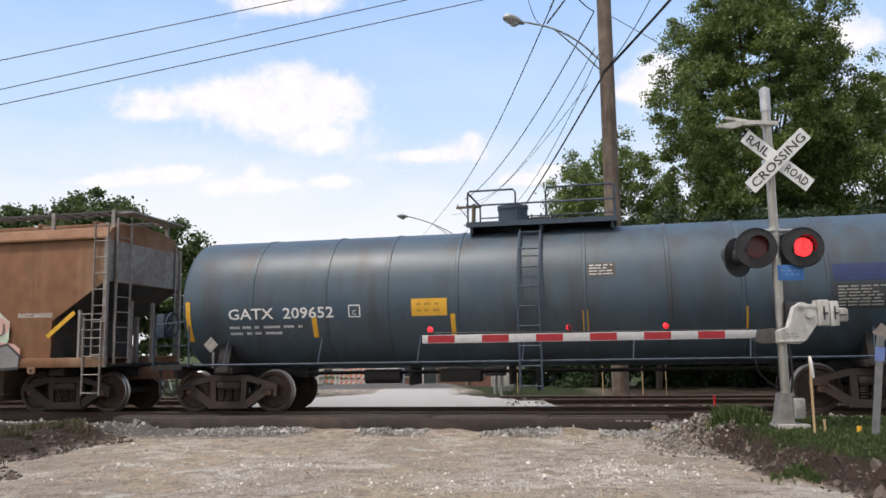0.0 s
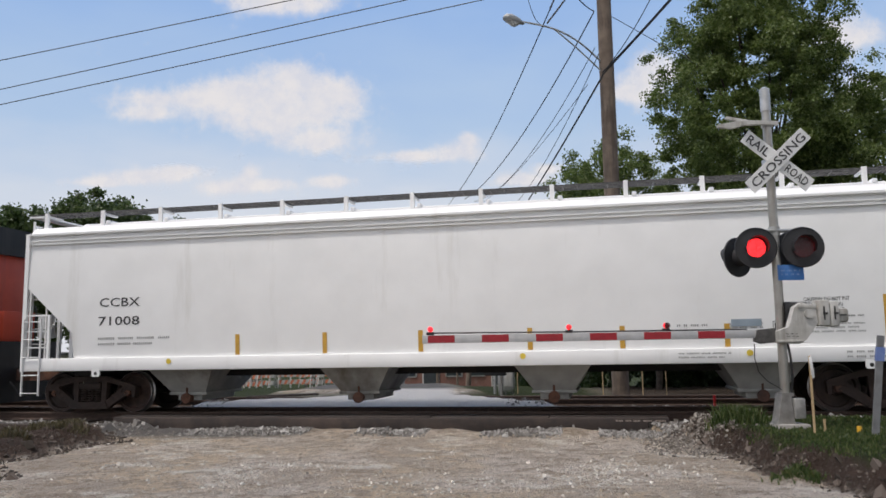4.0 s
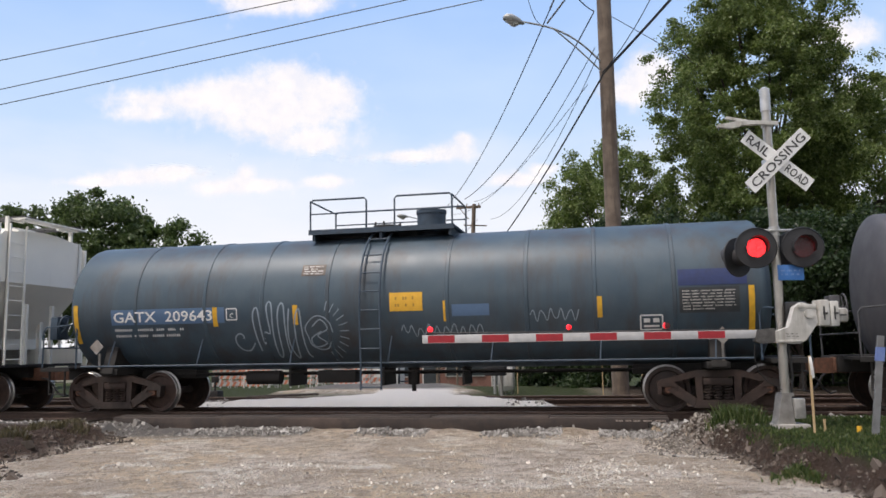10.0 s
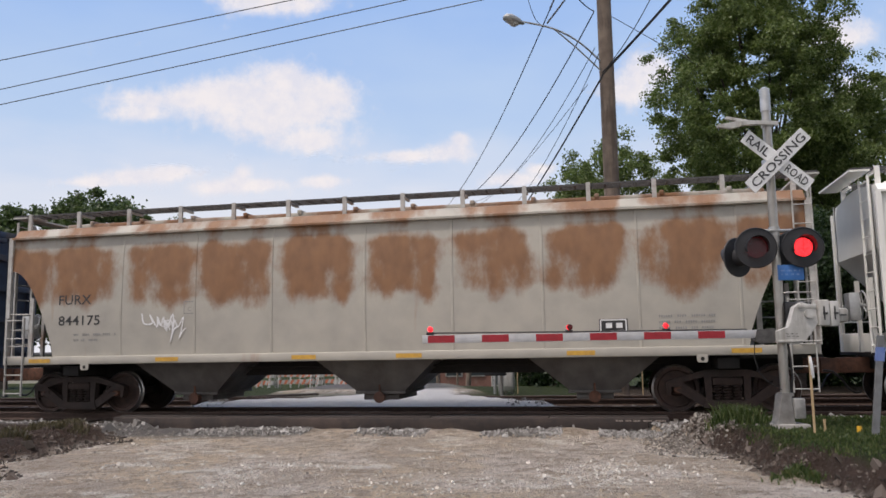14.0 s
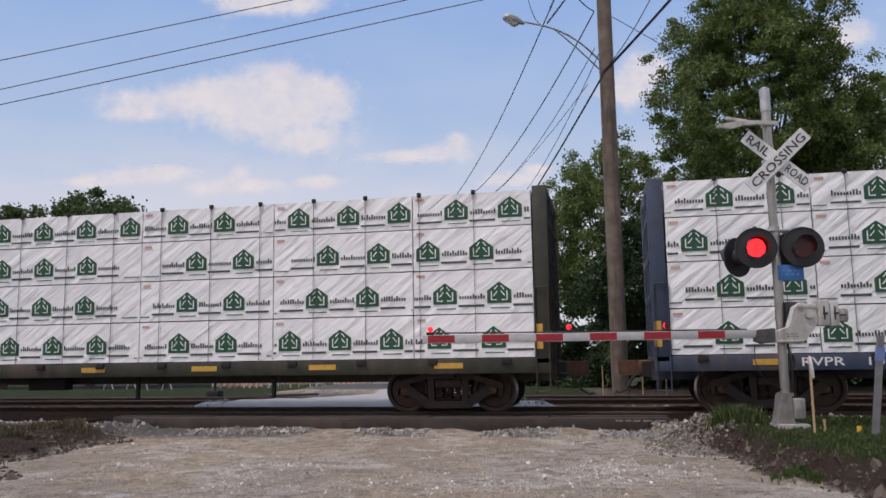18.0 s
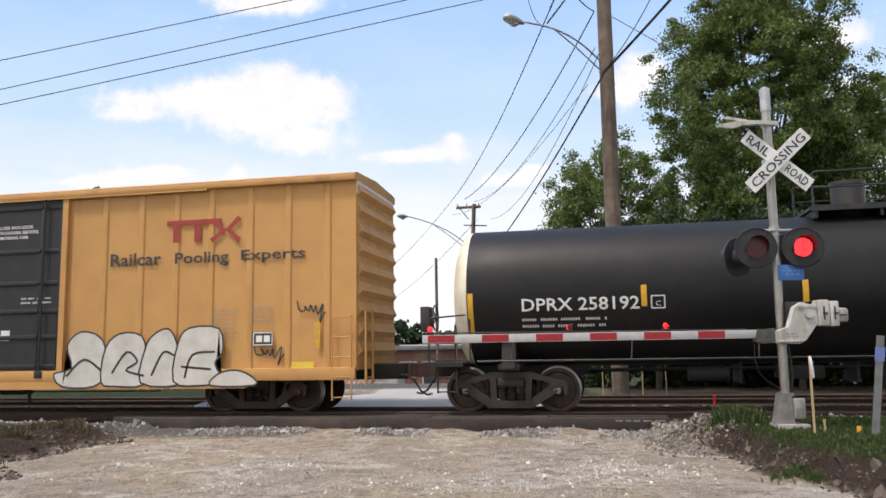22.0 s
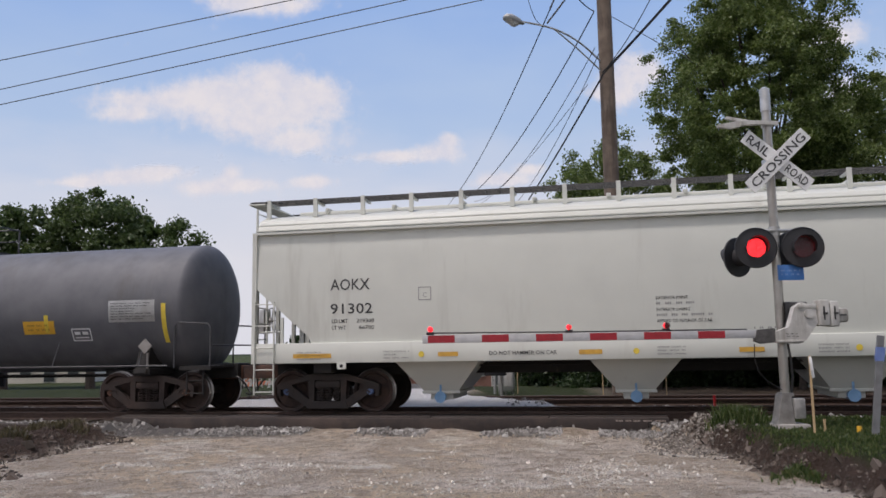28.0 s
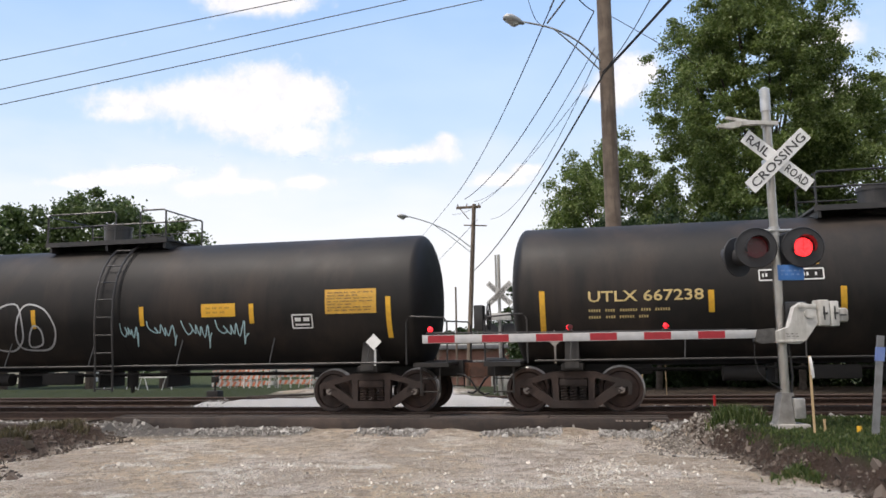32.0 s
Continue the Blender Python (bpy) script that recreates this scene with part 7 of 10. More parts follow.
        for i in range(5):
            bm = B()
            z = 0.3 + i * 0.31
            for y in (-1, 1):
                a, b = sorted((y * 0.9, y * (1.46 - 0.02 * i)))
                box(bm, x0, x1, a, b, z, z + 0.09, 0.01)
            part("stair_tread", bm, YELLOW if i < 5 else LOCO_BLACK, car)
        bm = B()
        for xx in (s * 10.1, s * 10.95):
            tube(bm, [(xx, -1.52, 1.0), (xx, -1.5, 2.3), (xx - s * 0.05, -1.45, 2.55), (xx - s * 0.3, -1.4, 2.6)], 0.025)
        pieces("grab_rail", bm, WHITE, car)
        bm = B()
        box(bm, *sorted((s * 10.6, s * 10.75)), -1.0, -0.7, 1.7, 2.55, 0.03)
        box(bm, *sorted((s * 10.7, s * 10.85)), -0.55, 0.55, 1.7, 2.45, 0.02)
        pieces("end_equipment", bm, LOCO_RED, car)
        add_coupler(car, s * 10.95, s)
        loco_truck(car, s * 7.31)
    bm = B()
    for x in (-3.2, 4.4, 5.2):
        tube(bm, [(x, -1.2, 1.35), (x + 0.1, -1.25, 0.9), (x + 0.3, -1.2, 0.5)], 0.04)
    cyl(bm, (4.2, -1.0, 1.25), (9.6, -1.0, 1.25), 0.06)
    cyl(bm, (-9.8, -1.0, 1.22), (-4.4, -1.0, 1.22), 0.07)
    pieces("pipe", bm, UNDER, car)
    return car

# ---- the train, car by car, front to back ----
TRAIN = []


def spots(car, name, draw, m):
    """Like decal, with each mark as a piece of its own."""
    bm = B()
    draw(bm)
    pieces(name, bm, m, car, "", 0)


def couple(car, s):
    car.location = (s, 0, 0)
    TRAIN.append((car, s))
    return car


def strips_at(xs, z0, z1, ends):
    return [(x, z0, z1) for x in xs] + [(x, 1.58, 2.45) for x in ends]


PANEL_DARK = mat("dark_data_panel", (0.03, 0.034, 0.04), (0.045, 0.048, 0.052), 0.5)
PLAT_BLUE = mat("blue_platform_paint", (0.035, 0.06, 0.09), (0.03, 0.045, 0.065), 0.6)
TAG_BLUE = mat("pale_grey_blue_spray", (0.3, 0.36, 0.42), (0.24, 0.3, 0.35), 0.6)
PANEL_BLUE = mat("dark_blue_panel", (0.02, 0.035, 0.12), (0.02, 0.03, 0.09), 0.5)
PATCH_BLUE = mat("light_blue_patch", (0.09, 0.16, 0.27), (0.08, 0.14, 0.24), 0.5)
MARK_BLUE = mat("blue_mark_band", (0.045, 0.078, 0.115), (0.04, 0.07, 0.105), 0.5)
BLUE_SEAMS = (-5.89, -4.19, -2.83, -1.33, 1.29, 2.93, 4.31, 5.84)


def blue_tank(number, seed, tags):
    c = tank_car("faded blue tank car with weld bands and a blue top platform", 13.22, 7.45, BLUE_TANK, TRUCK, RUST, "GATX  " + number, WHITE, (-6.43, -4.0, 2.03, 2.27),
                 strips_at((-3.94, -2.06, 1.26, 4.39) if tags else (-4.45, -1.41, 1.29, 4.33), 1.9 if tags else 1.62, 2.32 if tags else 2.05, (-7.4, 7.27)), YELLOW, (5.93, 7.05, 1.95, 2.44, PANEL_DARK, GRAF_PALE), (0.06, 0.77, 2.13, 2.52) if tags else (-2.29, -1.53, 2.02, 2.38), (5.18, 5.6, 1.64, 1.92), -0.56 if tags else -0.04, (-2.0, 1.35) if tags else (-1.2, 2.0), BLUE_SEAMS, rng_seed=seed, rail_m=PLAT_BLUE, dome=(1.0, -0.05) if tags else (-0.46, 0.2))
    decal(c, "mark_band", lambda b: panel_grid(b, -6.5 if tags else -5.3, -3.72, 1.98, 2.32, lambda u, w: onshell(u, w, 0.005)), PATCH_BLUE if tags else MARK_BLUE)
    decal(c, "blue_panel", lambda b: panel_grid(b, 5.92, 7.2, 2.48, 2.8, lambda u, w: onshell(u, w, 0.006)), PANEL_BLUE)
    decal(c, "plate_box", lambda b: (frame_rect(b, -3.66, -3.42, 2.04, 2.28, 0.025, lambda u, w: onshell(u, w, 0.012)), letters(b, "C", -3.58, -3.5, 2.08, 2.18, lambda u, w: onshell(u, w, 0.012))), WHITE)
    decal(c, "dark_notice", lambda b: panel_grid(b, -1.95 if tags else 1.36, -1.4 if tags else 1.91, 2.95 if tags else 2.72, 3.2 if tags else 3.0, lambda u, w: onshell(u, w, 0.006)), STEEL)
    decal(c, "notice_lettering", lambda b: bars(b, -1.9 if tags else 1.4, -1.45 if tags else 1.87, 2.97 if tags else 2.74, 3.18 if tags else 2.98, 4, lambda u, w: onshell(u, w, 0.012), random.Random(3)), WHITE)
    if tags:
        decal(c, "blue_patch", lambda b: panel_grid(b, 1.39, 2.17, 2.0, 2.24, lambda u, w: onshell(u, w, 0.006)), PATCH_BLUE)
        spiral = [(-3.36 + (0.03 + 0.032 * k) * math.cos(k * 0.75), 1.62 + (0.03 + 0.036 * k) * math.sin(k * 0.75)) for k in range(9)]
        tall = [(-2.98, 1.35), (-3.05, 2.1), (-2.93, 2.25), (-2.86, 1.5), (-2.8, 1.75), (-2.68, 1.75), (-2.72, 2.3), (-2.6, 2.32), (-2.62, 1.3), (-2.5, 1.35), (-2.46, 2.2), (-2.32, 2.3), (-2.34, 1.3)]
        tall2 = [(-2.2, 2.25), (-2.28, 1.5), (-2.15, 1.2), (-2.08, 2.0), (-1.96, 2.2), (-1.93, 1.35), (-1.85, 1.2)]
        eye = [(-1.55 + 0.3 * math.cos(k * 0.57) * (1 + 0.12 * math.sin(3 * k)), 1.72 + 0.36 * math.sin(k * 0.57)) for k in range(11)]
        knot = [(-1.7, 1.85), (-1.5, 2.0), (-1.36, 1.8), (-1.6, 1.66), (-1.42, 1.5), (-1.68, 1.42), (-1.75, 1.6), (-1.5, 1.75)]
        low = [(0.28 + 0.055 * k, 1.72 + 0.1 * math.sin(k * 1.9) + 0.04 * math.sin(k * 0.7)) for k in range(34)]
        faint = [(3.0 + 0.07 * k, 1.98 + 0.13 * math.sin(k * 2.3)) for k in range(15)]
        for k, (pts, wd) in enumerate(((spiral, 0.03), (tall, 0.032), (tall2, 0.032), (eye, 0.024), (knot, 0.026), (low, 0.018), (faint, 0.016))):
            decal(c, "spray_tag", lambda b: ribbon(b, smooth_path(pts, 5), wd, lambda u, w: onshell(u, w, 0.012 + 0.0006 * k)), TAG_BLUE)
        for k in range(11):
            a = -1.3 + k * 0.26
            decal(c, "spray_ray", lambda b: ribbon(b, [(-1.5 + 0.42 * math.cos(a), 1.75 + 0.45 * math.sin(a)), (-1.5 + 0.62 * math.cos(a), 1.75 + 0.66 * math.sin(a))], 0.018, lambda u, w: onshell(u, w, 0.018)), TAG_BLUE)
    return c


couple(blue_tank("209652", 1, False), -1.8)


def brown_extra(car, py, rng):
    y = -1.622
    woven_piece(car, y, 41)
    block_piece(car, y, 42)
    scrawl(car, -6.9, -6.2, 1.4, 2.1, y, INK, 43, 2)
    decal(car, "data_label", lambda b: rect(b, 5.7, 6.2, 1.56, 1.84, flat(-1.65)), INK)
    decal(car, "data_label", lambda b: (frame_rect(b, 5.72, 6.18, 1.58, 1.82, 0.025, flat(-1.654)), rect(b, 5.78, 5.92, 1.68, 1.76, flat(-1.654)), rect(b, 5.98, 6.12, 1.68, 1.76, flat(-1.654))), WHITE)
    decal(car, "yellow_corner_stripe", lambda b: (ribbon(b, [(8.3, 1.75), (9.0, 2.3)], 0.1, py), ribbon(b, [(-8.25, 1.65), (-8.85, 2.15)], 0.1, py)), YELLOW)


POCK4 = [(-6.12, 1.6, 0.8), (-2.05, 1.6, 0.8), (2.15, 1.6, 0.8), (6.2, 1.6, 0.8)]
couple(hopper_car("rust-brown covered hopper car with grey and pink graffiti", 16.92, 9.75, BROWN_HOPPER, TRUCK, RUST, POCK4, (1.05, 1.27), 3.98, cut=(1.35, 2.1, 3.0), posts=13, pocket_m=BAY_BROWN,
                  marks=[("DOWX", (-8.36, -7.33, 2.53, 2.74), INK), ("22051", (-8.34, -7.41, 2.1, 2.31), INK), ("PLASTIC GRANULES", (7.53, 8.42, 2.2, 2.3), WHITE)], mark_m=GREY_INK,
                  bands=[(-8.3, -7.2, 1.55, 1.85, 2)], strips=[(x, 1.6, 2.0, 0.1) for x in (-6.6, -3.2, -0.1, 3.2, 6.9)], box_at=(-6.7, 2.35), extra=brown_extra, trim=TRIM_GREY, slope_m=SLOPE_DARK, end_m=TRIM_GREY), -20.99)


def white_extra(car, py, rng):
    decal(car, "logo_square", lambda b: rect(b, 6.35, 6.8, 1.5, 1.75, py), INK)
    decal(car, "logo_square", lambda b: (frame_rect(b, 6.37, 6.78, 1.52, 1.73, 0.02, lambda u, w: (u, py(u, w)[1] - 0.004, w)), rect(b, 6.43, 6.53, 1.62, 1.68, lambda u, w: (u, py(u, w)[1] - 0.004, w)), rect(b, 6.6, 6.7, 1.62, 1.68, lambda u, w: (u, py(u, w)[1] - 0.004, w))), WHITE)
    decal(car, "blue_notice", lambda b: rect(b, 5.6, 6.15, 1.66, 1.8, lambda u, w: (u, py(u, w)[1] - 0.006, w)), TAG_BLUE)
    spots(car, "yellow_dot", lambda b: [poly(b, arc(u, 1.16, 0.06, 0, 330, 11), flat(-1.625)) for u in (-6.2, 1.6, 5.9)], PALE_YELLOW)
    decal(car, "red_mark", lambda b: frame_rect(b, 8.75, 8.9, 3.3, 3.5, 0.02, py), RED)


couple(hopper_car("white covered hopper car with black lettering", 17.0, 9.9, WHITE_HOPPER, TRUCK, RUST, POCK4, (0.97, 1.26), 4.1, (3.98, 3.9), (1.25, 1.8, 2.9), 14, pocket_m=BAY_GREY,
                  marks=[("CCBX", (-7.98, -6.97, 2.4, 2.6), INK), ("71008", (-8.0, -6.97, 1.98, 2.18), INK), ("CAUTION: DO NOT PUT", (6.92, 7.72, 2.11, 2.18), INK), ("STEAM OR BOILING", (6.92, 7.6, 2.01, 2.08), INK), ("WATER IN THIS CAR", (6.92, 7.62, 1.91, 1.98), INK)], mark_m=GREY_INK,
                  bands=[(6.92, 7.98, 1.5, 1.86, 5), (-8.0, -6.2, 1.5, 1.75, 2), (4.6, 5.2, 1.45, 1.75, 3), (5.55, 6.2, 1.45, 1.75, 4), (4.6, 5.6, 1.05, 1.2, 2), (7.6, 8.3, 1.02, 1.2, 2)],
                  strips=[(8.35, 1.28, 2.2, 0.11)] + [(x, 1.28, 1.72, 0.1) for x in (5.52, 3.56, 1.75, -0.51, -2.6, -4.6)], extra=white_extra), -42.2)

couple(locomotive(), -64.42)


RAIL_DARK = mat("dark_grey_railing", (0.06, 0.06, 0.065), (0.04, 0.04, 0.043), 0.6)


def grey_tank(number, paint, seed, tags, label):
    c = tank_car(label, 13.2, 7.5, paint, TRUCK, RUST, "UTLX " + number, PALE_YELLOW, (-6.3, -4.13, 1.92, 2.12),
                 strips_at((-3.83, -1.56, 1.7, 4.2), 1.85, 2.25, (-7.3, 7.2)), PALE_YELLOW, (5.82, 6.98, 2.05, 2.54, ALU, INK), (3.0 if tags else 3.58, 3.8 if tags else 4.4, 1.82, 2.12), (4.84, 5.31, 1.66, 1.92), 0.16, (-1.75, 1.46), (0.62,), rng_seed=seed, rail_m=RAIL_DARK, dome=(-0.78, 0.38) if tags else (-1.1, -0.02))
    if tags:
        on = lambda u, w: onshell(u, w, 0.012)
        loops = (((-4.11, 1.87), (-3.94, 1.98), (-3.73, 1.74), (-3.72, 1.38), (-3.91, 1.21), (-4.1, 1.31), (-4.18, 1.55)), ((-3.69, 1.7), (-3.51, 2.05), (-3.16, 2.23), (-3.0, 2.12), (-3.02, 1.65), (-3.17, 1.45), (-3.5, 1.5), (-3.79, 1.46)),
                 ((-2.97, 2.22), (-2.33, 2.06), (-2.46, 1.91), (-2.83, 1.83), (-3.01, 1.57)), ((-2.83, 1.8), (-2.37, 1.95), (-2.1, 2.02), (-2.04, 1.71), (-2.3, 1.2), (-2.7, 1.15), (-2.76, 1.5)), ((-2.03, 1.94), (-1.84, 2.07), (-1.73, 1.93), (-1.9, 1.47), (-2.11, 1.4)),
                 ((-1.67, 2.11), (-1.16, 1.94), (-1.38, 1.8), (-1.67, 1.76)), ((-1.8, 1.59), (-1.59, 1.8), (-1.34, 1.77), (-1.32, 1.5), (-1.61, 1.35)), ((-1.31, 1.46), (-1.03, 1.69), (-0.74, 1.66), (-0.5, 1.37), (-0.63, 1.12), (-1.2, 1.1)),
                 ((-3.75, 1.3), (-3.33, 1.5), (-3.06, 1.41), (-3.18, 1.15), (-3.5, 1.12)), ((-2.19, 1.28), (-1.93, 1.39), (-1.72, 1.31), (-1.81, 1.12), (-2.2, 1.12)), ((-1.65, 1.27), (-1.36, 1.35), (-1.19, 1.2), (-1.4, 1.1)))
        for i, pts in enumerate(loops):
            put = lambda u, w: onshell(u, w, 0.012 + 0.0006 * i)
            decal(c, "spray_outline", lambda b: ribbon(b, smooth_path(pts, 6, True), 0.036, put, True), GRAF_WHITE)
    return c


couple(grey_tank("667256", GREY_TANK, 5, True, "dark grey tank car with white outline graffiti"), -84.62)
couple(blue_tank("209643", 2, True), -102.08)


def cream_extra(car, py, rng):
    p = flat(-1.624)
    for i in range(9):
        a = -9.6 + i * 2.15
        pts = [(a + 0.5 + 0.55 * math.cos(k * 0.5 + 2.6), 1.3 + 0.17 * math.sin(k * 0.5 + 2.6)) for k in range(14)]
        tail = [(a + 0.95, 1.12), (a + 1.12, 1.22), (a + 1.3, 1.48), (a + 1.3, 1.16), (a + 1.42, 1.27), (a + 1.5, 1.16), (a + 1.62, 1.28), (a + 1.55, 1.16), (a + 1.72, 1.22), (a + 1.88, 1.5), (a + 1.82, 1.16), (a + 1.95, 1.28), (a + 2.0, 1.15), (a + 2.15, 1.2)]
        decal(car, "spray_tag", lambda b: ribbon(b, smooth_path(pts, 3), 0.04, p), GRAF_VIOLET)
        decal(car, "spray_tag", lambda b: ribbon(b, smooth_path(tail, 4), 0.02, flat(-1.628)), GRAF_VIOLET)
    spots(car, "yellow_dot", lambda b: [poly(b, arc(u, 1.72, 0.07, 0, 330, 11), py) for u in (-6.7, -3.4, 3.5, 6.6)], PALE_YELLOW)


couple(hopper_car("off-white covered hopper car with violet scrawl along the sill", 17.18, 10.1, CREAM_HOPPER, TRUCK_BLACK, BLUE_CAP, [(-6.2, 1.8, 0.75), (-2.1, 1.8, 0.75), (2.05, 1.8, 0.75), (6.2, 1.8, 0.75)], (1.07, 1.52), 4.12, (), (1.3, 1.75, 3.1), 14, pocket_m=CREAM_HOPPER,
                  marks=[("DOWX", (-8.02, -7.08, 2.68, 2.88), INK), ("60358", (-8.01, -7.12, 2.25, 2.45), INK)], mark_m=GREY_INK, box_at=(-6.38, 2.44),
                  bands=[(-8.0, -7.15, 1.8, 2.02, 2), (6.5, 7.5, 1.8, 2.55, 7), (0.9, 3.4, 1.78, 1.88, 1), (-2.1, -1.8, 1.75, 1.9, 2)], strips=[(-8.5, 1.63, 2.46, 0.09), (8.55, 1.6, 2.48, 0.09)] + [(x, 1.58, 2.0, 0.09) for x in (-5.85, -2.9, 0.02, 2.95, 5.85)], extra=cream_extra), -121.69)


def furx_extra(car, py, rng):
    decal(car, "data_label", lambda b: rect(b, 4.75, 5.3, 1.6, 1.86, py), INK)
    decal(car, "data_label", lambda b: (frame_rect(b, 4.78, 5.27, 1.62, 1.84, 0.025, flat(-1.604)), rect(b, 4.88, 5.0, 1.68, 1.78, flat(-1.604)), rect(b, 5.08, 5.2, 1.68, 1.78, flat(-1.604))), WHITE)
    cursive(car, -5.3, -4.4, 1.6, 2.3, GRAF_WHITE, lambda u, w: (u, py(u, w)[1] - 0.006, w), 0.035, 62)
    cursive(car, -4.9, -4.2, 1.65, 2.2, GRAF_WHITE, lambda u, w: (u, py(u, w)[1] - 0.008, w), 0.025, 63)
    scrawl(car, -4.8, -4.5, 1.65, 2.25, 0, GRAF_WHITE, 61, 1, 0.03, lambda u, w: (u, py(u, w)[1] - 0.004, w), 0.6)
    spots(car, "sill_reflector", lambda b: [rect(b, u, u + 0.55, 1.16, 1.25, flat(-1.62)) for u in (-8.1, -4.9, -1.7, 0.6, 4.1, 7.2)], REFLECT)


couple(hopper_car("weathered grey covered hopper car streaked with orange rust", 14.33, 8.72, WEATHERED_HOPPER, TRUCK, RUST, [(-4.3, 2.7, 0.95), (0.05, 2.7, 1.0), (4.6, 2.7, 0.95)], (1.12, 1.3), 4.03, (), (1.15, 1.5, 3.3), 14, round_end=True, pocket_m=BAY_DARK,
                  marks=[("FURX", (-7.4, -6.57, 2.47, 2.69), INK), ("844175", (-7.4, -6.34, 2.0, 2.22), INK)], mark_m=GREY_INK, box_at=(-4.25, 2.2), bands=[(-7.0, -5.9, 1.6, 1.85, 2), (5.9, 7.0, 1.6, 1.95, 3)], seams=(-5.82, -4.0, -2.19, -0.08, 1.8, 3.66, 5.54, 7.44), extra=furx_extra, trim=TRIM_PALE, slope_m=SLOPE_DARK, end_m=TRIM_PALE), -141.8)

couple(lumber_car("blue centre-beam flat car stacked with white-wrapped lumber packs", BLUE_FRAME, BLUE_FRAME, 11.62, 18.8, [("RVPR", (-8.95, -8.2, 0.9, 1.06)), ("10009", (-7.8, -7.0, 0.9, 1.06))], [(-11.3, -8.58), (-8.58, -5.9), (-5.9, -3.18), (-3.18, -0.45), (0.45, 3.18), (3.18, 5.9), (5.9, 8.58), (8.58, 11.3)], 7, True), -163.95)
couple(lumber_car("dark green centre-beam flat car stacked with white-wrapped lumber packs", GREEN_FRAME, GREEN_FRAME, 11.62, 18.8, [("BCOL", (-8.9, -8.2, 0.9, 1.05)), ("730", (-7.7, -7.2, 0.9, 1.05)), ("638", (-6.4, -5.9, 0.9, 1.05))], [(-11.4, -6.45), (-6.45, -2.7), (-2.7, 2.46), (2.46, 5.66), (5.66, 8.79), (8.79, 11.3)], 8), -189.17)


def black_end_tank():
    c = tank_car("black tank car with cream ends and white lettering", 14.35, 8.0, BLACK_TANK, TRUCK_BLACK, STEEL_CAP, "DPRX 258192", WHITE, (-6.86, -4.53, 2.05, 2.31),
                 strips_at((-4.44, -1.46, 1.84, 4.93), 2.1, 2.52, (-7.92, 7.85)), YELLOW, (6.61, 7.74, 2.02, 2.48, ALU, INK), (3.95, 4.71, 1.87, 2.3), (6.04, 6.51, 1.58, 1.79), 0.55, (-1.1, 1.5), (), CREAM, 11, BLACK, dome=(-0.95, 0.3), bulge=0.44)
    on = lambda u, w: onshell(u, w, 0.01)
    decal(c, "small_lettering", lambda b: (bars(b, 1.9, 2.7, 1.85, 2.2, 5, on, random.Random(2), 3), bars(b, 1.9, 2.9, 1.7, 1.78, 1, on, random.Random(3), 4), bars(b, 4.8, 5.8, 1.7, 1.8, 2, on, random.Random(4), 4)), WHITE)
    decal(c, "plate_box", lambda b: (frame_rect(b, -4.3, -4.05, 2.06, 2.3, 0.025, on), letters(b, "C", -4.22, -4.13, 2.1, 2.2, on)), WHITE)
    decal(c, "red_placard", lambda b: poly(b, [(7.1, 1.5), (7.26, 1.34), (7.42, 1.5), (7.26, 1.66)], flat(-1.475)), RED)
    return c


couple(black_end_tank(), -211.02)
couple(box_car(), -231.05)


def pale_extra(car, py, rng):
    p = flat(-1.624)
    for u in (-4.89, 4.6):
        decal(car, "lettering", lambda b: letters(b, "DO NOT HAMMER ON CAR", u, u + 1.36, 1.19, 1.27, p, bold=0.004), INK)
    spots(car, "sill_reflector", lambda b: [rect(b, u, u + w, 1.18, 1.27, p) for u, w in ((-9.1, 0.85), (-5.95, 0.42), (-3.1, 0.45), (-0.1, 0.45), (2.9, 0.45), (5.9, 0.45), (8.2, 0.85))], REFLECT)
    spots(car, "yellow_dot", lambda b: [poly(b, arc(u, 1.23, 0.06, 0, 330, 11), p) for u in (-6.3, -2.0, 2.0, 6.6)], PALE_YELLOW)
    decal(car, "small_lettering", lambda b: [bars(b, u, u + 0.55, 1.13, 1.33, 3, p, rng, 2) for u in (-9.0, -7.1, -1.6, 1.3, 3.9, 7.3)], GREY_INK)


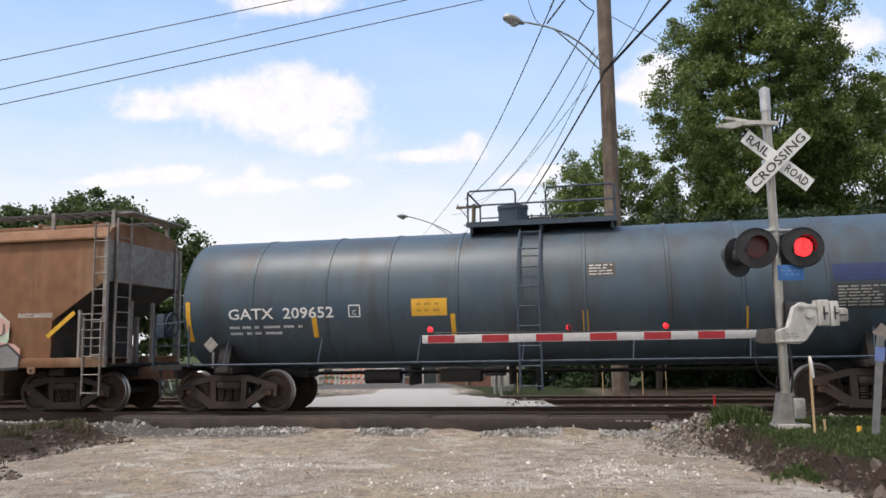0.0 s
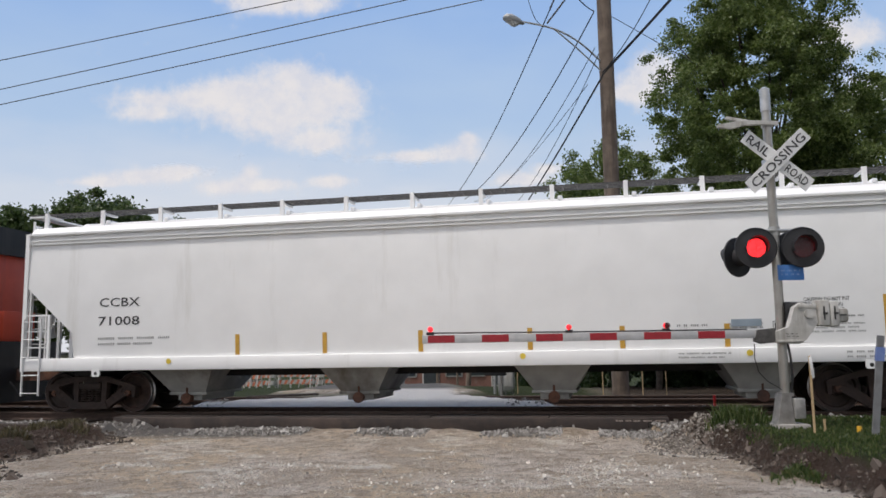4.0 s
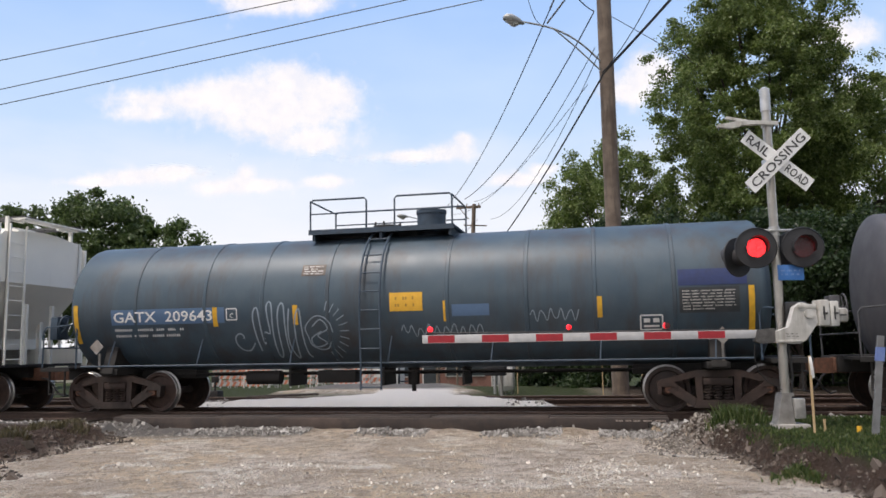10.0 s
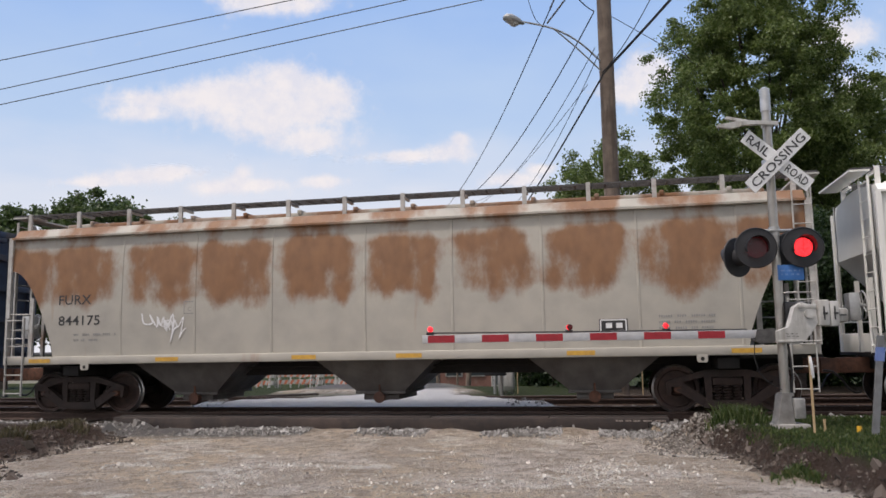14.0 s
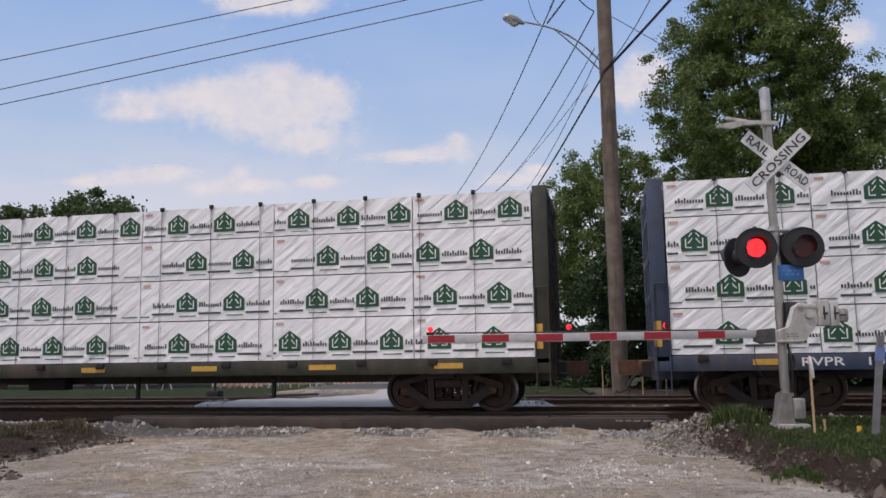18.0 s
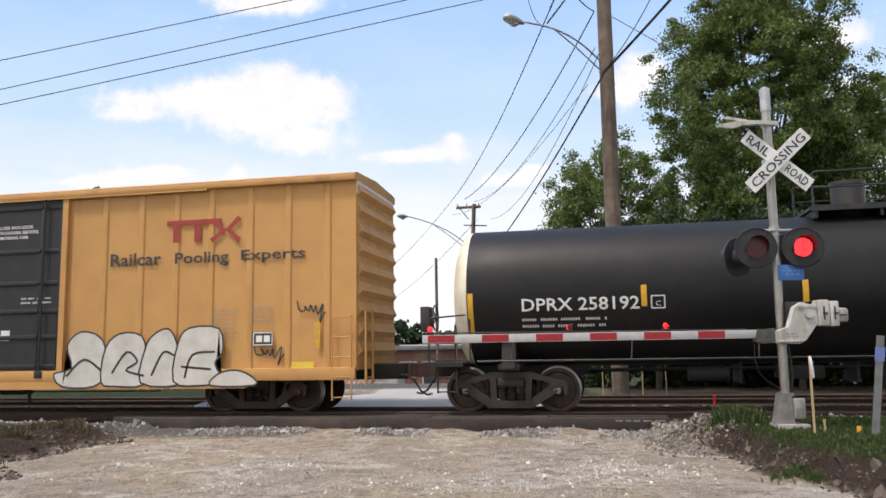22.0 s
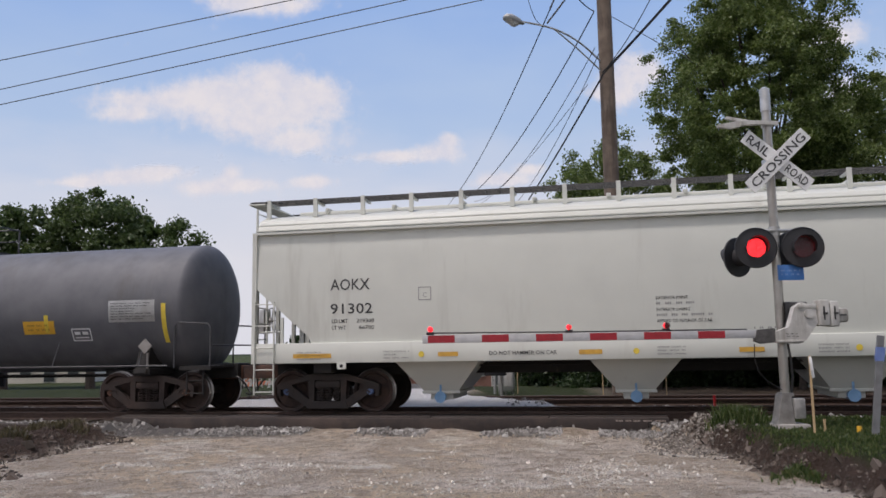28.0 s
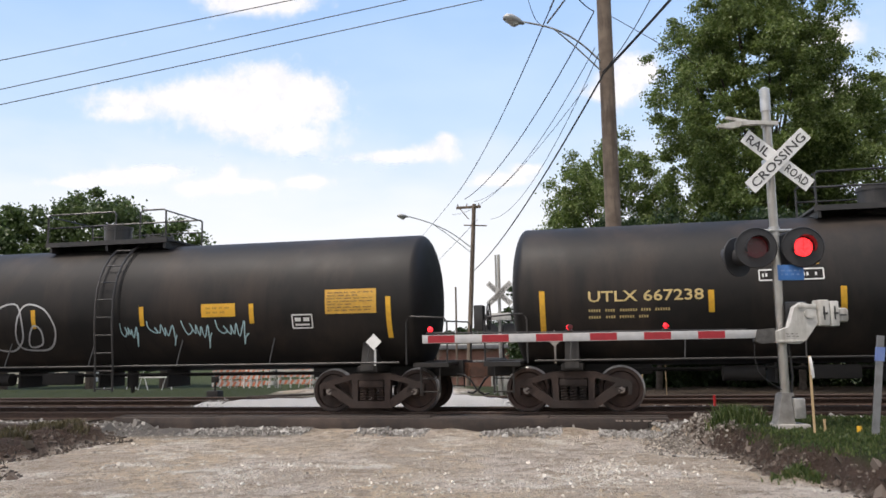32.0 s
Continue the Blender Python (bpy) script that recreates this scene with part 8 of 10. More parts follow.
for sx, num in ((-252.33, "91312"), (-273.67, "91302")):
    couple(hopper_car("pale grey covered hopper car, clean, black lettering", 17.05, 10.0, PALE_HOPPER, TRUCK_BLACK, BLUE_CAP, [(-6.05, 1.85, 0.7), (-2.02, 1.85, 0.7), (2.02, 1.85, 0.7), (6.05, 1.85, 0.7)], (1.07, 1.5), 3.86, (3.95, 4.07), (1.25, 1.6, 2.7), 19, pocket_m=PALE_HOPPER,
                      marks=[("AOKX", (-8.28, -7.41, 2.6, 2.84), INK), (num, (-8.28, -7.35, 2.1, 2.32), INK), ("EXTERIOR PAINT", (-1.58, -0.98, 2.22, 2.28), INK), ("INTERIOR LINING", (-1.58, -0.95, 1.99, 2.05), INK), ("APPLIED TO INTERIOR OF CAR", (-1.58, -0.55, 1.77, 1.83), INK)] + ([("LD LMT", (-8.25, -7.9, 1.91, 1.99), INK), ("219300", (-7.7, -7.32, 1.91, 1.99), INK), ("LT WT", (-8.25, -7.94, 1.77, 1.85), INK), ("66700", (-7.65, -7.32, 1.77, 1.85), INK)] if num == "91302" else []), mark_m=GREY_INK, box_at=(-6.35, 2.35), bands=([] if num == "91302" else [(-8.25, -7.29, 1.76, 2.02, 2)]) + [(-1.58, -0.8, 2.09, 2.2, 1), (-1.58, -0.5, 1.86, 1.97, 1), (0.2, 0.6, 1.58, 1.68, 1), (6.6, 7.5, 1.9, 2.1, 2)], extra=pale_extra), sx)

couple(grey_tank("667199", PALE_TANK, 6, False, "light grey tank car with yellow lettering"), -293.12)


def dusty_tank(number, seed, tags):
    c = tank_car("dusty black tank car with pale yellow lettering", 13.15, 7.5, DUSTY_TANK, TRUCK, STEEL_CAP, "UTLX " + number, mat("cream_lettering", (0.66, 0.5, 0.22)), (-6.2, -3.99, 2.2, 2.42),
                 strips_at((-3.85, -1.47, 1.32, 3.98), 1.95, 2.38, (-7.12, 7.08)), YELLOW, (5.7, 6.84, 2.14, 2.63, ALU, INK) if not tags else (5.68, 6.82, 2.11, 2.63, REFLECT, INK), (1.77, 2.56, 2.15, 2.45) if not tags else (2.79, 3.6, 2.11, 2.4), (4.92, 5.37, 1.83, 2.11), 0.24, (-1.72, 1.52), (0.72,), rng_seed=seed, rail_m=BLACK)
    on = lambda u, w: onshell(u, w, 0.012)
    if not tags:
        decal(c, "white_emblem", lambda b: (frame_rect(b, -2.95, -1.8, 2.53, 2.73, 0.025, on), bars(b, -2.9, -1.86, 2.55, 2.71, 1, on, random.Random(2), 7)), WHITE)
        decal(c, "small_lettering", lambda b: (bars(b, -2.4, -1.85, 2.8, 3.02, 4, on, random.Random(5), 2), bars(b, -2.1, -1.75, 1.85, 2.05, 3, on, random.Random(5), 2)), REFLECT)
    else:
        pale_blue = mat("pale_blue_spray", (0.45, 0.66, 0.7), (0.4, 0.58, 0.62), 0.6)
        for k, (a, b) in enumerate(((0.75, 1.2), (1.45, 2.15), (2.3, 3.0), (3.12, 3.86))):
            cursive(c, a, b, 1.46, 2.08, pale_blue, on, 0.028, 70 + k)
        bubbles = (((-3.9, 1.7), (-3.7, 2.2), (-3.3, 2.35), (-3.1, 1.9), (-3.4, 1.5)), ((-3.2, 1.6), (-3.0, 2.3), (-2.6, 2.4), (-2.5, 1.9), (-2.8, 1.5)), ((-2.7, 1.6), (-2.5, 2.35), (-1.9, 2.5), (-1.8, 1.8), (-2.2, 1.45)), ((-2.0, 1.6), (-1.75, 2.45), (-1.2, 2.4), (-0.92, 1.95), (-1.1, 1.55), (-1.5, 1.45)), ((-1.7, 1.55), (-1.5, 2.0), (-1.3, 1.9), (-1.35, 1.6)))
        for i, pts in enumerate(bubbles):
            put = lambda u, w: onshell(u, w, 0.012 + 0.0006 * i)
            decal(c, "spray_outline", lambda b: ribbon(b, smooth_path(pts, 6, True), 0.04, put, True), GRAF_SILVER)
    return c


couple(dusty_tank("667238", 7, False), -310.62)
couple(dusty_tank("", 8, True), -328.05)

# ---- crossing signal with gate ----
LENS_GLOW = glow("lit_red_lens", (1.0, 0.03, 0.035), 2.2)
LENS_DARK = mat("dark_red_lens", (0.10, 0.008, 0.01), (0.07, 0.006, 0.008), 0.25, 0, 20)
LAMP_RED = glow("red_lamp_glass", (1.0, 0.02, 0.03), 1.9)
SIGNAL_BLACK = mat("signal_black", (0.018, 0.018, 0.02), (0.028, 0.028, 0.03), 0.55, 0, 6)
SILVER = mat("aluminium_paint", (0.56, 0.55, 0.52), (0.42, 0.405, 0.38), 0.34, 0.8, 6, (0.3, 0.265, 0.22), 0.35, 1, 1.5)
GATE_WHITE = mat("white_gate_casting", (0.56, 0.55, 0.52), (0.44, 0.43, 0.4), 0.55, 0, 7, (0.2, 0.18, 0.15), 0.45, 1, 2.6)
SIGN_PALE = mat("pale_blue_print", (0.25, 0.38, 0.62), (0.2, 0.33, 0.58), 0.5)
SIGN_BLUE = mat("blue_sign", (0.06, 0.2, 0.52), (0.05, 0.17, 0.45), 0.4)
CONCRETE = mat("grey_concrete", (0.36, 0.34, 0.31), (0.28, 0.26, 0.24), 0.9, 0, 9)
VANES = []
MX, MY = 2.53, -4.6
ARM_DIR = Vector((-4.8, -1.02, 0.1)).normalized()


def rounded_blade(bm, l, w, y0, y1, ang, cx, cz):
    c, s = math.cos(ang), math.sin(ang)
    pts = [(-l / 2, -w / 2), (l / 2, -w / 2), (l / 2, w / 2), (-l / 2, w / 2)]
    prism(bm, [(cx + p[0] * c - p[1] * s, cz + p[0] * s + p[1] * c) for p in pts], y0, y1)


ARM_SILVER = mat("reflective_arm_sheeting", (0.5, 0.5, 0.5), (0.42, 0.42, 0.42), 0.5, 0, 8)
CASTING_DARK = mat("greasy_iron_casting", (0.1, 0.095, 0.09), (0.05, 0.048, 0.045), 0.6, 0.2, 14)
ARM_RED = mat("dark_red_sheeting", (0.36, 0.018, 0.028), (0.28, 0.015, 0.022), 0.45, 0, 10)
CASTING = mat("weathered_aluminium_casting", (0.36, 0.35, 0.33), (0.24, 0.23, 0.22), 0.6, 0.4, 10, (0.14, 0.12, 0.1), 0.4)


def crossing_signal():
    sg = thing("crossing_signal", "aluminium crossing signal mast with crossbuck, red flashers and lowered gate", "crossing signal", (MX, MY, 0))
    turn = math.atan2(-ARM_DIR.y, -ARM_DIR.x)
    sg.rotation_euler.z = turn
    bm = B()
    cyl(bm, (0, 0, 0.3), (0, 0, 5.0), 0.07, 0.066, 20)
    part("mast", bm, SILVER, sg)
    bm = B()
    cyl(bm, (0, 0, 4.98), (0, 0, 5.34), 0.078, 0.076, 20)
    cyl(bm, (0, 0, 5.34), (0, 0, 5.37), 0.07, 0.03, 20)
    part("mast_cap", bm, ALU, sg)
    bm = B()
    box(bm, -0.2, 0.26, -0.22, 0.2, -0.2, 0.12, 0.02)
    part("footing", bm, CONCRETE, sg)
    bm = B()
    prism(bm, [(-0.2, 0.12), (0.08, 0.12), (0.06, 0.2), (0.04, 0.56), (-0.1, 0.56), (-0.17, 0.2)], -0.12, 0.12)
    prism(bm, [(-0.1, 0.53), (0.09, 0.53), (0.08, 0.58), (-0.09, 0.58)], -0.1, 0.1)
    part("base_casting", bm, CASTING, sg)
    bm = B()
    box(bm, 0.06, 0.23, -0.16, 0.04, 0.2, 0.5, 0.02)
    cyl(bm, (0.15, -0.165, 0.36), (0.15, -0.16, 0.36), 0.02)
    part("junction_box", bm, CASTING, sg)
    # crossbuck
    bm = B()
    rounded_blade(bm, 1.26, 0.225, -0.19, -0.17, radians(43), 0.06, 4.14)
    a = part("crossbuck_blade", bm, WHITE, sg, "white crossbuck blade")
    bm = B()
    rounded_blade(bm, 1.26, 0.225, -0.165, -0.145, radians(-40), 0.06, 4.14)
    b = part("crossbuck_blade", bm, WHITE, sg, "white crossbuck blade")

    def words(text, ang, u0, u1, y, par):
        c, s = math.cos(radians(ang)), math.sin(radians(ang))
        decal(par, "lettering", lambda q: letters(q, text, u0, u1, -0.07, 0.07, lambda u, w: (0.06 + u * c - w * s, y, 4.14 + u * s + w * c), bold=0.01), INK)
    words("CROSSING", 43, -0.57, 0.57, -0.194, a)
    words("RAIL", -40, -0.57, -0.17, -0.169, b)
    words("ROAD", -40, 0.17, 0.57, -0.169, b)
    bm = B()
    cyl(bm, (0, -0.17, 4.14), (0, 0.08, 4.14), 0.03)
    box(bm, -0.09, 0.09, -0.15, 0.09, 4.08, 4.2, 0.01)
    part("crossbuck_bracket", bm, ALU, sg)
    # bell or lamp arm near the top
    bm = B()
    prism(bm, [(0.14, 4.73), (0.14, 4.79), (-0.3, 4.81), (-0.66, 4.88), (-0.68, 4.84), (-0.3, 4.755)], -0.1, -0.04)
    prism(bm, [(-0.08, 4.72), (-0.4, 4.71), (-0.62, 4.66), (-0.84, 4.68), (-0.84, 4.72), (-0.55, 4.77), (-0.1, 4.77)], -0.2, -0.12)
    prism(bm, [(-0.5, 4.69), (-0.25, 4.7), (-0.25, 4.76), (-0.5, 4.75)], -0.26, -0.2)
    cyl(bm, (0, 0, 4.72), (0, 0, 4.8), 0.09, seg=16)
    part("top_arm", bm, GATE_WHITE, sg)
    # flashers
    bm = B()
    tube(bm, [(-0.42, -0.06, 3.05), (0.44, -0.06, 3.05)], 0.03)
    cyl(bm, (0, 0, 2.98), (0, 0, 3.12), 0.085, seg=16)
    for x in (-0.36, 0.36):
        tube(bm, [(x, -0.06, 3.05), (x, -0.06, 2.9)], 0.03)
    part("flasher_crossarm", bm, ALU, sg)

    def flasher(x, y, z, yaw, tag, lit_first):
        """One round red light with its disc and visor, and an added turning shutter for the flashing."""
        bm = B()
        lathe(bm, [(-0.02, 0.30), (-0.035, 0.305), (-0.02, 0.315), (0.0, 0.31), (0.0, 0.14), (0.2, 0.12), (0.24, 0.06), (0.24, 0.0)], seg=36)
        o = part("flasher", bm, SIGNAL_BLACK, sg, "black round flasher with red lens", (x, y, z))
        o.rotation_euler.z = yaw
        bm = B()
        rows = []
        for yy in (-0.02, -0.26):
            rows.append([(0.165 * math.cos(q), yy if yy > -0.1 else yy + 0.14 * (1 - math.sin(q)) * 0.5, 0.165 * math.sin(q)) for q in np.linspace(radians(-25), radians(205), 20)])
        quadstrip(bm, rows)
        hood = part("visor", bm, SIGNAL_BLACK, o)
        bm = B()
        lathe(bm, [(-0.05, 0.001), (-0.045, 0.085), (-0.03, 0.138), (-0.02, 0.143)], seg=30)
        part("lens", bm, LENS_GLOW if tag else LENS_DARK, o, "red glass lens")
        # the lens always glows; this added dark disc covers it between flashes
        if tag:
            bm = B()
            lathe(bm, [(-0.001, 0.001), (-0.001, 0.16), (0.001, 0.16), (0.001, 0.001)], seg=24)
            v = part("vane", bm, LENS_DARK, o, "dark red shutter vane", (0, -0.06, 0))
            VANES.append((v, tag, yaw))
        return o
    flasher(-0.36, -0.14, 2.78, radians(-10), "L", 0)
    flasher(0.36, -0.14, 2.78, radians(-10), "R", 0)
    flasher(-0.5, 0.22, 2.68, math.pi + 0.5, "", 0)
    flasher(0.36, 0.24, 2.76, math.pi, "", 0)
    bm = B()
    box(bm, -0.02, 0.38, -0.085, -0.07, 2.28, 2.52, 0.004)
    s = part("blue_sign", bm, SIGN_BLUE, sg, "small blue enamel sign")
    decal(s, "small_lettering", lambda q: bars(q, 0.03, 0.33, 2.34, 2.46, 2, flat(-0.089), random.Random(6), 4), SIGN_PALE)
    # gate mechanism and counterweights
    bm = B()
    prism(bm, [(-0.2, 1.33), (0.14, 1.31), (0.24, 1.36), (0.44, 1.62), (0.42, 1.86), (0.22, 1.93), (0.1, 1.86), (0.0, 1.56), (-0.2, 1.5)], -0.3, -0.16)
    cyl(bm, (0.3, -0.33, 1.76), (0.3, -0.28, 1.76), 0.07, seg=14)
    box(bm, 0.14, 0.42, -0.315, -0.29, 1.84, 1.9, 0.01)
    box(bm, -0.18, 0.2, -0.315, -0.29, 1.33, 1.37, 0.01)
    g = part("gate_mechanism", bm, GATE_WHITE, sg, "white cast gate mechanism arm")
    bm = B()
    box(bm, 0.44, 0.6, -0.36, -0.12, 1.57, 1.96, 0.02)
    box(bm, 0.61, 0.74, -0.36, -0.12, 1.56, 1.94, 0.02)
    box(bm, 0.74, 0.93, -0.28, -0.18, 1.62, 1.84, 0.05)
    part("counterweight", bm, GATE_WHITE, g)
    bm = B()
    for x in (0.5, 0.66):
        box(bm, x, x + 0.022, -0.368, -0.355, 1.66, 1.86)
        box(bm, x - 0.01, x + 0.06, -0.368, -0.355, 1.74, 1.77)
    box(bm, 0.79, 0.88, -0.288, -0.275, 1.72, 1.74)
    bars(bm, -0.05, 0.16, 1.4, 1.48, 2, flat(-0.305), random.Random(9), 3)
    part("casting_slot", bm, INK, g)
    bm = B()
    box(bm, 0.05, 0.4, -0.1, 0.1, 1.62, 1.95, 0.03)
    tube(bm, [(0.12, 0.06, 0.56), (0.15, 0.05, 0.8), (0.14, 0.05, 1.1), (0.1, 0.05, 1.4), (0.12, 0.06, 1.64)], 0.018)
    tube(bm, [(-0.5, -0.2, 1.32), (-0.5, -0.18, 1.1), (-0.44, -0.15, 0.9), (-0.3, -0.1, 0.76), (-0.12, -0.06, 0.66), (0.0, 0, 0.58)], 0.007)
    part("conduit", bm, BLACK, sg)
    bm = B()
    box(bm, -0.12, 0.08, -0.2, 0.12, 1.4, 1.5, 0.02)
    prism(bm, [(-0.5, 1.36), (-0.46, 1.53), (-0.2, 1.55), (-0.16, 1.34), (-0.4, 1.32)], -0.26, -0.14)
    part("arm_clamp", bm, CASTING_DARK, sg)
    # the striped arm
    bm = B()
    L = 4.99
    box(bm, -0.5 - L, -0.3, -0.225, -0.185, 1.405, 1.53, 0.004)
    arm = part("gate_arm", bm, ARM_SILVER, sg, "white gate arm with red stripes")
    x = -0.5 - L + 0.08
    while x < -0.9:
        bm = B()
        box(bm, x, x + 0.405, -0.2275, -0.1825, 1.413, 1.522)
        part("red_stripe", bm, ARM_RED, arm)
        x += 0.813
    for i, x in enumerate((-0.5 - L + 0.12, -3.28, -1.82)):
        bm = B()
        box(bm, x - 0.06, x + 0.06, -0.22, -0.19, 1.53, 1.575, 0.01)
        part("lamp_bracket", bm, BLACK, arm)
        bm = B()
        lathe(bm, [(-0.04, 0.02), (-0.035, 0.034), (0.0, 0.042), (0.035, 0.034), (0.04, 0.02)], seg=16)
        l = part("gate_lamp", bm, LAMP_RED, arm, "small red gate lamp", (x, -0.205, 1.615))
        # added dark disc that hides the ever-lit lamp between flashes
        if i:
            bm = B()
            lathe(bm, [(-0.003, 0.001), (-0.001, 0.044), (0.001, 0.044), (0.003, 0.001)], seg=16)
            v = part("vane", bm, LENS_DARK, l, "dark red shutter vane", (0, -0.085, 0))
            VANES.append((v, "R" if i == 2 else "L", 0.0))
    bm = B()
    tube(bm, [(-0.5 - L + 0.12, -0.205, 1.56), (-3.2, -0.205, 1.545), (-0.6, -0.205, 1.54)], 0.012, 5)
    part("lamp_cable", bm, BLACK, arm)
    return sg


crossing_signal()


# ---- stakes and posts by the signal ----
WOOD_NEW = mat("fresh_stake_wood", (0.5, 0.36, 0.2), (0.4, 0.28, 0.15), 0.8, 0, 14)
WOOD_OLD = mat("weathered_pole_wood", (0.19, 0.145, 0.11), (0.12, 0.09, 0.068), 0.85, 0, 3, (0.06, 0.045, 0.035), 0.4, 1, 4.0, 0.4, 30)
RIBBON = mat("white_survey_ribbon", (0.75, 0.75, 0.74), (0.65, 0.65, 0.65), 0.6)


def stake(x, y, z0, z1, ribbon_m=None, lean=(0, 0)):
    t = thing("survey_stake", "thin wooden survey stake with ribbon" if ribbon_m else "thin wooden survey stake in the grass", "stake", (x, y, 0), "survey stakes beside the track")
    bm = B()
    h = z1 - z0
    vs = quadstrip(bm, [[(dx + lean[0] * k, dy + lean[1] * k, z0 + h * k) for dx, dy in ((-0.015, -0.01), (0.015, -0.01), (0.015, 0.01), (-0.015, 0.01))] for k in (0, 1)], True)
    bm.faces.new(vs[1])
    bm.faces.new(vs[0])
    part("stake_shaft", bm, WOOD_NEW, t)
    if ribbon_m:
        bm = B()
        quadstrip(bm, [[(lean[0] + 0.035 * k + 0.02, -0.014 - 0.02 * math.sin(k * 4), z1 - 0.01 - 0.3 * k), (lean[0] + 0.02 * k - 0.015, -0.014 - 0.02 * math.sin(k * 4), z1 - 0.02 - 0.31 * k)] for k in (0, 0.3, 0.6, 0.85, 1)])
        part("ribbon", bm, ribbon_m, t, smooth=0)
    return t


stake(2.74, -5.35, -0.05, 1.14, RIBBON)
stake(2.96, -5.0, -0.1, 0.22)
for px, py_, top in ((-0.35, 7.6, 0.75), (0.85, 8.0, 0.7), (1.55, 7.9, 0.85), (-3.2, 9.5, 0.8)):
    stake(px, py_, -0.3, top)


def leaning_post():
    t = thing("marker_post", "grey plastic marker post leaning in the grass", "marker post", (3.46, -5.5, 0))
    bm = B()
    prism(bm, [(-0.045, -0.15), (0.04, -0.15), (0.235, 1.4), (0.15, 1.41)], -0.03, 0.03)
    part("post", bm, mat("grey_blue_plastic", (0.17, 0.175, 0.18), (0.11, 0.11, 0.11), 0.6, 0, 6), t)
    bm = B()
    prism(bm, [(0.095, 1.06), (0.205, 1.05), (0.232, 1.24), (0.124, 1.25)], -0.034, 0.034)
    part("blue_band", bm, mat("faded_blue_tape", (0.11, 0.17, 0.4), (0.16, 0.22, 0.42), 0.55, 0, 9), t, "faded blue band")


leaning_post()
for x, y, c in ((3.42, -5.0, YELLOW), (2.35, -0.2 + 3.0, RED)):
    t = thing("marker_flag", "small coloured marker peg in the ground", "marker", (x, y, 0), "marker pegs")
    bm = B()
    cyl(bm, (0, 0, -0.15), (0, 0, 0.12), 0.035, seg=10)
    part("peg", bm, c, t)

# ---- utility poles, street lamps and wires ----
WIRE = mat("black_cable", (0.02, 0.02, 0.022), (0.03, 0.03, 0.03), 0.6)
LAMP_GREY = mat("grey_lamp_paint", (0.5, 0.5, 0.48), (0.42, 0.42, 0.4), 0.5, 0.3)


def pole(x, y, z0, z1, r0, r1, label, lean=(0, 0)):
    p = thing("utility_pole", label, "utility pole", (x, y, 0), "utility poles along the road")
    bm = B()
    rows = []
    for i in range(9):
        k = i / 8
        r = r0 + (r1 - r0) * k
        rows.append([(lean[0] * k + r * math.cos(a * 2 * math.pi / 18), lean[1] * k + r * math.sin(a * 2 * math.pi / 18), z0 + (z1 - z0) * k) for a in range(18)])
    vs = quadstrip(bm, rows, True)
    bm.faces.new(vs[-1])
    part("pole_shaft", bm, WOOD_OLD, p)
    return p


def lamp_arm(parent, base, head, m=LAMP_GREY, rise=0.35, r=0.028):
    """A bowed bracket with a brace under it, and the lamp head at its tip."""
    b, h = Vector(base), Vector(head)
    bm = B()
    up = Vector((0, 0, rise))
    tip = b.lerp(h, 0.62) + up * 0.9
    tube(bm, smooth_path([b, b.lerp(h, 0.3) + up * 0.85, tip, h + up * 0.1, h], 4), r)
    tube(bm, [b - Vector((0, 0, 0.3)), b.lerp(h, 0.35) + up * 0.25, tip], r * 0.8)
    part("lamp_arm", bm, m, parent)
    bm = B()
    d = (h - b)
    d.z = 0
    d.normalize()
    prof = [(-0.1, 0.05), (0.0, 0.07), (0.15, 0.13), (0.45, 0.17), (0.6, 0.13), (0.68, 0.03)]
    rows = []
    side = Vector((-d.y, d.x, 0))
    for a, r in prof:
        rows.append([h + d * a + side * (r * math.cos(q)) + Vector((0, 0, r * 0.75 * math.sin(q))) for q in np.linspace(0, 2 * math.pi, 15)[:-1]])
    vs = quadstrip(bm, rows, True)
    bm.faces.new(vs[0])
    bm.faces.new(vs[-1])
    hd = part("lamp_head", bm, m, parent, "grey cobra-head street lamp")
    bm = B()
    rows = [[h + d * (0.32 + 0.2 * math.cos(q) * k) + side * (0.12 * math.sin(q) * k) + Vector((0, 0, -0.1 - 0.1 * (1 - k * k))) for q in np.linspace(0, 2 * math.pi, 13)[:-1]] for k in (1, 0.8, 0.4, 0.05)]
    quadstrip(bm, rows, True)
    part("lamp_glass", bm, mat("clear_lamp_glass", (0.6, 0.6, 0.58), rough=0.15), hd)


big = pole(0.17, 6.55, -0.4, 13.0, 0.25, 0.215, "tall weathered wooden utility pole with street lamp arm")
lamp_arm(big, (-0.1, 0, 10.0), (-2.3, -2.9, 10.35))
p2 = pole(-8.42, 29.0, -1.2, 10.0, 0.16, 0.12, "far wooden utility pole with crossarm and street lamp", (0.6, 0))
lamp_arm(p2, (0.45, 0, 7.3), (-2.55, -4.0, 8.75))
bm = B()
box(bm, -0.75, 0.75, -0.06, 0.06, 9.75, 9.9, 0.01)
for x in (-0.65, -0.1, 0.62):
    cyl(bm, (x, 0, 9.9), (x, 0, 10.05), 0.035, seg=8)
tube(bm, [(-0.5, 0, 9.75), (0.0, 0, 9.1)], 0.03)
tube(bm, [(-0.3, 0, 8.75), (1.1, 0, 8.65)], 0.04)
part("crossarm", bm, WOOD_OLD, p2, "", (0.25, 0, 0))
p3 = pole(-21.0, 50.0, -1.7, 8.1, 0.15, 0.11, "distant wooden utility pole", (0.5, 0))
bm = B()
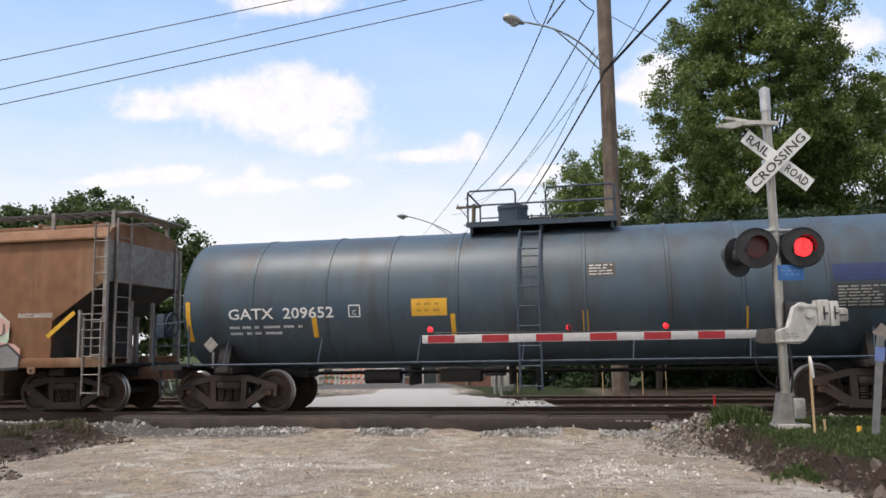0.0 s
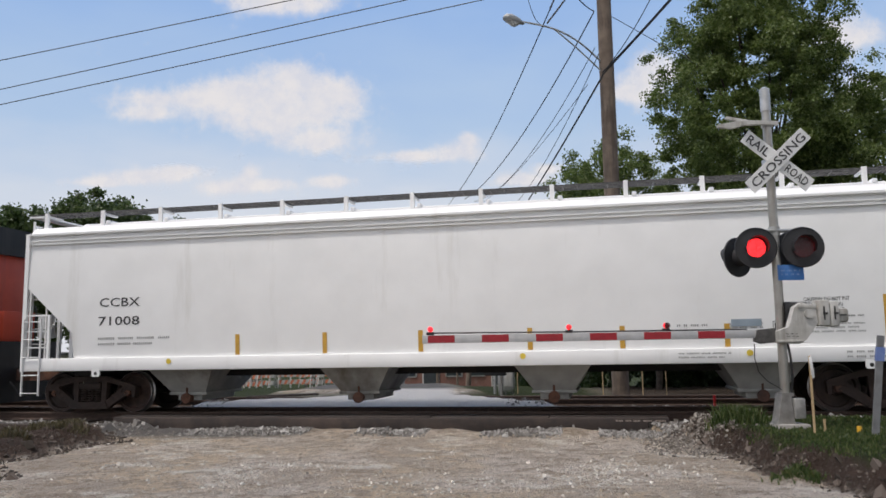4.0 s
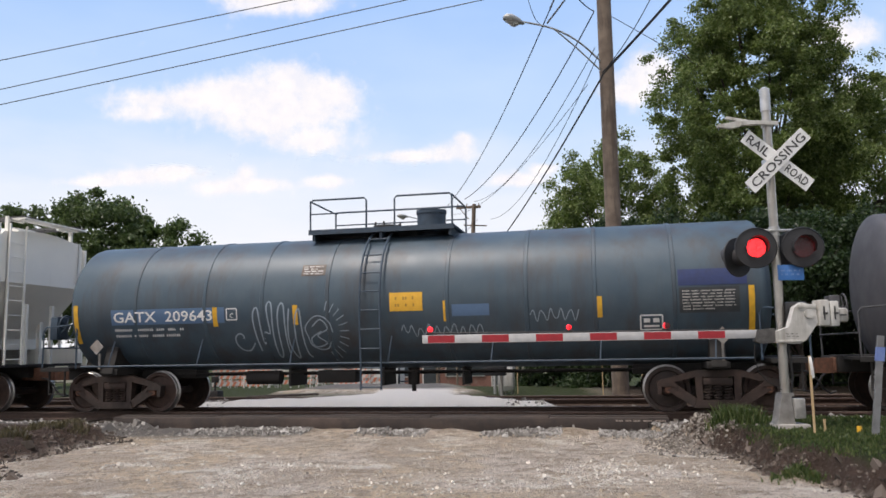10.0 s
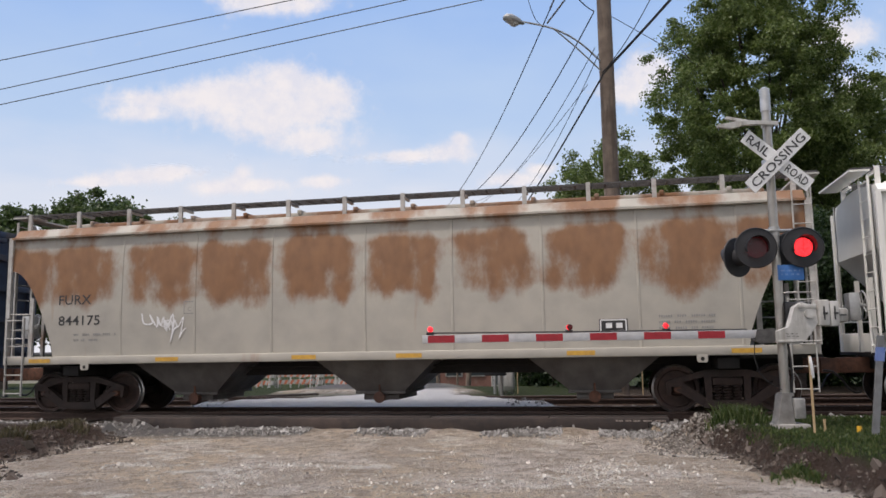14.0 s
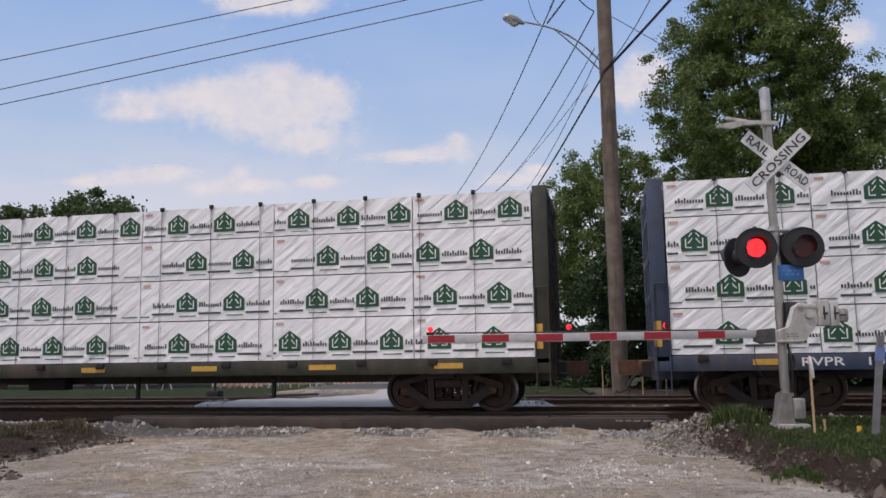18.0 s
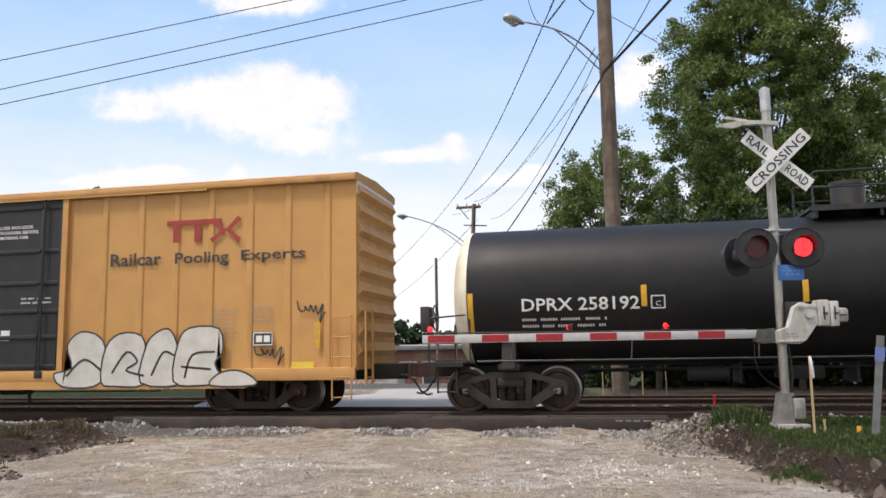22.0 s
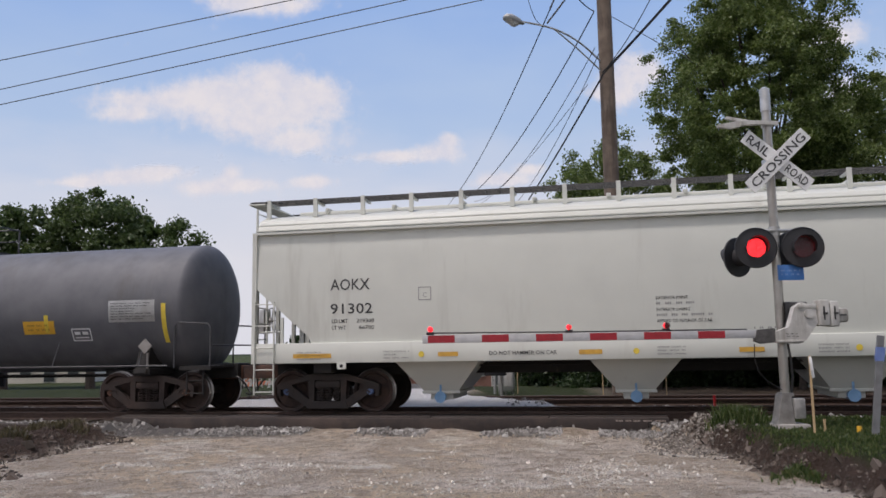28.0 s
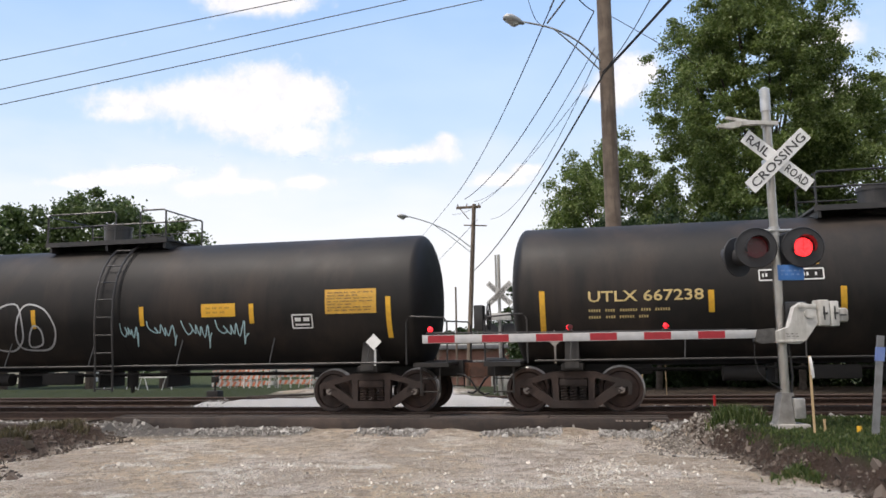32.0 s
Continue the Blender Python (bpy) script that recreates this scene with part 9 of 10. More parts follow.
box(bm, -0.2, 1.1, -0.06, 0.06, 7.7, 7.85, 0.01)
box(bm, -0.9, 0.9, -0.06, 0.06, 5.4, 5.55, 0.01)
part("crossarm", bm, WOOD_OLD, p3)
p4 = pole(-13.5, 44.0, -1.7, 8.6, 0.14, 0.11, "distant wooden utility pole")
p5 = pole(-10.4, 36.0, -1.4, 5.6, 0.08, 0.06, "thin distant metal pole")
WIRES = []


def wire(name, a, b, sag, r, n=18):
    """A cable that hangs between two places."""
    a, b = Vector(a), Vector(b)
    bm = B()
    tube(bm, [a.lerp(b, i / n) - Vector((0, 0, sag * 4 * (i / n) * (1 - i / n))) for i in range(n + 1)], r, 5)
    t = tagged(part(name, bm, WIRE), "black overhead cable sagging between poles", "cable", "overhead cables")
    WIRES.append(t)
    return t



# ---- overhead cables: from, to, sag, radius ----
CABLES = [
    ((-28.15, 9.00, 12.82), (-4.98, 9.00, 15.00), 0.02, 0.022),
    ((-29.58, 9.00, 11.35), (1.53, 9.00, 14.88), 0.03, 0.022),
    ((-30.50, 9.00, 10.60), (5.70, 9.00, 14.74), 0.03, 0.022),
    ((-1.40, 4.94, 11.22), (-8.88, 27.72, 10.12), 0.55, 0.02),
    ((-0.14, 5.52, 11.24), (-8.17, 27.87, 10.11), 0.8, 0.022),
    ((0.03, 5.60, 9.28), (-10.03, 41.25, 7.18), 0.6, 0.034),
    ((5.63, -3.94, 12.0), (0.03, 5.60, 9.31), 0.1, 0.024),
    ((5.15, -4.0, 11.9), (0.04, 5.59, 9.39), 0.25, 0.022),
    ((-0.15, 5.65, 10.19), (-7.62, 28.01, 9.97), 1.0, 0.014),
    ((-0.04, 5.70, 10.02), (-7.47, 33.22, 9.74), 1.2, 0.014),
    ((-0.41, 5.93, 9.17), (-11.43, 40.41, 11.42), 1.0, 0.012),
    ((-0.68, 5.02, 11.84), (-1.50, 4.98, 10.81), 0, 0.03),
    ((-1.02, 4.92, 12.06), (-1.40, 4.94, 11.22), 0, 0.03),
    ((-1.97, 4.30, 11.29), (-1.71, 4.93, 10.81), 0.15, 0.012),
    ((-0.12, 5.52, 11.27), (-0.76, 4.52, 11.60), 0.1, 0.02),
    ((0.15, 6.4, 11.6), (2.85, 7.73, 10.2), 0.0, 0.014),
    ((1.40, 4.04, 10.80), (0.25, 6.4, 9.9), 0.1, 0.016),
    ((-8.88, 27.72, 10.12), (-20.62, 49.31, 7.32), 0.5, 0.015),
    ((-7.50, 28.17, 8.94), (-19.49, 49.81, 5.33), 0.4, 0.015),
    ((-20.60, 49.24, 7.91), (-47.26, 106.03, 3.48), 0.5, 0.02),
]
for a, b, sag, r in CABLES:
    wire("overhead_cable", a, b, sag, r * 0.9)

# ---- trees, grass and stones ----
def leaf_material(name, c1, c2, c3):
    m = bpy.data.materials.new(name)
    m.use_nodes = True
    N, L = m.node_tree.nodes, m.node_tree.links
    bsdf = N["Principled BSDF"]
    bsdf.inputs["Roughness"].default_value = 0.42
    bsdf.inputs["Specular IOR Level"].default_value = 0.45
    geo = N.new("ShaderNodeNewGeometry")
    ramp = N.new("ShaderNodeValToRGB")
    ramp.color_ramp.elements[0].color, ramp.color_ramp.elements[1].color = rgb(c1), rgb(c3)
    e = ramp.color_ramp.elements.new(0.5)
    e.color = rgb(c2)
    L.new(geo.outputs["Random Per Island"], ramp.inputs[0])
    L.new(ramp.outputs[0], bsdf.inputs["Base Color"])
    tr = N.new("ShaderNodeBsdfTranslucent")
    L.new(ramp.outputs[0], tr.inputs[0])
    mx = N.new("ShaderNodeMixShader")
    mx.inputs[0].default_value = 0.42
    L.new(bsdf.outputs[0], mx.inputs[1])
    L.new(tr.outputs[0], mx.inputs[2])
    L.new(mx.outputs[0], N["Material Output"].inputs[0])
    return m


LEAF = leaf_material("maple_leaf", (0.072, 0.112, 0.024), (0.125, 0.178, 0.042), (0.22, 0.27, 0.09))
LEAF_FAR = leaf_material("olive_leaf", (0.045, 0.075, 0.022), (0.075, 0.115, 0.035), (0.115, 0.155, 0.055))
# leaf green darkened for the shade under the maples; far low trees share it
LEAF_SHADED = leaf_material("shaded_dark_leaf", (0.017, 0.034, 0.01), (0.028, 0.053, 0.015), (0.048, 0.078, 0.024))
BARK = mat("tree_bark", (0.09, 0.07, 0.055), (0.05, 0.04, 0.032), 0.9, 0, 8, bump=0.5)
DRY_GRASS = leaf_material("dry_grass_blade", (0.06, 0.055, 0.025), (0.1, 0.085, 0.045), (0.16, 0.13, 0.07))
GRASS = leaf_material("grass_blade", (0.038, 0.066, 0.017), (0.07, 0.105, 0.028), (0.14, 0.155, 0.055))


def leaf_mesh(name, centres, size, rng, m, droop=0.3):
    """Many small folded leaves at the given places."""
    n = len(centres)
    c = np.asarray(centres)
    a = rng.normal(size=(n, 3))
    a[:, 2] -= droop
    a /= np.linalg.norm(a, axis=1)[:, None]
    b = np.cross(a, rng.normal(size=(n, 3)))
    b /= np.linalg.norm(b, axis=1)[:, None] + 1e-9
    nrm = np.cross(a, b)
    s = size * rng.uniform(0.6, 1.3, size=(n, 1))
    v = np.empty((n, 4, 3))
    v[:, 0] = c - a * s * 0.6
    v[:, 1] = c + b * s * 0.42 + nrm * s * 0.12
    v[:, 2] = c + a * s * 0.6
    v[:, 3] = c - b * s * 0.42 + nrm * s * 0.12
    me = bpy.data.meshes.new(name)
    idx = np.arange(n * 4).reshape(n, 4)
    me.from_pydata(v.reshape(-1, 3).tolist(), [], idx.tolist())
    me.materials.append(m)
    return me


def tube_taper(bm, a, b, c, r):
    rows = []
    for p, k in ((a, 0.3), (b, 0.17), (c, 0.05)):
        rows.append([Vector(p) + Vector((math.cos(q), math.sin(q), 0)) * (r * k) for q in np.linspace(0, 2 * math.pi, 6)[:-1]])
    vs = quadstrip(bm, rows, True)
    bm.faces.new(vs[-1])


def tree(x, y, z, trunk_h, crown_c, crown_r, leaves, size, m, seed, label, clumps=130, trunk_r=0.3, spiky=0.35, group="trees beyond the track"):
    """A tapered trunk, limbs that reach into the crown, and leaf clumps round their tips."""
    rng = np.random.default_rng(seed)
    t = thing("tree", label, "tree", (x, y, z), group)
    cx, cy, cz = crown_c
    rx, ry, rz = crown_r
    pts = []
    while len(pts) < clumps:
        d = rng.normal(size=3)
        d /= np.linalg.norm(d)
        lump = 1 + spiky * noise.noise((d[0] * 2.2 + seed, d[1] * 2.2, d[2] * 2.2))
        k = rng.uniform(0.25, 1.0) ** 0.45 * lump
        pts.append((cx + d[0] * rx * k, cy + d[1] * ry * k, cz + d[2] * rz * k))
    bm = B()
    tube(bm, [(0, 0, -0.3), (0.05, 0, trunk_h * 0.5), (cx * 0.3, cy * 0.3, trunk_h), (cx * 0.7, cy * 0.7, cz)], trunk_r * 0.8, 9)
    cyl(bm, (0, 0, -0.4), (0, 0, trunk_h * 0.6), trunk_r * 1.25, trunk_r * 0.85, 10)
    part("trunk", bm, BARK, t)
    bm = B()
    for i in range(0, clumps, max(1, clumps // 26)):
        p = Vector(pts[i])
        s = Vector((cx * 0.4, cy * 0.4, trunk_h + (cz - trunk_h) * rng.uniform(-0.2, 0.8)))
        mid = s.lerp(p, 0.5) + Vector((0, 0, 0.4))
        tube_taper(bm, s, mid, p, trunk_r)
    pieces("limb", bm, BARK, t)
    per = leaves // clumps
    rad = 0.62 * (rx * ry * rz) ** (1 / 3) / (clumps ** (1 / 3)) * 1.35
    allc = []
    for p in pts:
        q = rng.normal(size=(per, 3)) * rad * rng.uniform(0.32, 0.7)
        q[:, 2] = q[:, 2] * 0.7 - 0.25 * np.hypot(q[:, 0], q[:, 1])
        allc.append(np.asarray(p) + q)
    link("crown", leaf_mesh("crown", np.concatenate(allc), size, rng, m), t)
    return t




def grass_patch(name, label, blades, where, h, m, seed, lean=0.5):
    rng = random.Random(seed)
    v, f = [], []
    k = 0
    while k < blades:
        p = where(rng)
        if p is None:
            continue
        x, y, z = p
        a = rng.uniform(0, 2 * math.pi)
        hh = h * rng.uniform(0.4, 1.3)
        w = 0.012 * rng.uniform(0.7, 1.5)
        dx, dy = math.cos(a) * w, math.sin(a) * w
        lx, ly = rng.gauss(0, lean) * hh * 0.5, rng.gauss(0, lean) * hh * 0.5
        i = len(v)
        v += [(x - dx, y - dy, z - 0.02), (x + dx, y + dy, z - 0.02), (x + lx * 0.4 + dx * 0.7, y + ly * 0.4 + dy * 0.7, z + hh * 0.6), (x + lx * 0.4 - dx * 0.7, y + ly * 0.4 - dy * 0.7, z + hh * 0.6), (x + lx, y + ly, z + hh)]
        f += [(i, i + 1, i + 2, i + 3), (i + 3, i + 2, i + 4)]
        k += 1
    me = bpy.data.meshes.new(name)
    me.from_pydata(v, [], f)
    me.materials.append(m)
    return tagged(new(name, me), label, "grass", kind="stuff")


def bank_spot(rng):
    x, y = rng.uniform(1.2, 7.5), rng.uniform(-9.0, -2.4)
    if x - road_right(y) < 0.3 + 0.25 * noise.noise((x * 2, y * 2, 1.0)) + (0.8 if y > -4.4 else 0):
        return None
    return x, y, height(x, y)


grass_patch("grass", "short green grass on the bank by the signal", 20000, bank_spot, 0.045, GRASS, 5)


def weed_spot(cx, cy, r):
    def go(rng):
        x, y = rng.gauss(cx, r), rng.gauss(cy, r)
        return x, y, height(x, y)
    return go


grass_patch("weeds", "tall green weeds at the foot of the signal mast", 900, weed_spot(1.95, -3.7, 0.17), 0.24, GRASS, 6, 0.8)
grass_patch("weeds", "green weeds on the soil bank", 600, weed_spot(2.15, -7.1, 0.13), 0.07, GRASS, 7, 0.8)
def dry_spot(rng):
    """Tufts of dry weeds along the top of the bank."""
    k = rng.randrange(26)
    y = -2.6 - k * 0.21
    x = road_left(y) - 0.5 - 1.3 * ((k * 37) % 17) / 17
    x, y = rng.gauss(x, 0.1), rng.gauss(y, 0.08)
    return x, y, height(x, y)


grass_patch("weeds", "dry brown weeds on the dark soil bank", 2600, dry_spot, 0.11, DRY_GRASS, 8, 0.9)


def stones(name, label, n, where, size, m, seed, kind_cat="gravel"):
    """Loose broken stones as one heap of small angular lumps."""
    rng = random.Random(seed)
    base = [(-1, -0.8, -0.6), (1, -0.9, -0.5), (0.9, 0.8, -0.6), (-0.9, 0.9, -0.5), (-0.6, -0.5, 0.7), (0.7, -0.6, 0.6), (0.5, 0.6, 0.75), (-0.7, 0.5, 0.6)]
    quads = [(3, 2, 1, 0), (4, 5, 6, 7), (0, 1, 5, 4), (1, 2, 6, 5), (2, 3, 7, 6), (3, 0, 4, 7)]
    v, f = [], []
    k = 0
    while k < n:
        p = where(rng)
        if p is None:
            continue
        k += 1
        s = size * rng.lognormvariate(0, 0.5)
        e = Euler((rng.uniform(0, 6), rng.uniform(0, 6), rng.uniform(0, 6))).to_matrix()
        sc = Vector((rng.uniform(0.6, 1.3), rng.uniform(0.6, 1.3), rng.uniform(0.4, 0.9)))
        i = len(v)
        for b in base:
            q = e @ Vector((b[0] * sc.x * rng.uniform(0.7, 1.1), b[1] * sc.y, b[2] * sc.z)) * s
            v.append((p[0] + q.x, p[1] + q.y, p[2] + q.z))
        f += [tuple(i + j for j in t) for t in quads]
    me = bpy.data.meshes.new(name)
    me.from_pydata(v, [], f)
    me.materials.append(m)
    return tagged(new(name, me), label, kind_cat, kind="stuff")


def stone_mat(name, c1, c2):
    m = leaf_material(name, c1, tuple((a + b) / 2 for a, b in zip(c1, c2)), c2)
    m.node_tree.nodes["Mix Shader"].inputs[0].default_value = 0.0
    m.node_tree.nodes["Principled BSDF"].inputs["Roughness"].default_value = 0.95
    return m


LIME_STONE = stone_mat("limestone_chips", (0.3, 0.25, 0.19), (0.68, 0.61, 0.53))
BALLAST = stone_mat("ballast_stone", (0.13, 0.117, 0.105), (0.42, 0.4, 0.375))
HEAP_STONE = stone_mat("rubble_stone", (0.07, 0.056, 0.045), (0.29, 0.26, 0.225))
CLOD = stone_mat("soil_clods", (0.035, 0.027, 0.02), (0.14, 0.11, 0.09))


def road_spot(rng):
    y = -1.8 - 9.0 * rng.random() ** 0.8
    x = rng.uniform(-10.5, 3)
    if not road_left(y) + 0.2 < x < road_right(y) - 0.1:
        return None
    return x, y, height(x, y)


def lip_spot(rng):
    x = rng.uniform(-9.0, 2.0)
    y = rng.gauss(-2.05, 0.16)
    if noise.noise((x * 0.8, 3.0, 0.0)) < -0.1:
        return None
    return x, y, height(x, y) + rng.random() * 0.07 * max(0, noise.noise((x * 0.8, 3.0, 0.0)) + 0.3)


def bed_spot(rng):
    x, y = rng.uniform(-24, 14), rng.choice((rng.uniform(-2.6, -1.4), rng.uniform(1.4, 3.0), rng.uniform(5.5, 6.6)))
    if y < -1.7 and road_left(y) + 1.0 < x < road_right(y):
        return None
    if y > 0 and far_left(y) < x < far_right(y):
        return None
    return x, y, height(x, y)


def clod_spot(rng):
    y = rng.uniform(-9, -2.0)
    if rng.random() < 0.55:
        x = road_right(y) + rng.gauss(0.08, 0.1)
    else:
        x = road_left(y) - abs(rng.gauss(0.2, 0.6)) + 0.3
    return x, y, height(x, y)


stones("gravel", "pale limestone chips strewn over the road bed", 9000, road_spot, 0.008, LIME_STONE, 11)
def flake_spot(rng):
    """Crushed white flakes that lie together in a few drifts."""
    cx, cy, rx, ry = rng.choice(((-4.95, -7.2, 0.5, 0.8), (-4.6, -6.35, 0.5, 0.12), (0.1, -6.6, 0.55, 0.45), (0.3, -5.9, 0.7, 0.3), (-7.2, -6.6, 0.25, 0.15), (-0.6, -7.3, 0.6, 0.4), (-2.4, -7.6, 0.9, 0.5)))
    x, y = rng.gauss(cx, rx * 0.9), rng.gauss(cy, ry * 0.9)
    return x, y, height(x, y) + 0.002


stones("gravel", "white crushed limestone flakes lying in drifts on the road bed", 2600, flake_spot, 0.0085, stone_mat("white_flakes", (0.34, 0.3, 0.25), (0.7, 0.66, 0.6)), 18)


def left_spot(rng):
    y = rng.uniform(-8.5, -2.2)
    x = road_left(y) - abs(rng.gauss(0.3, 1.0)) + 0.3
    return x, y, height(x, y)


stones("soil_clods", "dark clods of dug earth along the bank", 500, left_spot, 0.024, CLOD, 16, "soil")
stones("gravel", "heap of grey ballast stones along the crossing edge", 8000, lip_spot, 0.014, BALLAST, 12)
def heap_spot(rng):
    x, y = rng.gauss(1.2, 0.3), rng.gauss(-3.4, 0.55)
    return x, y, height(x, y)


stones("gravel", "heap of pale grey broken rubble by the bank", 4500, heap_spot, 0.013, HEAP_STONE, 15)
stones("gravel", "grey ballast stones beside the rails", 9000, bed_spot, 0.026, BALLAST, 13)
stones("soil_clods", "dark clods of dug earth along the banks", 1500, clod_spot, 0.022, CLOD, 14, "soil")

TREES = [
    # x, y, z, trunk height, crown centre, crown radii, leaves, leaf size, material, seed, label, clumps, trunk radius
    (7.3, 21.5, -0.6, 5.0, (0.0, 0, 12.6), (4.35, 4.2, 8.4), 210000, 0.115, LEAF, 1, "tall leafy maple with a broad ragged crown", 1300, 0.45, 0.5),
    (12.9, 23.5, -0.8, 4.0, (0, 0, 8.9), (4.8, 4.6, 6.6), 95000, 0.12, LEAF, 2, "tall leafy maple beside another", 800, 0.4, 0.5),
    (0.1, 26.5, -0.9, 3.0, (0, 0, 7.9), (3.9, 3.4, 5.6), 80000, 0.125, LEAF, 3, "smaller green tree behind the utility pole", 420, 0.25),
    (4.6, 24.5, -0.8, 2.0, (0, 0, 4.6), (3.2, 2.6, 4.6), 22000, 0.21, LEAF_SHADED, 4, "dense dark shrub tree under the maples", 110, 0.2),
    (10.5, 18.5, -0.6, 1.2, (0, 0, 3.0), (4.2, 2.2, 3.6), 22000, 0.2, LEAF_SHADED, 5, "dense dark thicket under the maples", 110, 0.2),
    (4.2, 18.0, -0.5, 0.8, (0, 0, 1.9), (3.4, 1.4, 2.4), 16000, 0.16, LEAF_SHADED, 6, "dense dark thicket by the track", 90, 0.15),
    (17.0, 17.0, -0.6, 1.5, (0, 0, 3.6), (4.0, 2.5, 4.0), 18000, 0.22, LEAF_SHADED, 7, "dense dark thicket by the track", 90, 0.2),
    # low crowns added to darken the hollow, with shade painted into their leaves
    (1.6, 12.6, -0.4, 1.6, (0, 0, 4.3), (3.1, 2.6, 2.3), 30000, 0.12, LEAF_SHADED, 21, "low spreading maple with hanging branches", 150, 0.12),
    (6.2, 11.4, -0.4, 1.6, (0, 0, 4.2), (3.4, 2.8, 2.4), 30000, 0.12, LEAF_SHADED, 22, "low spreading maple with hanging branches", 150, 0.12),
    (11.4, 11.6, -0.4, 1.6, (0, 0, 4.2), (3.6, 2.9, 2.4), 30000, 0.12, LEAF_SHADED, 23, "low spreading maple with hanging branches", 150, 0.12),
    (16.8, 12.2, -0.4, 1.6, (0, 0, 4.2), (3.4, 2.9, 2.4), 24000, 0.12, LEAF_SHADED, 35, "low spreading maple with hanging branches", 120, 0.12),
    (6.0, 16.5, -0.4, 1.6, (0, 0, 4.6), (4.4, 2.6, 2.6), 26000, 0.14, LEAF_SHADED, 36, "low spreading tree behind the track", 120, 0.14),
    (-2.6, 18.5, -0.6, 0.6, (0, 0, 1.6), (2.3, 1.3, 2.6), 14000, 0.13, LEAF_SHADED, 46, "dense dark hedge under the maples", 90, 0.1),
    (0.4, 15.2, -0.5, 0.6, (0, 0, 1.5), (2.6, 1.3, 2.5), 16000, 0.13, LEAF_SHADED, 41, "dense dark hedge under the maples", 90, 0.1),
    (4.6, 14.6, -0.5, 0.6, (0, 0, 1.5), (2.7, 1.3, 2.5), 16000, 0.13, LEAF_SHADED, 42, "dense dark hedge under the maples", 90, 0.1),
    (9.0, 14.6, -0.5, 0.6, (0, 0, 1.5), (2.7, 1.3, 2.5), 16000, 0.13, LEAF_SHADED, 43, "dense dark hedge under the maples", 90, 0.1),
    (13.5, 14.8, -0.5, 0.6, (0, 0, 1.5), (2.7, 1.3, 2.5), 16000, 0.13, LEAF_SHADED, 44, "dense dark hedge under the maples", 90, 0.1),
    (18.0, 14.8, -0.5, 0.6, (0, 0, 1.5), (2.7, 1.3, 2.5), 12000, 0.14, LEAF_SHADED, 45, "dense dark hedge under the maples", 90, 0.1),
    (4.0, 19.5, -0.5, 0.8, (0, 0, 2.4), (3.4, 1.6, 3.0), 14000, 0.18, LEAF_SHADED, 24, "dense dark thicket under the maples", 80, 0.15),
    (-55.0, 46.5, -1.7, 4.0, (0, 0, 10.4), (5.4, 5.0, 7.2), 37400, 0.3, LEAF_FAR, 8, "broad dark green tree across the field", 165, 0.4, 0.15),
    (-47.0, 48.0, -1.7, 4.0, (0, 0, 11.2), (5.8, 5.0, 7.6), 44200, 0.3, LEAF_FAR, 9, "broad dark green tree across the field", 180, 0.4, 0.15),
    (-40.5, 49.5, -1.7, 3.5, (0, 0, 8.6), (5.0, 4.0, 7.0), 30600, 0.3, LEAF_FAR, 10, "broad dark green tree across the field", 135, 0.35, 0.15),
    (-63.5, 45.5, -1.7, 4.0, (0, 0, 9.0), (5.5, 5.0, 6.5), 20400, 0.3, LEAF_FAR, 11, "broad dark green tree across the field", 135, 0.4, 0.15),
    (-5.3, 34.0, -1.2, 2.0, (0, 0, 4.4), (1.6, 1.6, 3.4), 4200, 0.2, LEAF_SHADED, 12, "slender tree beyond the crossing", 70, 0.12),
    (-36.5, 120.0, -1.7, 2.0, (0, 0, 5.0), (6.0, 4.0, 3.6), 5000, 0.55, LEAF_SHADED, 13, "low distant tree along the road", 60, 0.3),
    (-24.0, 118.0, -1.7, 2.0, (0, 0, 4.2), (7.0, 4.0, 3.0), 5000, 0.55, LEAF_SHADED, 14, "low distant tree along the road", 60, 0.3),
    (-13.0, 95.0, -1.7, 2.0, (0, 0, 4.0), (6.0, 4.0, 3.2), 5000, 0.5, LEAF_SHADED, 15, "low distant tree along the road", 60, 0.3),
    (-50.0, 115.0, -1.7, 2.0, (0, 0, 3.6), (7.0, 4.0, 2.6), 5000, 0.55, LEAF_SHADED, 16, "low distant tree along the road", 60, 0.3),
]
for args in TREES:
    tree(*args)

# ---- beyond the track: far signal, works yard, buildings ----
BRICK = mat("red_brown_brick", (0.24, 0.12, 0.09), (0.18, 0.09, 0.07), 0.9, 0, 9, (0.3, 0.26, 0.22), 0.3)
PALE_WALL = mat("pale_plaster", (0.6, 0.57, 0.5), (0.52, 0.5, 0.44), 0.85, 0, 3)
ROOF_GREY = mat("grey_roofing", (0.2, 0.2, 0.21), (0.15, 0.15, 0.16), 0.85, 0, 4)
BARRIER_ORANGE = mat("orange_barrier_stripe", (0.62, 0.2, 0.1), (0.52, 0.17, 0.1), 0.6)


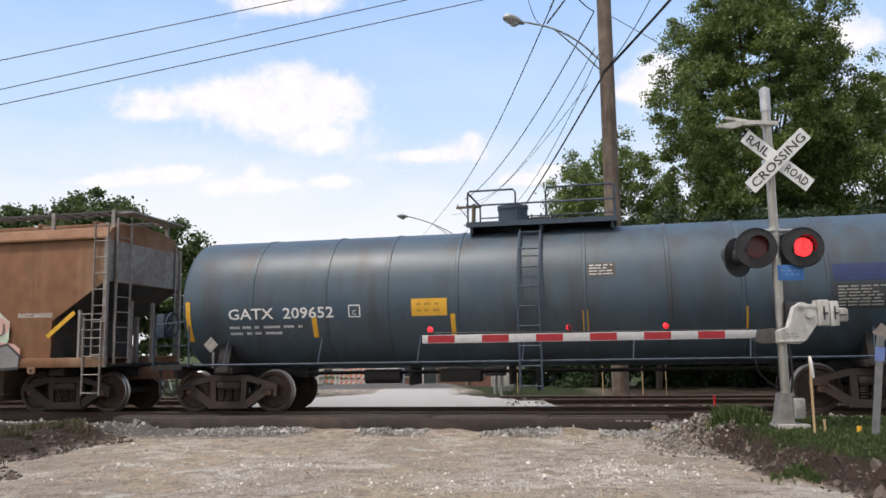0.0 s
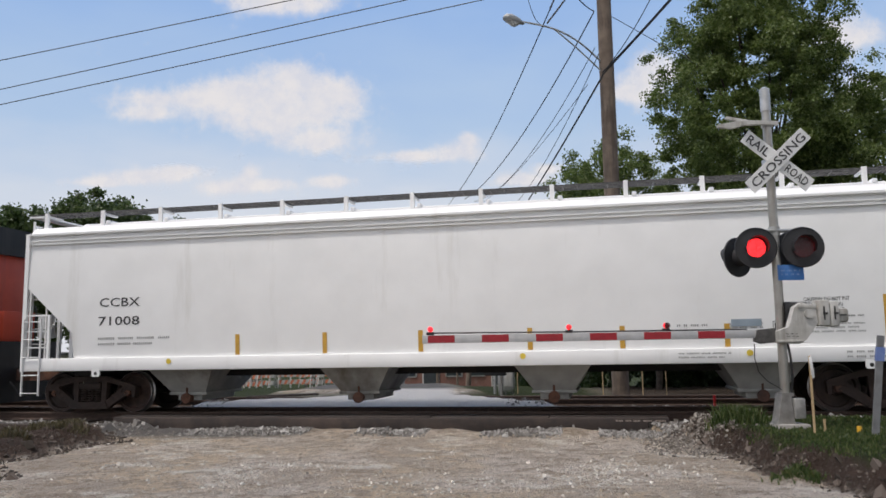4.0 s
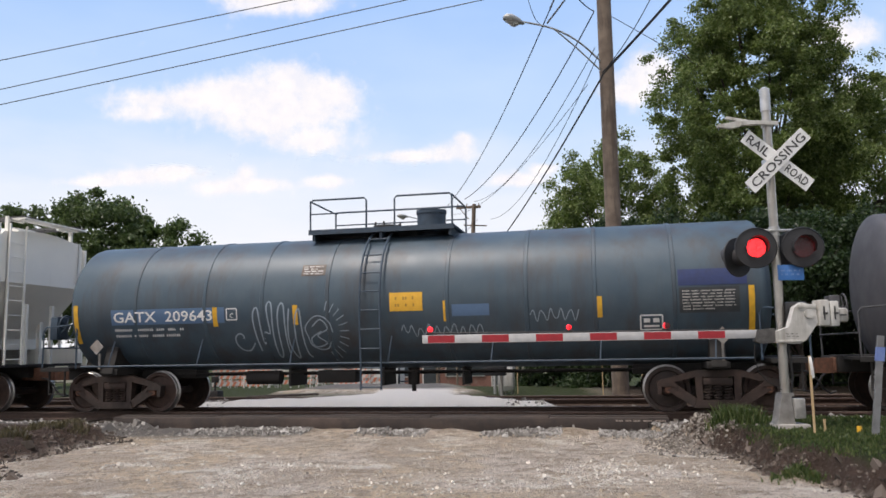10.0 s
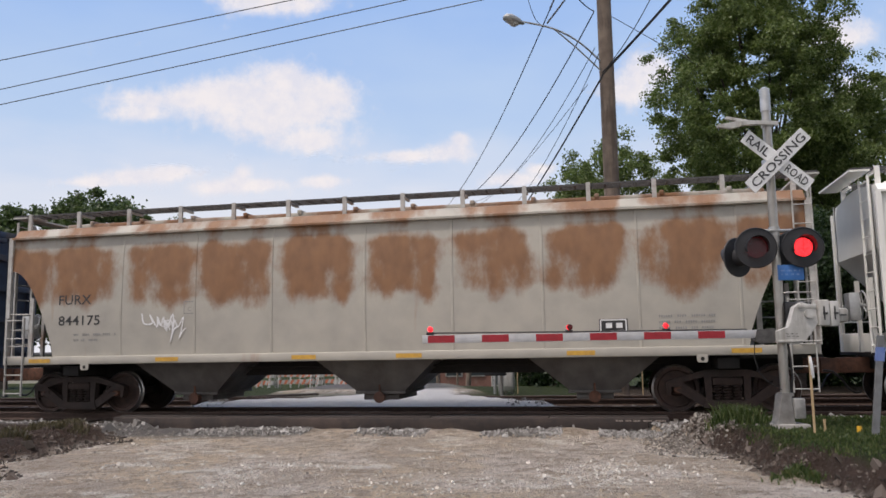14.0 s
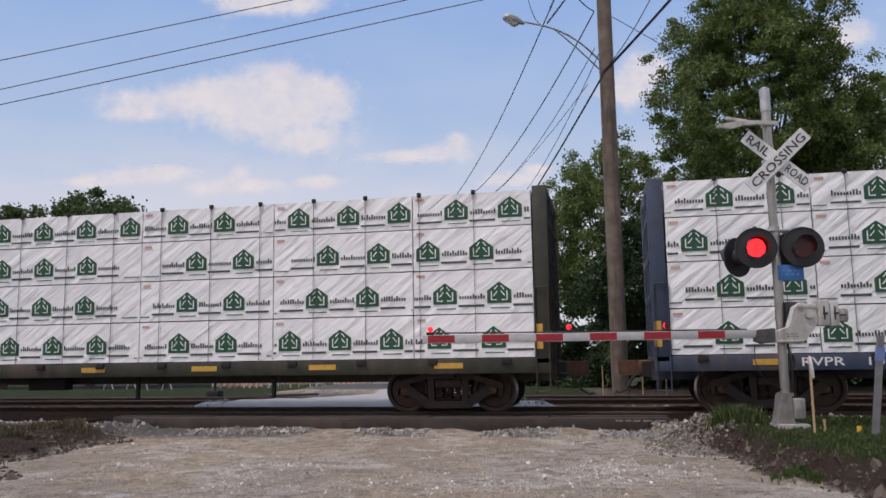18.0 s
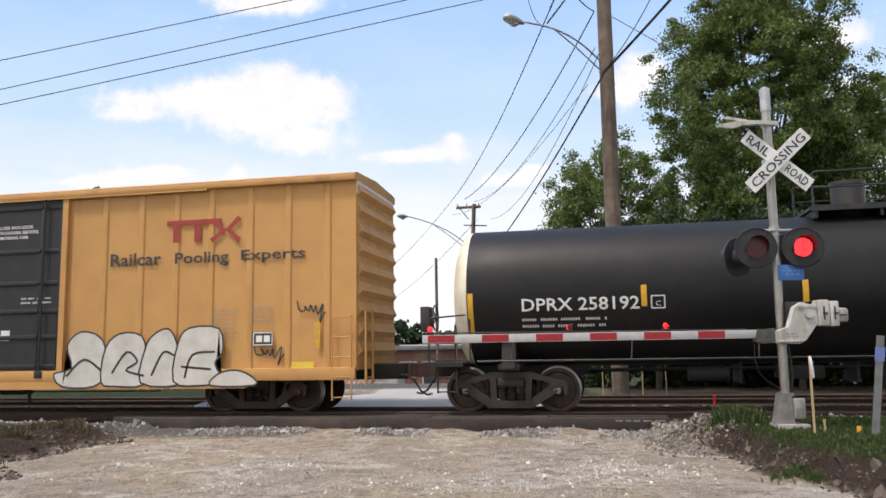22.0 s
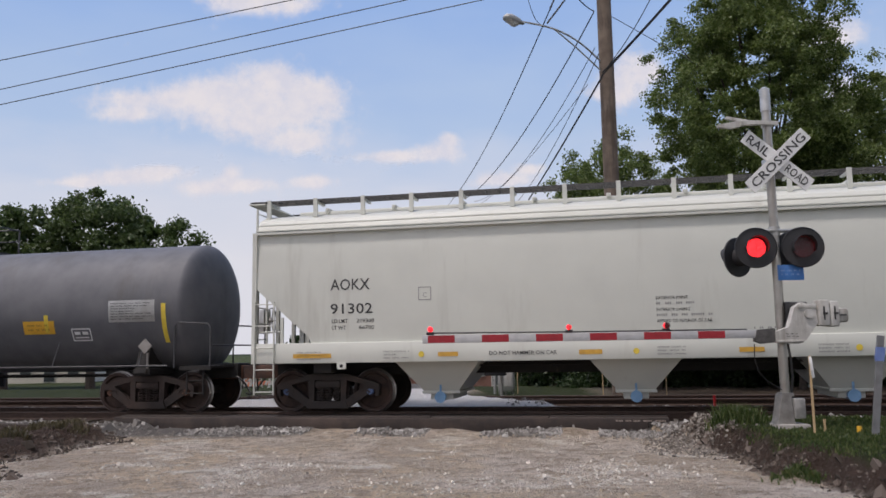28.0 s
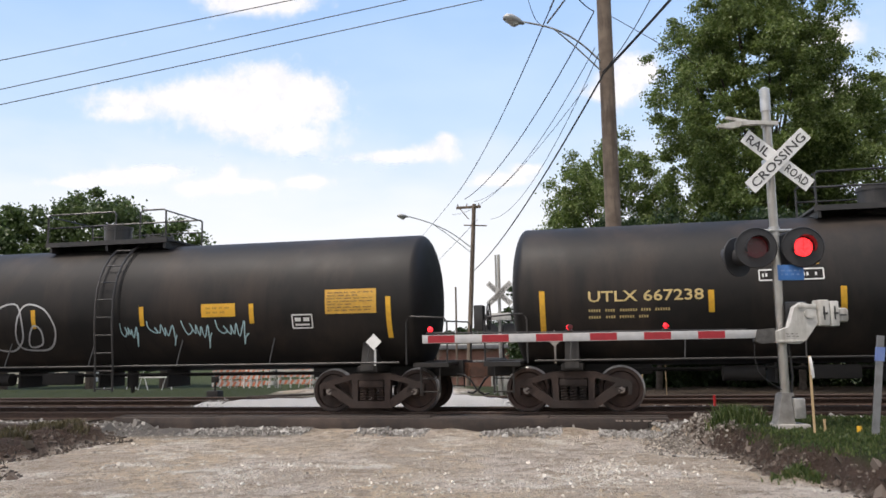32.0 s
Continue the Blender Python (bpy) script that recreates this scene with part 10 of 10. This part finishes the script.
def far_signal():
    sg = thing("crossing_signal", "far crossing signal mast with a white crossbuck", "crossing signal", (-3.4, 7.0, 0))
    bm = B()
    cyl(bm, (0, 0, -0.3), (0, 0, 4.25), 0.05, seg=14)
    cyl(bm, (-0.1, 0.05, 2.8), (-0.1, 0.05, 4.25), 0.03, seg=10)
    part("mast", bm, SILVER, sg)
    for ang in (43, -43):
        bm = B()
        rounded_blade(bm, 1.0, 0.17, -0.1 - 0.02 * (ang > 0), -0.085 - 0.02 * (ang > 0), radians(ang), 0.02, 3.02)
        bl = part("crossbuck_blade", bm, GATE_WHITE, sg, "white crossbuck blade")
        c, s = math.cos(radians(ang)), math.sin(radians(ang))
        decal(bl, "lettering", lambda q: letters(q, "CROSSING" if ang > 0 else "RAIL  ROAD", -0.44, 0.44, -0.05, 0.05, lambda u, w: (0.02 + u * c - w * s, -0.105 - 0.02 * (ang > 0), 3.02 + u * s + w * c)), INK)
    bm = B()
    box(bm, -0.35, 0.35, -0.1, -0.085, 2.2, 2.42, 0.004)
    part("track_sign", bm, GATE_WHITE, sg)
    bm = B()
    for x in (-0.3, 0.3):
        lathe(bm, [(-0.02, 0.25), (0.0, 0.26), (0.0, 0.12), (0.18, 0.1), (0.18, 0.0)], (x, 0, 1.85), seg=20)
    box(bm, -0.5, 0.15, -0.2, 0.2, 0.5, 1.05, 0.03)
    part("flasher", bm, SIGNAL_BLACK, sg)


far_signal()


def barricade(x, y, z, rz, w, seed):
    rng = random.Random(seed)
    t = thing("road_barricade", "orange and white striped folding road barricade", "barricade", (x, y, z), "striped barricades stored beyond the crossing")
    t.rotation_euler.z = rz
    for k in range(3):
        bm = B()
        box(bm, -w / 2, w / 2, -0.015, 0.015, 0.25 + k * 0.35, 0.45 + k * 0.35)
        b = part("board", bm, GATE_WHITE, t)
        bm = B()
        u = -w / 2 + 0.05
        while u < w / 2 - 0.2:
            poly(bm, [(u, 0.25 + k * 0.35), (u + 0.14, 0.25 + k * 0.35), (u + 0.24, 0.45 + k * 0.35), (u + 0.1, 0.45 + k * 0.35)], flat(-0.019))
            u += 0.3
        part("stripe", bm, BARRIER_ORANGE, b, smooth=0)
    for s in (-1, 1):
        bm = B()
        tube(bm, [(s * w * 0.42, -0.3, 0), (s * w * 0.42, 0, 1.25), (s * w * 0.42, 0.3, 0)], 0.03, 5)
        part("leg", bm, GATE_WHITE, t)


_r = random.Random(5)
for i in range(15):
    u = i / 14
    barricade(-19.2 + 7.2 * u + _r.uniform(-0.3, 0.3), 19.8 + 1.6 * u + _r.uniform(-1.2, 1.8), -0.52 + _r.uniform(-0.04, 0.04), _r.uniform(-0.5, 0.5), _r.uniform(1.2, 1.9), i)
for x, y in ((-20.3, 15.3), (-22.8, 16.4)):
    t = thing("saw_horse", "white folding saw horse on the grass", "saw horse", (x, y, -0.28), "saw horses on the grass")
    bm = B()
    for s in (-0.6, 0.6):
        tube(bm, [(s - 0.25, 0, 0), (s, 0, 0.8), (s + 0.25, 0, 0)], 0.03, 5)
    part("trestle_leg", bm, GATE_WHITE, t)
    bm = B()
    box(bm, -0.9, 0.9, -0.02, 0.02, 0.55, 0.75)
    part("board", bm, GATE_WHITE, t)


def cabinet():
    t = thing("electrical_cabinet", "grey-white electrical cabinet on the grass verge", "utility box", (-3.62, 9.6, -0.25))
    bm = B()
    box(bm, -0.24, 0.3, -0.22, 0.22, 0.15, 1.0, 0.02)
    part("cabinet_body", bm, ALU, t)
    bm = B()
    box(bm, 0.02, 0.27, -0.24, -0.21, 0.3, 0.9, 0.01)
    part("cabinet_door", bm, GATE_WHITE, t)
    bm = B()
    for x in (-0.2, 0.0, 0.24):
        box(bm, x - 0.03, x + 0.03, -0.1, 0.1, -0.1, 0.2)
    cyl(bm, (-0.35, -0.1, -0.1), (-0.35, -0.1, 1.05), 0.05)
    part("cabinet_leg", bm, ALU, t)


cabinet()
t = thing("timber_plank", "dark timber plank lying on the gravel", "plank", (-10.0, 5.7, 0))
bm = B()
box(bm, -1.1, 1.1, -0.1, 0.1, -0.03, 0.03, 0.01)
part("plank_board", bm, TIE, t).rotation_euler.z = 0.68
t = thing("switch_box", "small dark trackside box by the second track", "trackside box", (-12.4, 5.9, -0.2))
bm = B()
box(bm, -0.2, 0.2, -0.2, 0.2, 0.0, 0.35, 0.03)
cyl(bm, (0, 0, 0.3), (0, 0, 0.75), 0.04)
box(bm, -0.12, 0.12, -0.03, 0.03, 0.6, 0.8, 0.01)
part("box_body", bm, UNDER, t)


def low_building(name, label, x, y, z, w, d, h, wall, roof, bays, rz=0.2):
    t = thing(name, label, "building", (x, y, z))
    t.rotation_euler.z = rz
    bm = B()
    box(bm, -w / 2, w / 2, 0, d, 0, h)
    part("wall", bm, wall, t)
    bm = B()
    box(bm, -w / 2 - 0.4, w / 2 + 0.4, -0.4, d + 0.4, h, h + 0.35, 0.03)
    part("roof", bm, roof, t)
    for i in range(bays):
        u = -w / 2 + (i + 0.5) * w / bays
        bm = B()
        box(bm, u - 0.7, u + 0.7, -0.08, 0.05, 0.9 if i % 3 else 0.05, 2.2, 0.02)
        f = part("window" if i % 3 else "door", bm, GATE_WHITE, t)
        bm = B()
        box(bm, u - 0.6, u + 0.6, -0.1, -0.07, 1.0 if i % 3 else 0.2, 2.1)
        part("pane", bm, GLASS, f)


low_building("brick_building", "low red-brown brick building with white frames", -14.5, 46.0, -1.75, 13, 8, 3.1, BRICK, ROOF_GREY, 7)
low_building("store_building", "long pale low building with a grey roof", -36.0, 92.0, -1.75, 26, 12, 3.3, PALE_WALL, ROOF_GREY, 10)
low_building("store_building", "long pale low building with a grey roof", -17.0, 74.0, -1.75, 14, 10, 3.4, PALE_WALL, GATE_WHITE, 6)
low_building("store_building", "pale low shed across the field", -70.0, 62.0, -1.75, 22, 10, 3.2, PALE_WALL, ROOF_GREY, 8)
t = thing("storage_container", "white storage container beside the brick building", "container", (-15.9, 37.5, -1.45))
bm = B()
box(bm, -0.9, 0.9, 0, 2, 0, 1.8, 0.02)
part("container_body", bm, GATE_WHITE, t)

# ---- sky backdrop and clouds ----
def sky_material():
    """Hazy summer sky: blue above, paler towards the horizon, fading out at its rim."""
    m = bpy.data.materials.new("hazy_sky")
    m.use_nodes = True
    N, L = m.node_tree.nodes, m.node_tree.links
    N.remove(N["Principled BSDF"])
    tc = N.new("ShaderNodeTexCoord")
    sep = N.new("ShaderNodeSeparateXYZ")
    L.new(tc.outputs["UV"], sep.inputs[0])
    ramp = N.new("ShaderNodeValToRGB")
    e = ramp.color_ramp.elements
    e[0].position, e[0].color = 0.0, SKY_LOW
    e[1].position, e[1].color = 1.0, SKY_TOP
    for q, c in SKY_MID:
        k = ramp.color_ramp.elements.new(q)
        k.color = c
    nz = N.new("ShaderNodeTexNoise")
    nz.inputs["Scale"].default_value, nz.inputs["Detail"].default_value = 0.0016, 5
    mp = N.new("ShaderNodeMapping")
    mp.inputs["Scale"].default_value = (1, 1, 3.0)
    L.new(tc.outputs["Object"], mp.inputs[0])
    L.new(mp.outputs[0], nz.inputs["Vector"])
    wob = N.new("ShaderNodeMath")
    wob.operation = "MULTIPLY_ADD"
    wob.inputs[1].default_value = 0.1
    L.new(nz.outputs[0], wob.inputs[0])
    sh = N.new("ShaderNodeMath")
    sh.operation, sh.inputs[1].default_value = "SUBTRACT", 0.05
    L.new(sep.outputs[1], sh.inputs[0])
    L.new(sh.outputs[0], wob.inputs[2])
    L.new(wob.outputs[0], ramp.inputs[0])
    em = N.new("ShaderNodeEmission")
    L.new(ramp.outputs[0], em.inputs[0])
    em.inputs[1].default_value = SKY_GLOW
    L.new(em.outputs[0], N["Material Output"].inputs[0])
    return m


SKY_LOW, SKY_TOP, SKY_GLOW = (0.94, 0.97, 1.0, 1), (0.22, 0.4, 0.8, 1), 0.74
SKY_MID = ((0.1, (0.93, 0.965, 1.0, 1)), (0.16, (0.8, 0.89, 1.0, 1)), (0.23, (0.56, 0.75, 1.0, 1)), (0.34, (0.4, 0.62, 1.0, 1)))


def sky_backdrop():
    bm = B()
    uv = bm.loops.layers.uv.new("UVMap")
    R = 3200
    na, ne = 48, 20
    vs = [[bm.verts.new((R * math.cos(radians(e)) * math.sin(radians(a)), R * math.cos(radians(e)) * math.cos(radians(a)), R * math.sin(radians(e)) - 20)) for a in np.linspace(-90, 90, na + 1)] for e in np.linspace(-1, 75, ne + 1)]
    for j in range(ne):
        for i in range(na):
            f = bm.faces.new((vs[j][i], vs[j][i + 1], vs[j + 1][i + 1], vs[j + 1][i]))
            for l, (u, v) in zip(f.loops, ((i, j), (i + 1, j), (i + 1, j + 1), (i, j + 1))):
                l[uv].uv = (u / na, v / ne)
    return tagged(part("backdrop", bm, sky_material()), "hazy pale blue summer sky", "sky", kind="structure")


sky_backdrop()
CLOUDS = []


def cloud_material():
    m = bpy.data.materials.new("white_cumulus")
    m.use_nodes = True
    N, L = m.node_tree.nodes, m.node_tree.links
    N.remove(N["Principled BSDF"])
    tc = N.new("ShaderNodeTexCoord")
    att = N.new("ShaderNodeAttribute")
    att.attribute_name = "thickness"

    def noise_at(scale, detail, rough):
        n = N.new("ShaderNodeTexNoise")
        n.inputs["Scale"].default_value, n.inputs["Detail"].default_value, n.inputs["Roughness"].default_value = scale, detail, rough
        L.new(tc.outputs["Object"], n.inputs["Vector"])
        return n.outputs[0]
    ad = N.new("ShaderNodeMath")
    ad.operation = "MULTIPLY_ADD"
    ad.inputs[1].default_value = 1.5
    L.new(noise_at(0.011, 9, 0.66), ad.inputs[0])
    L.new(att.outputs["Fac"], ad.inputs[2])
    mr = N.new("ShaderNodeMapRange")
    mr.interpolation_type = "SMOOTHSTEP"
    mr.inputs[1].default_value, mr.inputs[2].default_value, mr.inputs[3].default_value, mr.inputs[4].default_value = 0.88, 1.64, 0.0, 0.92
    L.new(ad.outputs[0], mr.inputs[0])
    em = N.new("ShaderNodeEmission")
    ramp = N.new("ShaderNodeValToRGB")
    ramp.color_ramp.elements[0].position, ramp.color_ramp.elements[0].color = 0.35, (0.86, 0.87, 0.92, 1)
    ramp.color_ramp.elements[1].position, ramp.color_ramp.elements[1].color = 0.6, (1.0, 0.965, 0.935, 1)
    L.new(noise_at(0.013, 6, 0.6), ramp.inputs[0])
    L.new(ramp.outputs[0], em.inputs[0])
    em.inputs[1].default_value = 0.78
    tr = N.new("ShaderNodeBsdfTransparent")
    mx = N.new("ShaderNodeMixShader")
    L.new(mr.outputs[0], mx.inputs[0])
    L.new(tr.outputs[0], mx.inputs[1])
    L.new(em.outputs[0], mx.inputs[2])
    L.new(mx.outputs[0], N["Material Output"].inputs[0])
    return m


CLOUD = cloud_material()
AXIS = (AIM - EYE).normalized()
SIDE = AXIS.cross(Vector((0, 0, 1))).normalized()
RISE = SIDE.cross(AXIS)


def cloud(lobes, far):
    """A far bank of cumulus: a sheet that is thick where its lobes (across, up, half width, half height) lie."""
    D = 2400.0 + 30.0 * far
    a0 = min(l[0] - 2.2 * l[2] for l in lobes)
    a1 = max(l[0] + 2.2 * l[2] for l in lobes)
    b0 = min(l[1] - 2.2 * l[3] for l in lobes)
    b1 = max(l[1] + 2.2 * l[3] for l in lobes)
    nx, ny = 70, 36
    verts, th = [], []
    for b in np.linspace(b0, b1, ny):
        for a in np.linspace(a0, a1, nx):
            clear = 1.0
            for ca, cb, w, h in lobes:
                clear *= 1 - 0.93 * math.exp(-((a - ca) / w) ** 2 * 1.1 - ((b - cb) / h) ** 2 * 1.1)
            edge = min((a - a0) / (a1 - a0), (a1 - a) / (a1 - a0), (b - b0) / (b1 - b0), (b1 - b) / (b1 - b0))
            verts.append((AXIS + SIDE * a + RISE * b) * D)
            th.append((1 - clear) * min(1, edge * 12) - 0.5 * max(0, 1 - edge * 14))
    me = bpy.data.meshes.new("cloud")
    me.from_pydata(verts, [], [(j * nx + i, j * nx + i + 1, (j + 1) * nx + i + 1, (j + 1) * nx + i) for j in range(ny - 1) for i in range(nx - 1)])
    me.attributes.new("thickness", "FLOAT", "POINT").data.foreach_set("value", th)
    me.materials.append(CLOUD)
    c = tagged(link("cloud", me, None, "", EYE), "white drifting cumulus cloud", "cloud", "clouds")
    CLOUDS.append(c)


for lobes in (
        ((-0.330, 0.194, 0.08, 0.013), (-0.248, 0.198, 0.085, 0.031), (-0.177, 0.213, 0.035, 0.030), (-0.192, 0.171, 0.085, 0.033), (-0.124, 0.198, 0.034, 0.027), (-0.150, 0.138, 0.053, 0.017), (-0.36, 0.176, 0.045, 0.01)),
        ((-0.182, 0.310, 0.064, 0.017), (-0.217, 0.320, 0.050, 0.014)),
        ((-0.029, 0.117, 0.057, 0.009), (0.017, 0.121, 0.035, 0.013), (0.039, 0.136, 0.014, 0.011)),
        ((-0.366, 0.098, 0.071, 0.011), (-0.324, 0.104, 0.032, 0.009), (-0.427, 0.091, 0.043, 0.007)),
        ((-0.235, 0.100, 0.014, 0.013), (-0.264, 0.082, 0.043, 0.011), (-0.221, 0.084, 0.043, 0.009)),
        ((0.256, 0.201, 0.039, 0.027), (0.281, 0.222, 0.032, 0.021), (0.234, 0.192, 0.028, 0.011)),
        ((0.105, 0.085, 0.043, 0.011), (-0.136, 0.087, 0.028, 0.009), (0.141, 0.098, 0.021, 0.009)),
        ((0.512, 0.262, 0.064, 0.028), (0.539, 0.183, 0.050, 0.035))):
    cloud(lobes, len(CLOUDS))


# ---- what moves ----
def run(t):
    """Metres the train has gone by t seconds."""
    return 9.682 * t + 0.0064 * t * t


def motions():
    half_beat = 0.813
    for car, s in TRAIN:
        walk(car, [(t, pose(s + run(t), 0, 0)) for t in range(0, 33)])
    first = {}
    for w, a, y, r, car in SPIN:
        key = (round(a, 3), r)
        if key not in first:
            rows = []
            t = 0.0
            while t < 32.0 + 1e-6:
                rows.append((t, pose(a, y, r, 0, math.degrees(run(t) / R_WHEEL / (r / 0.457) ), 0)))
                t += 2.0 / FPS
            walk(w, rows)
            first[key] = w
        else:
            src = first[key].animation_data
            w.rotation_mode = "QUATERNION"
            ad = w.animation_data_create()
            ad.action = src.action
            ad.action_slot = src.action_slot
    for c in CLOUDS:
        a, b = EYE, EYE - SIDE * 80.0
        walk(c, [(0.0, Matrix.Translation(a)), (32.0, Matrix.Translation(b))])
    for v, side, yaw in VANES:
        loc = v.location.copy()
        rows = []
        k0 = -8
        t = 5.70 + k0 * half_beat
        state = lambda k: (k % 2 == 0) == (side == "R")
        turn = math.atan2(-ARM_DIR.y, -ARM_DIR.x)
        edge = (90.0 - math.degrees(0.191 + turn + yaw) + 90.0) % 180.0 - 90.0
        edge = max(-89.0, min(89.0, edge))
        at = lambda on: pose(loc.x, loc.y, loc.z, 0, 0, edge if on else 0.0)
        rows.append((0.0, at(state(k0 if t + half_beat > 0 else k0 + 1))))
        k = k0
        while t < 32:
            a, b = max(0.0, t), min(32.0, t + half_beat - 1.0 / FPS)
            if b > 0.04:
                if a > rows[-1][0] + 0.01:
                    rows.append((a, at(state(k))))
                if b > rows[-1][0] + 0.01:
                    rows.append((b, at(state(k))))
            t += half_beat
            k += 1
        if rows[-1][0] < 31.99:
            rows.append((32.0, at(state(k - 1))))
        walk(v, rows)


motions()
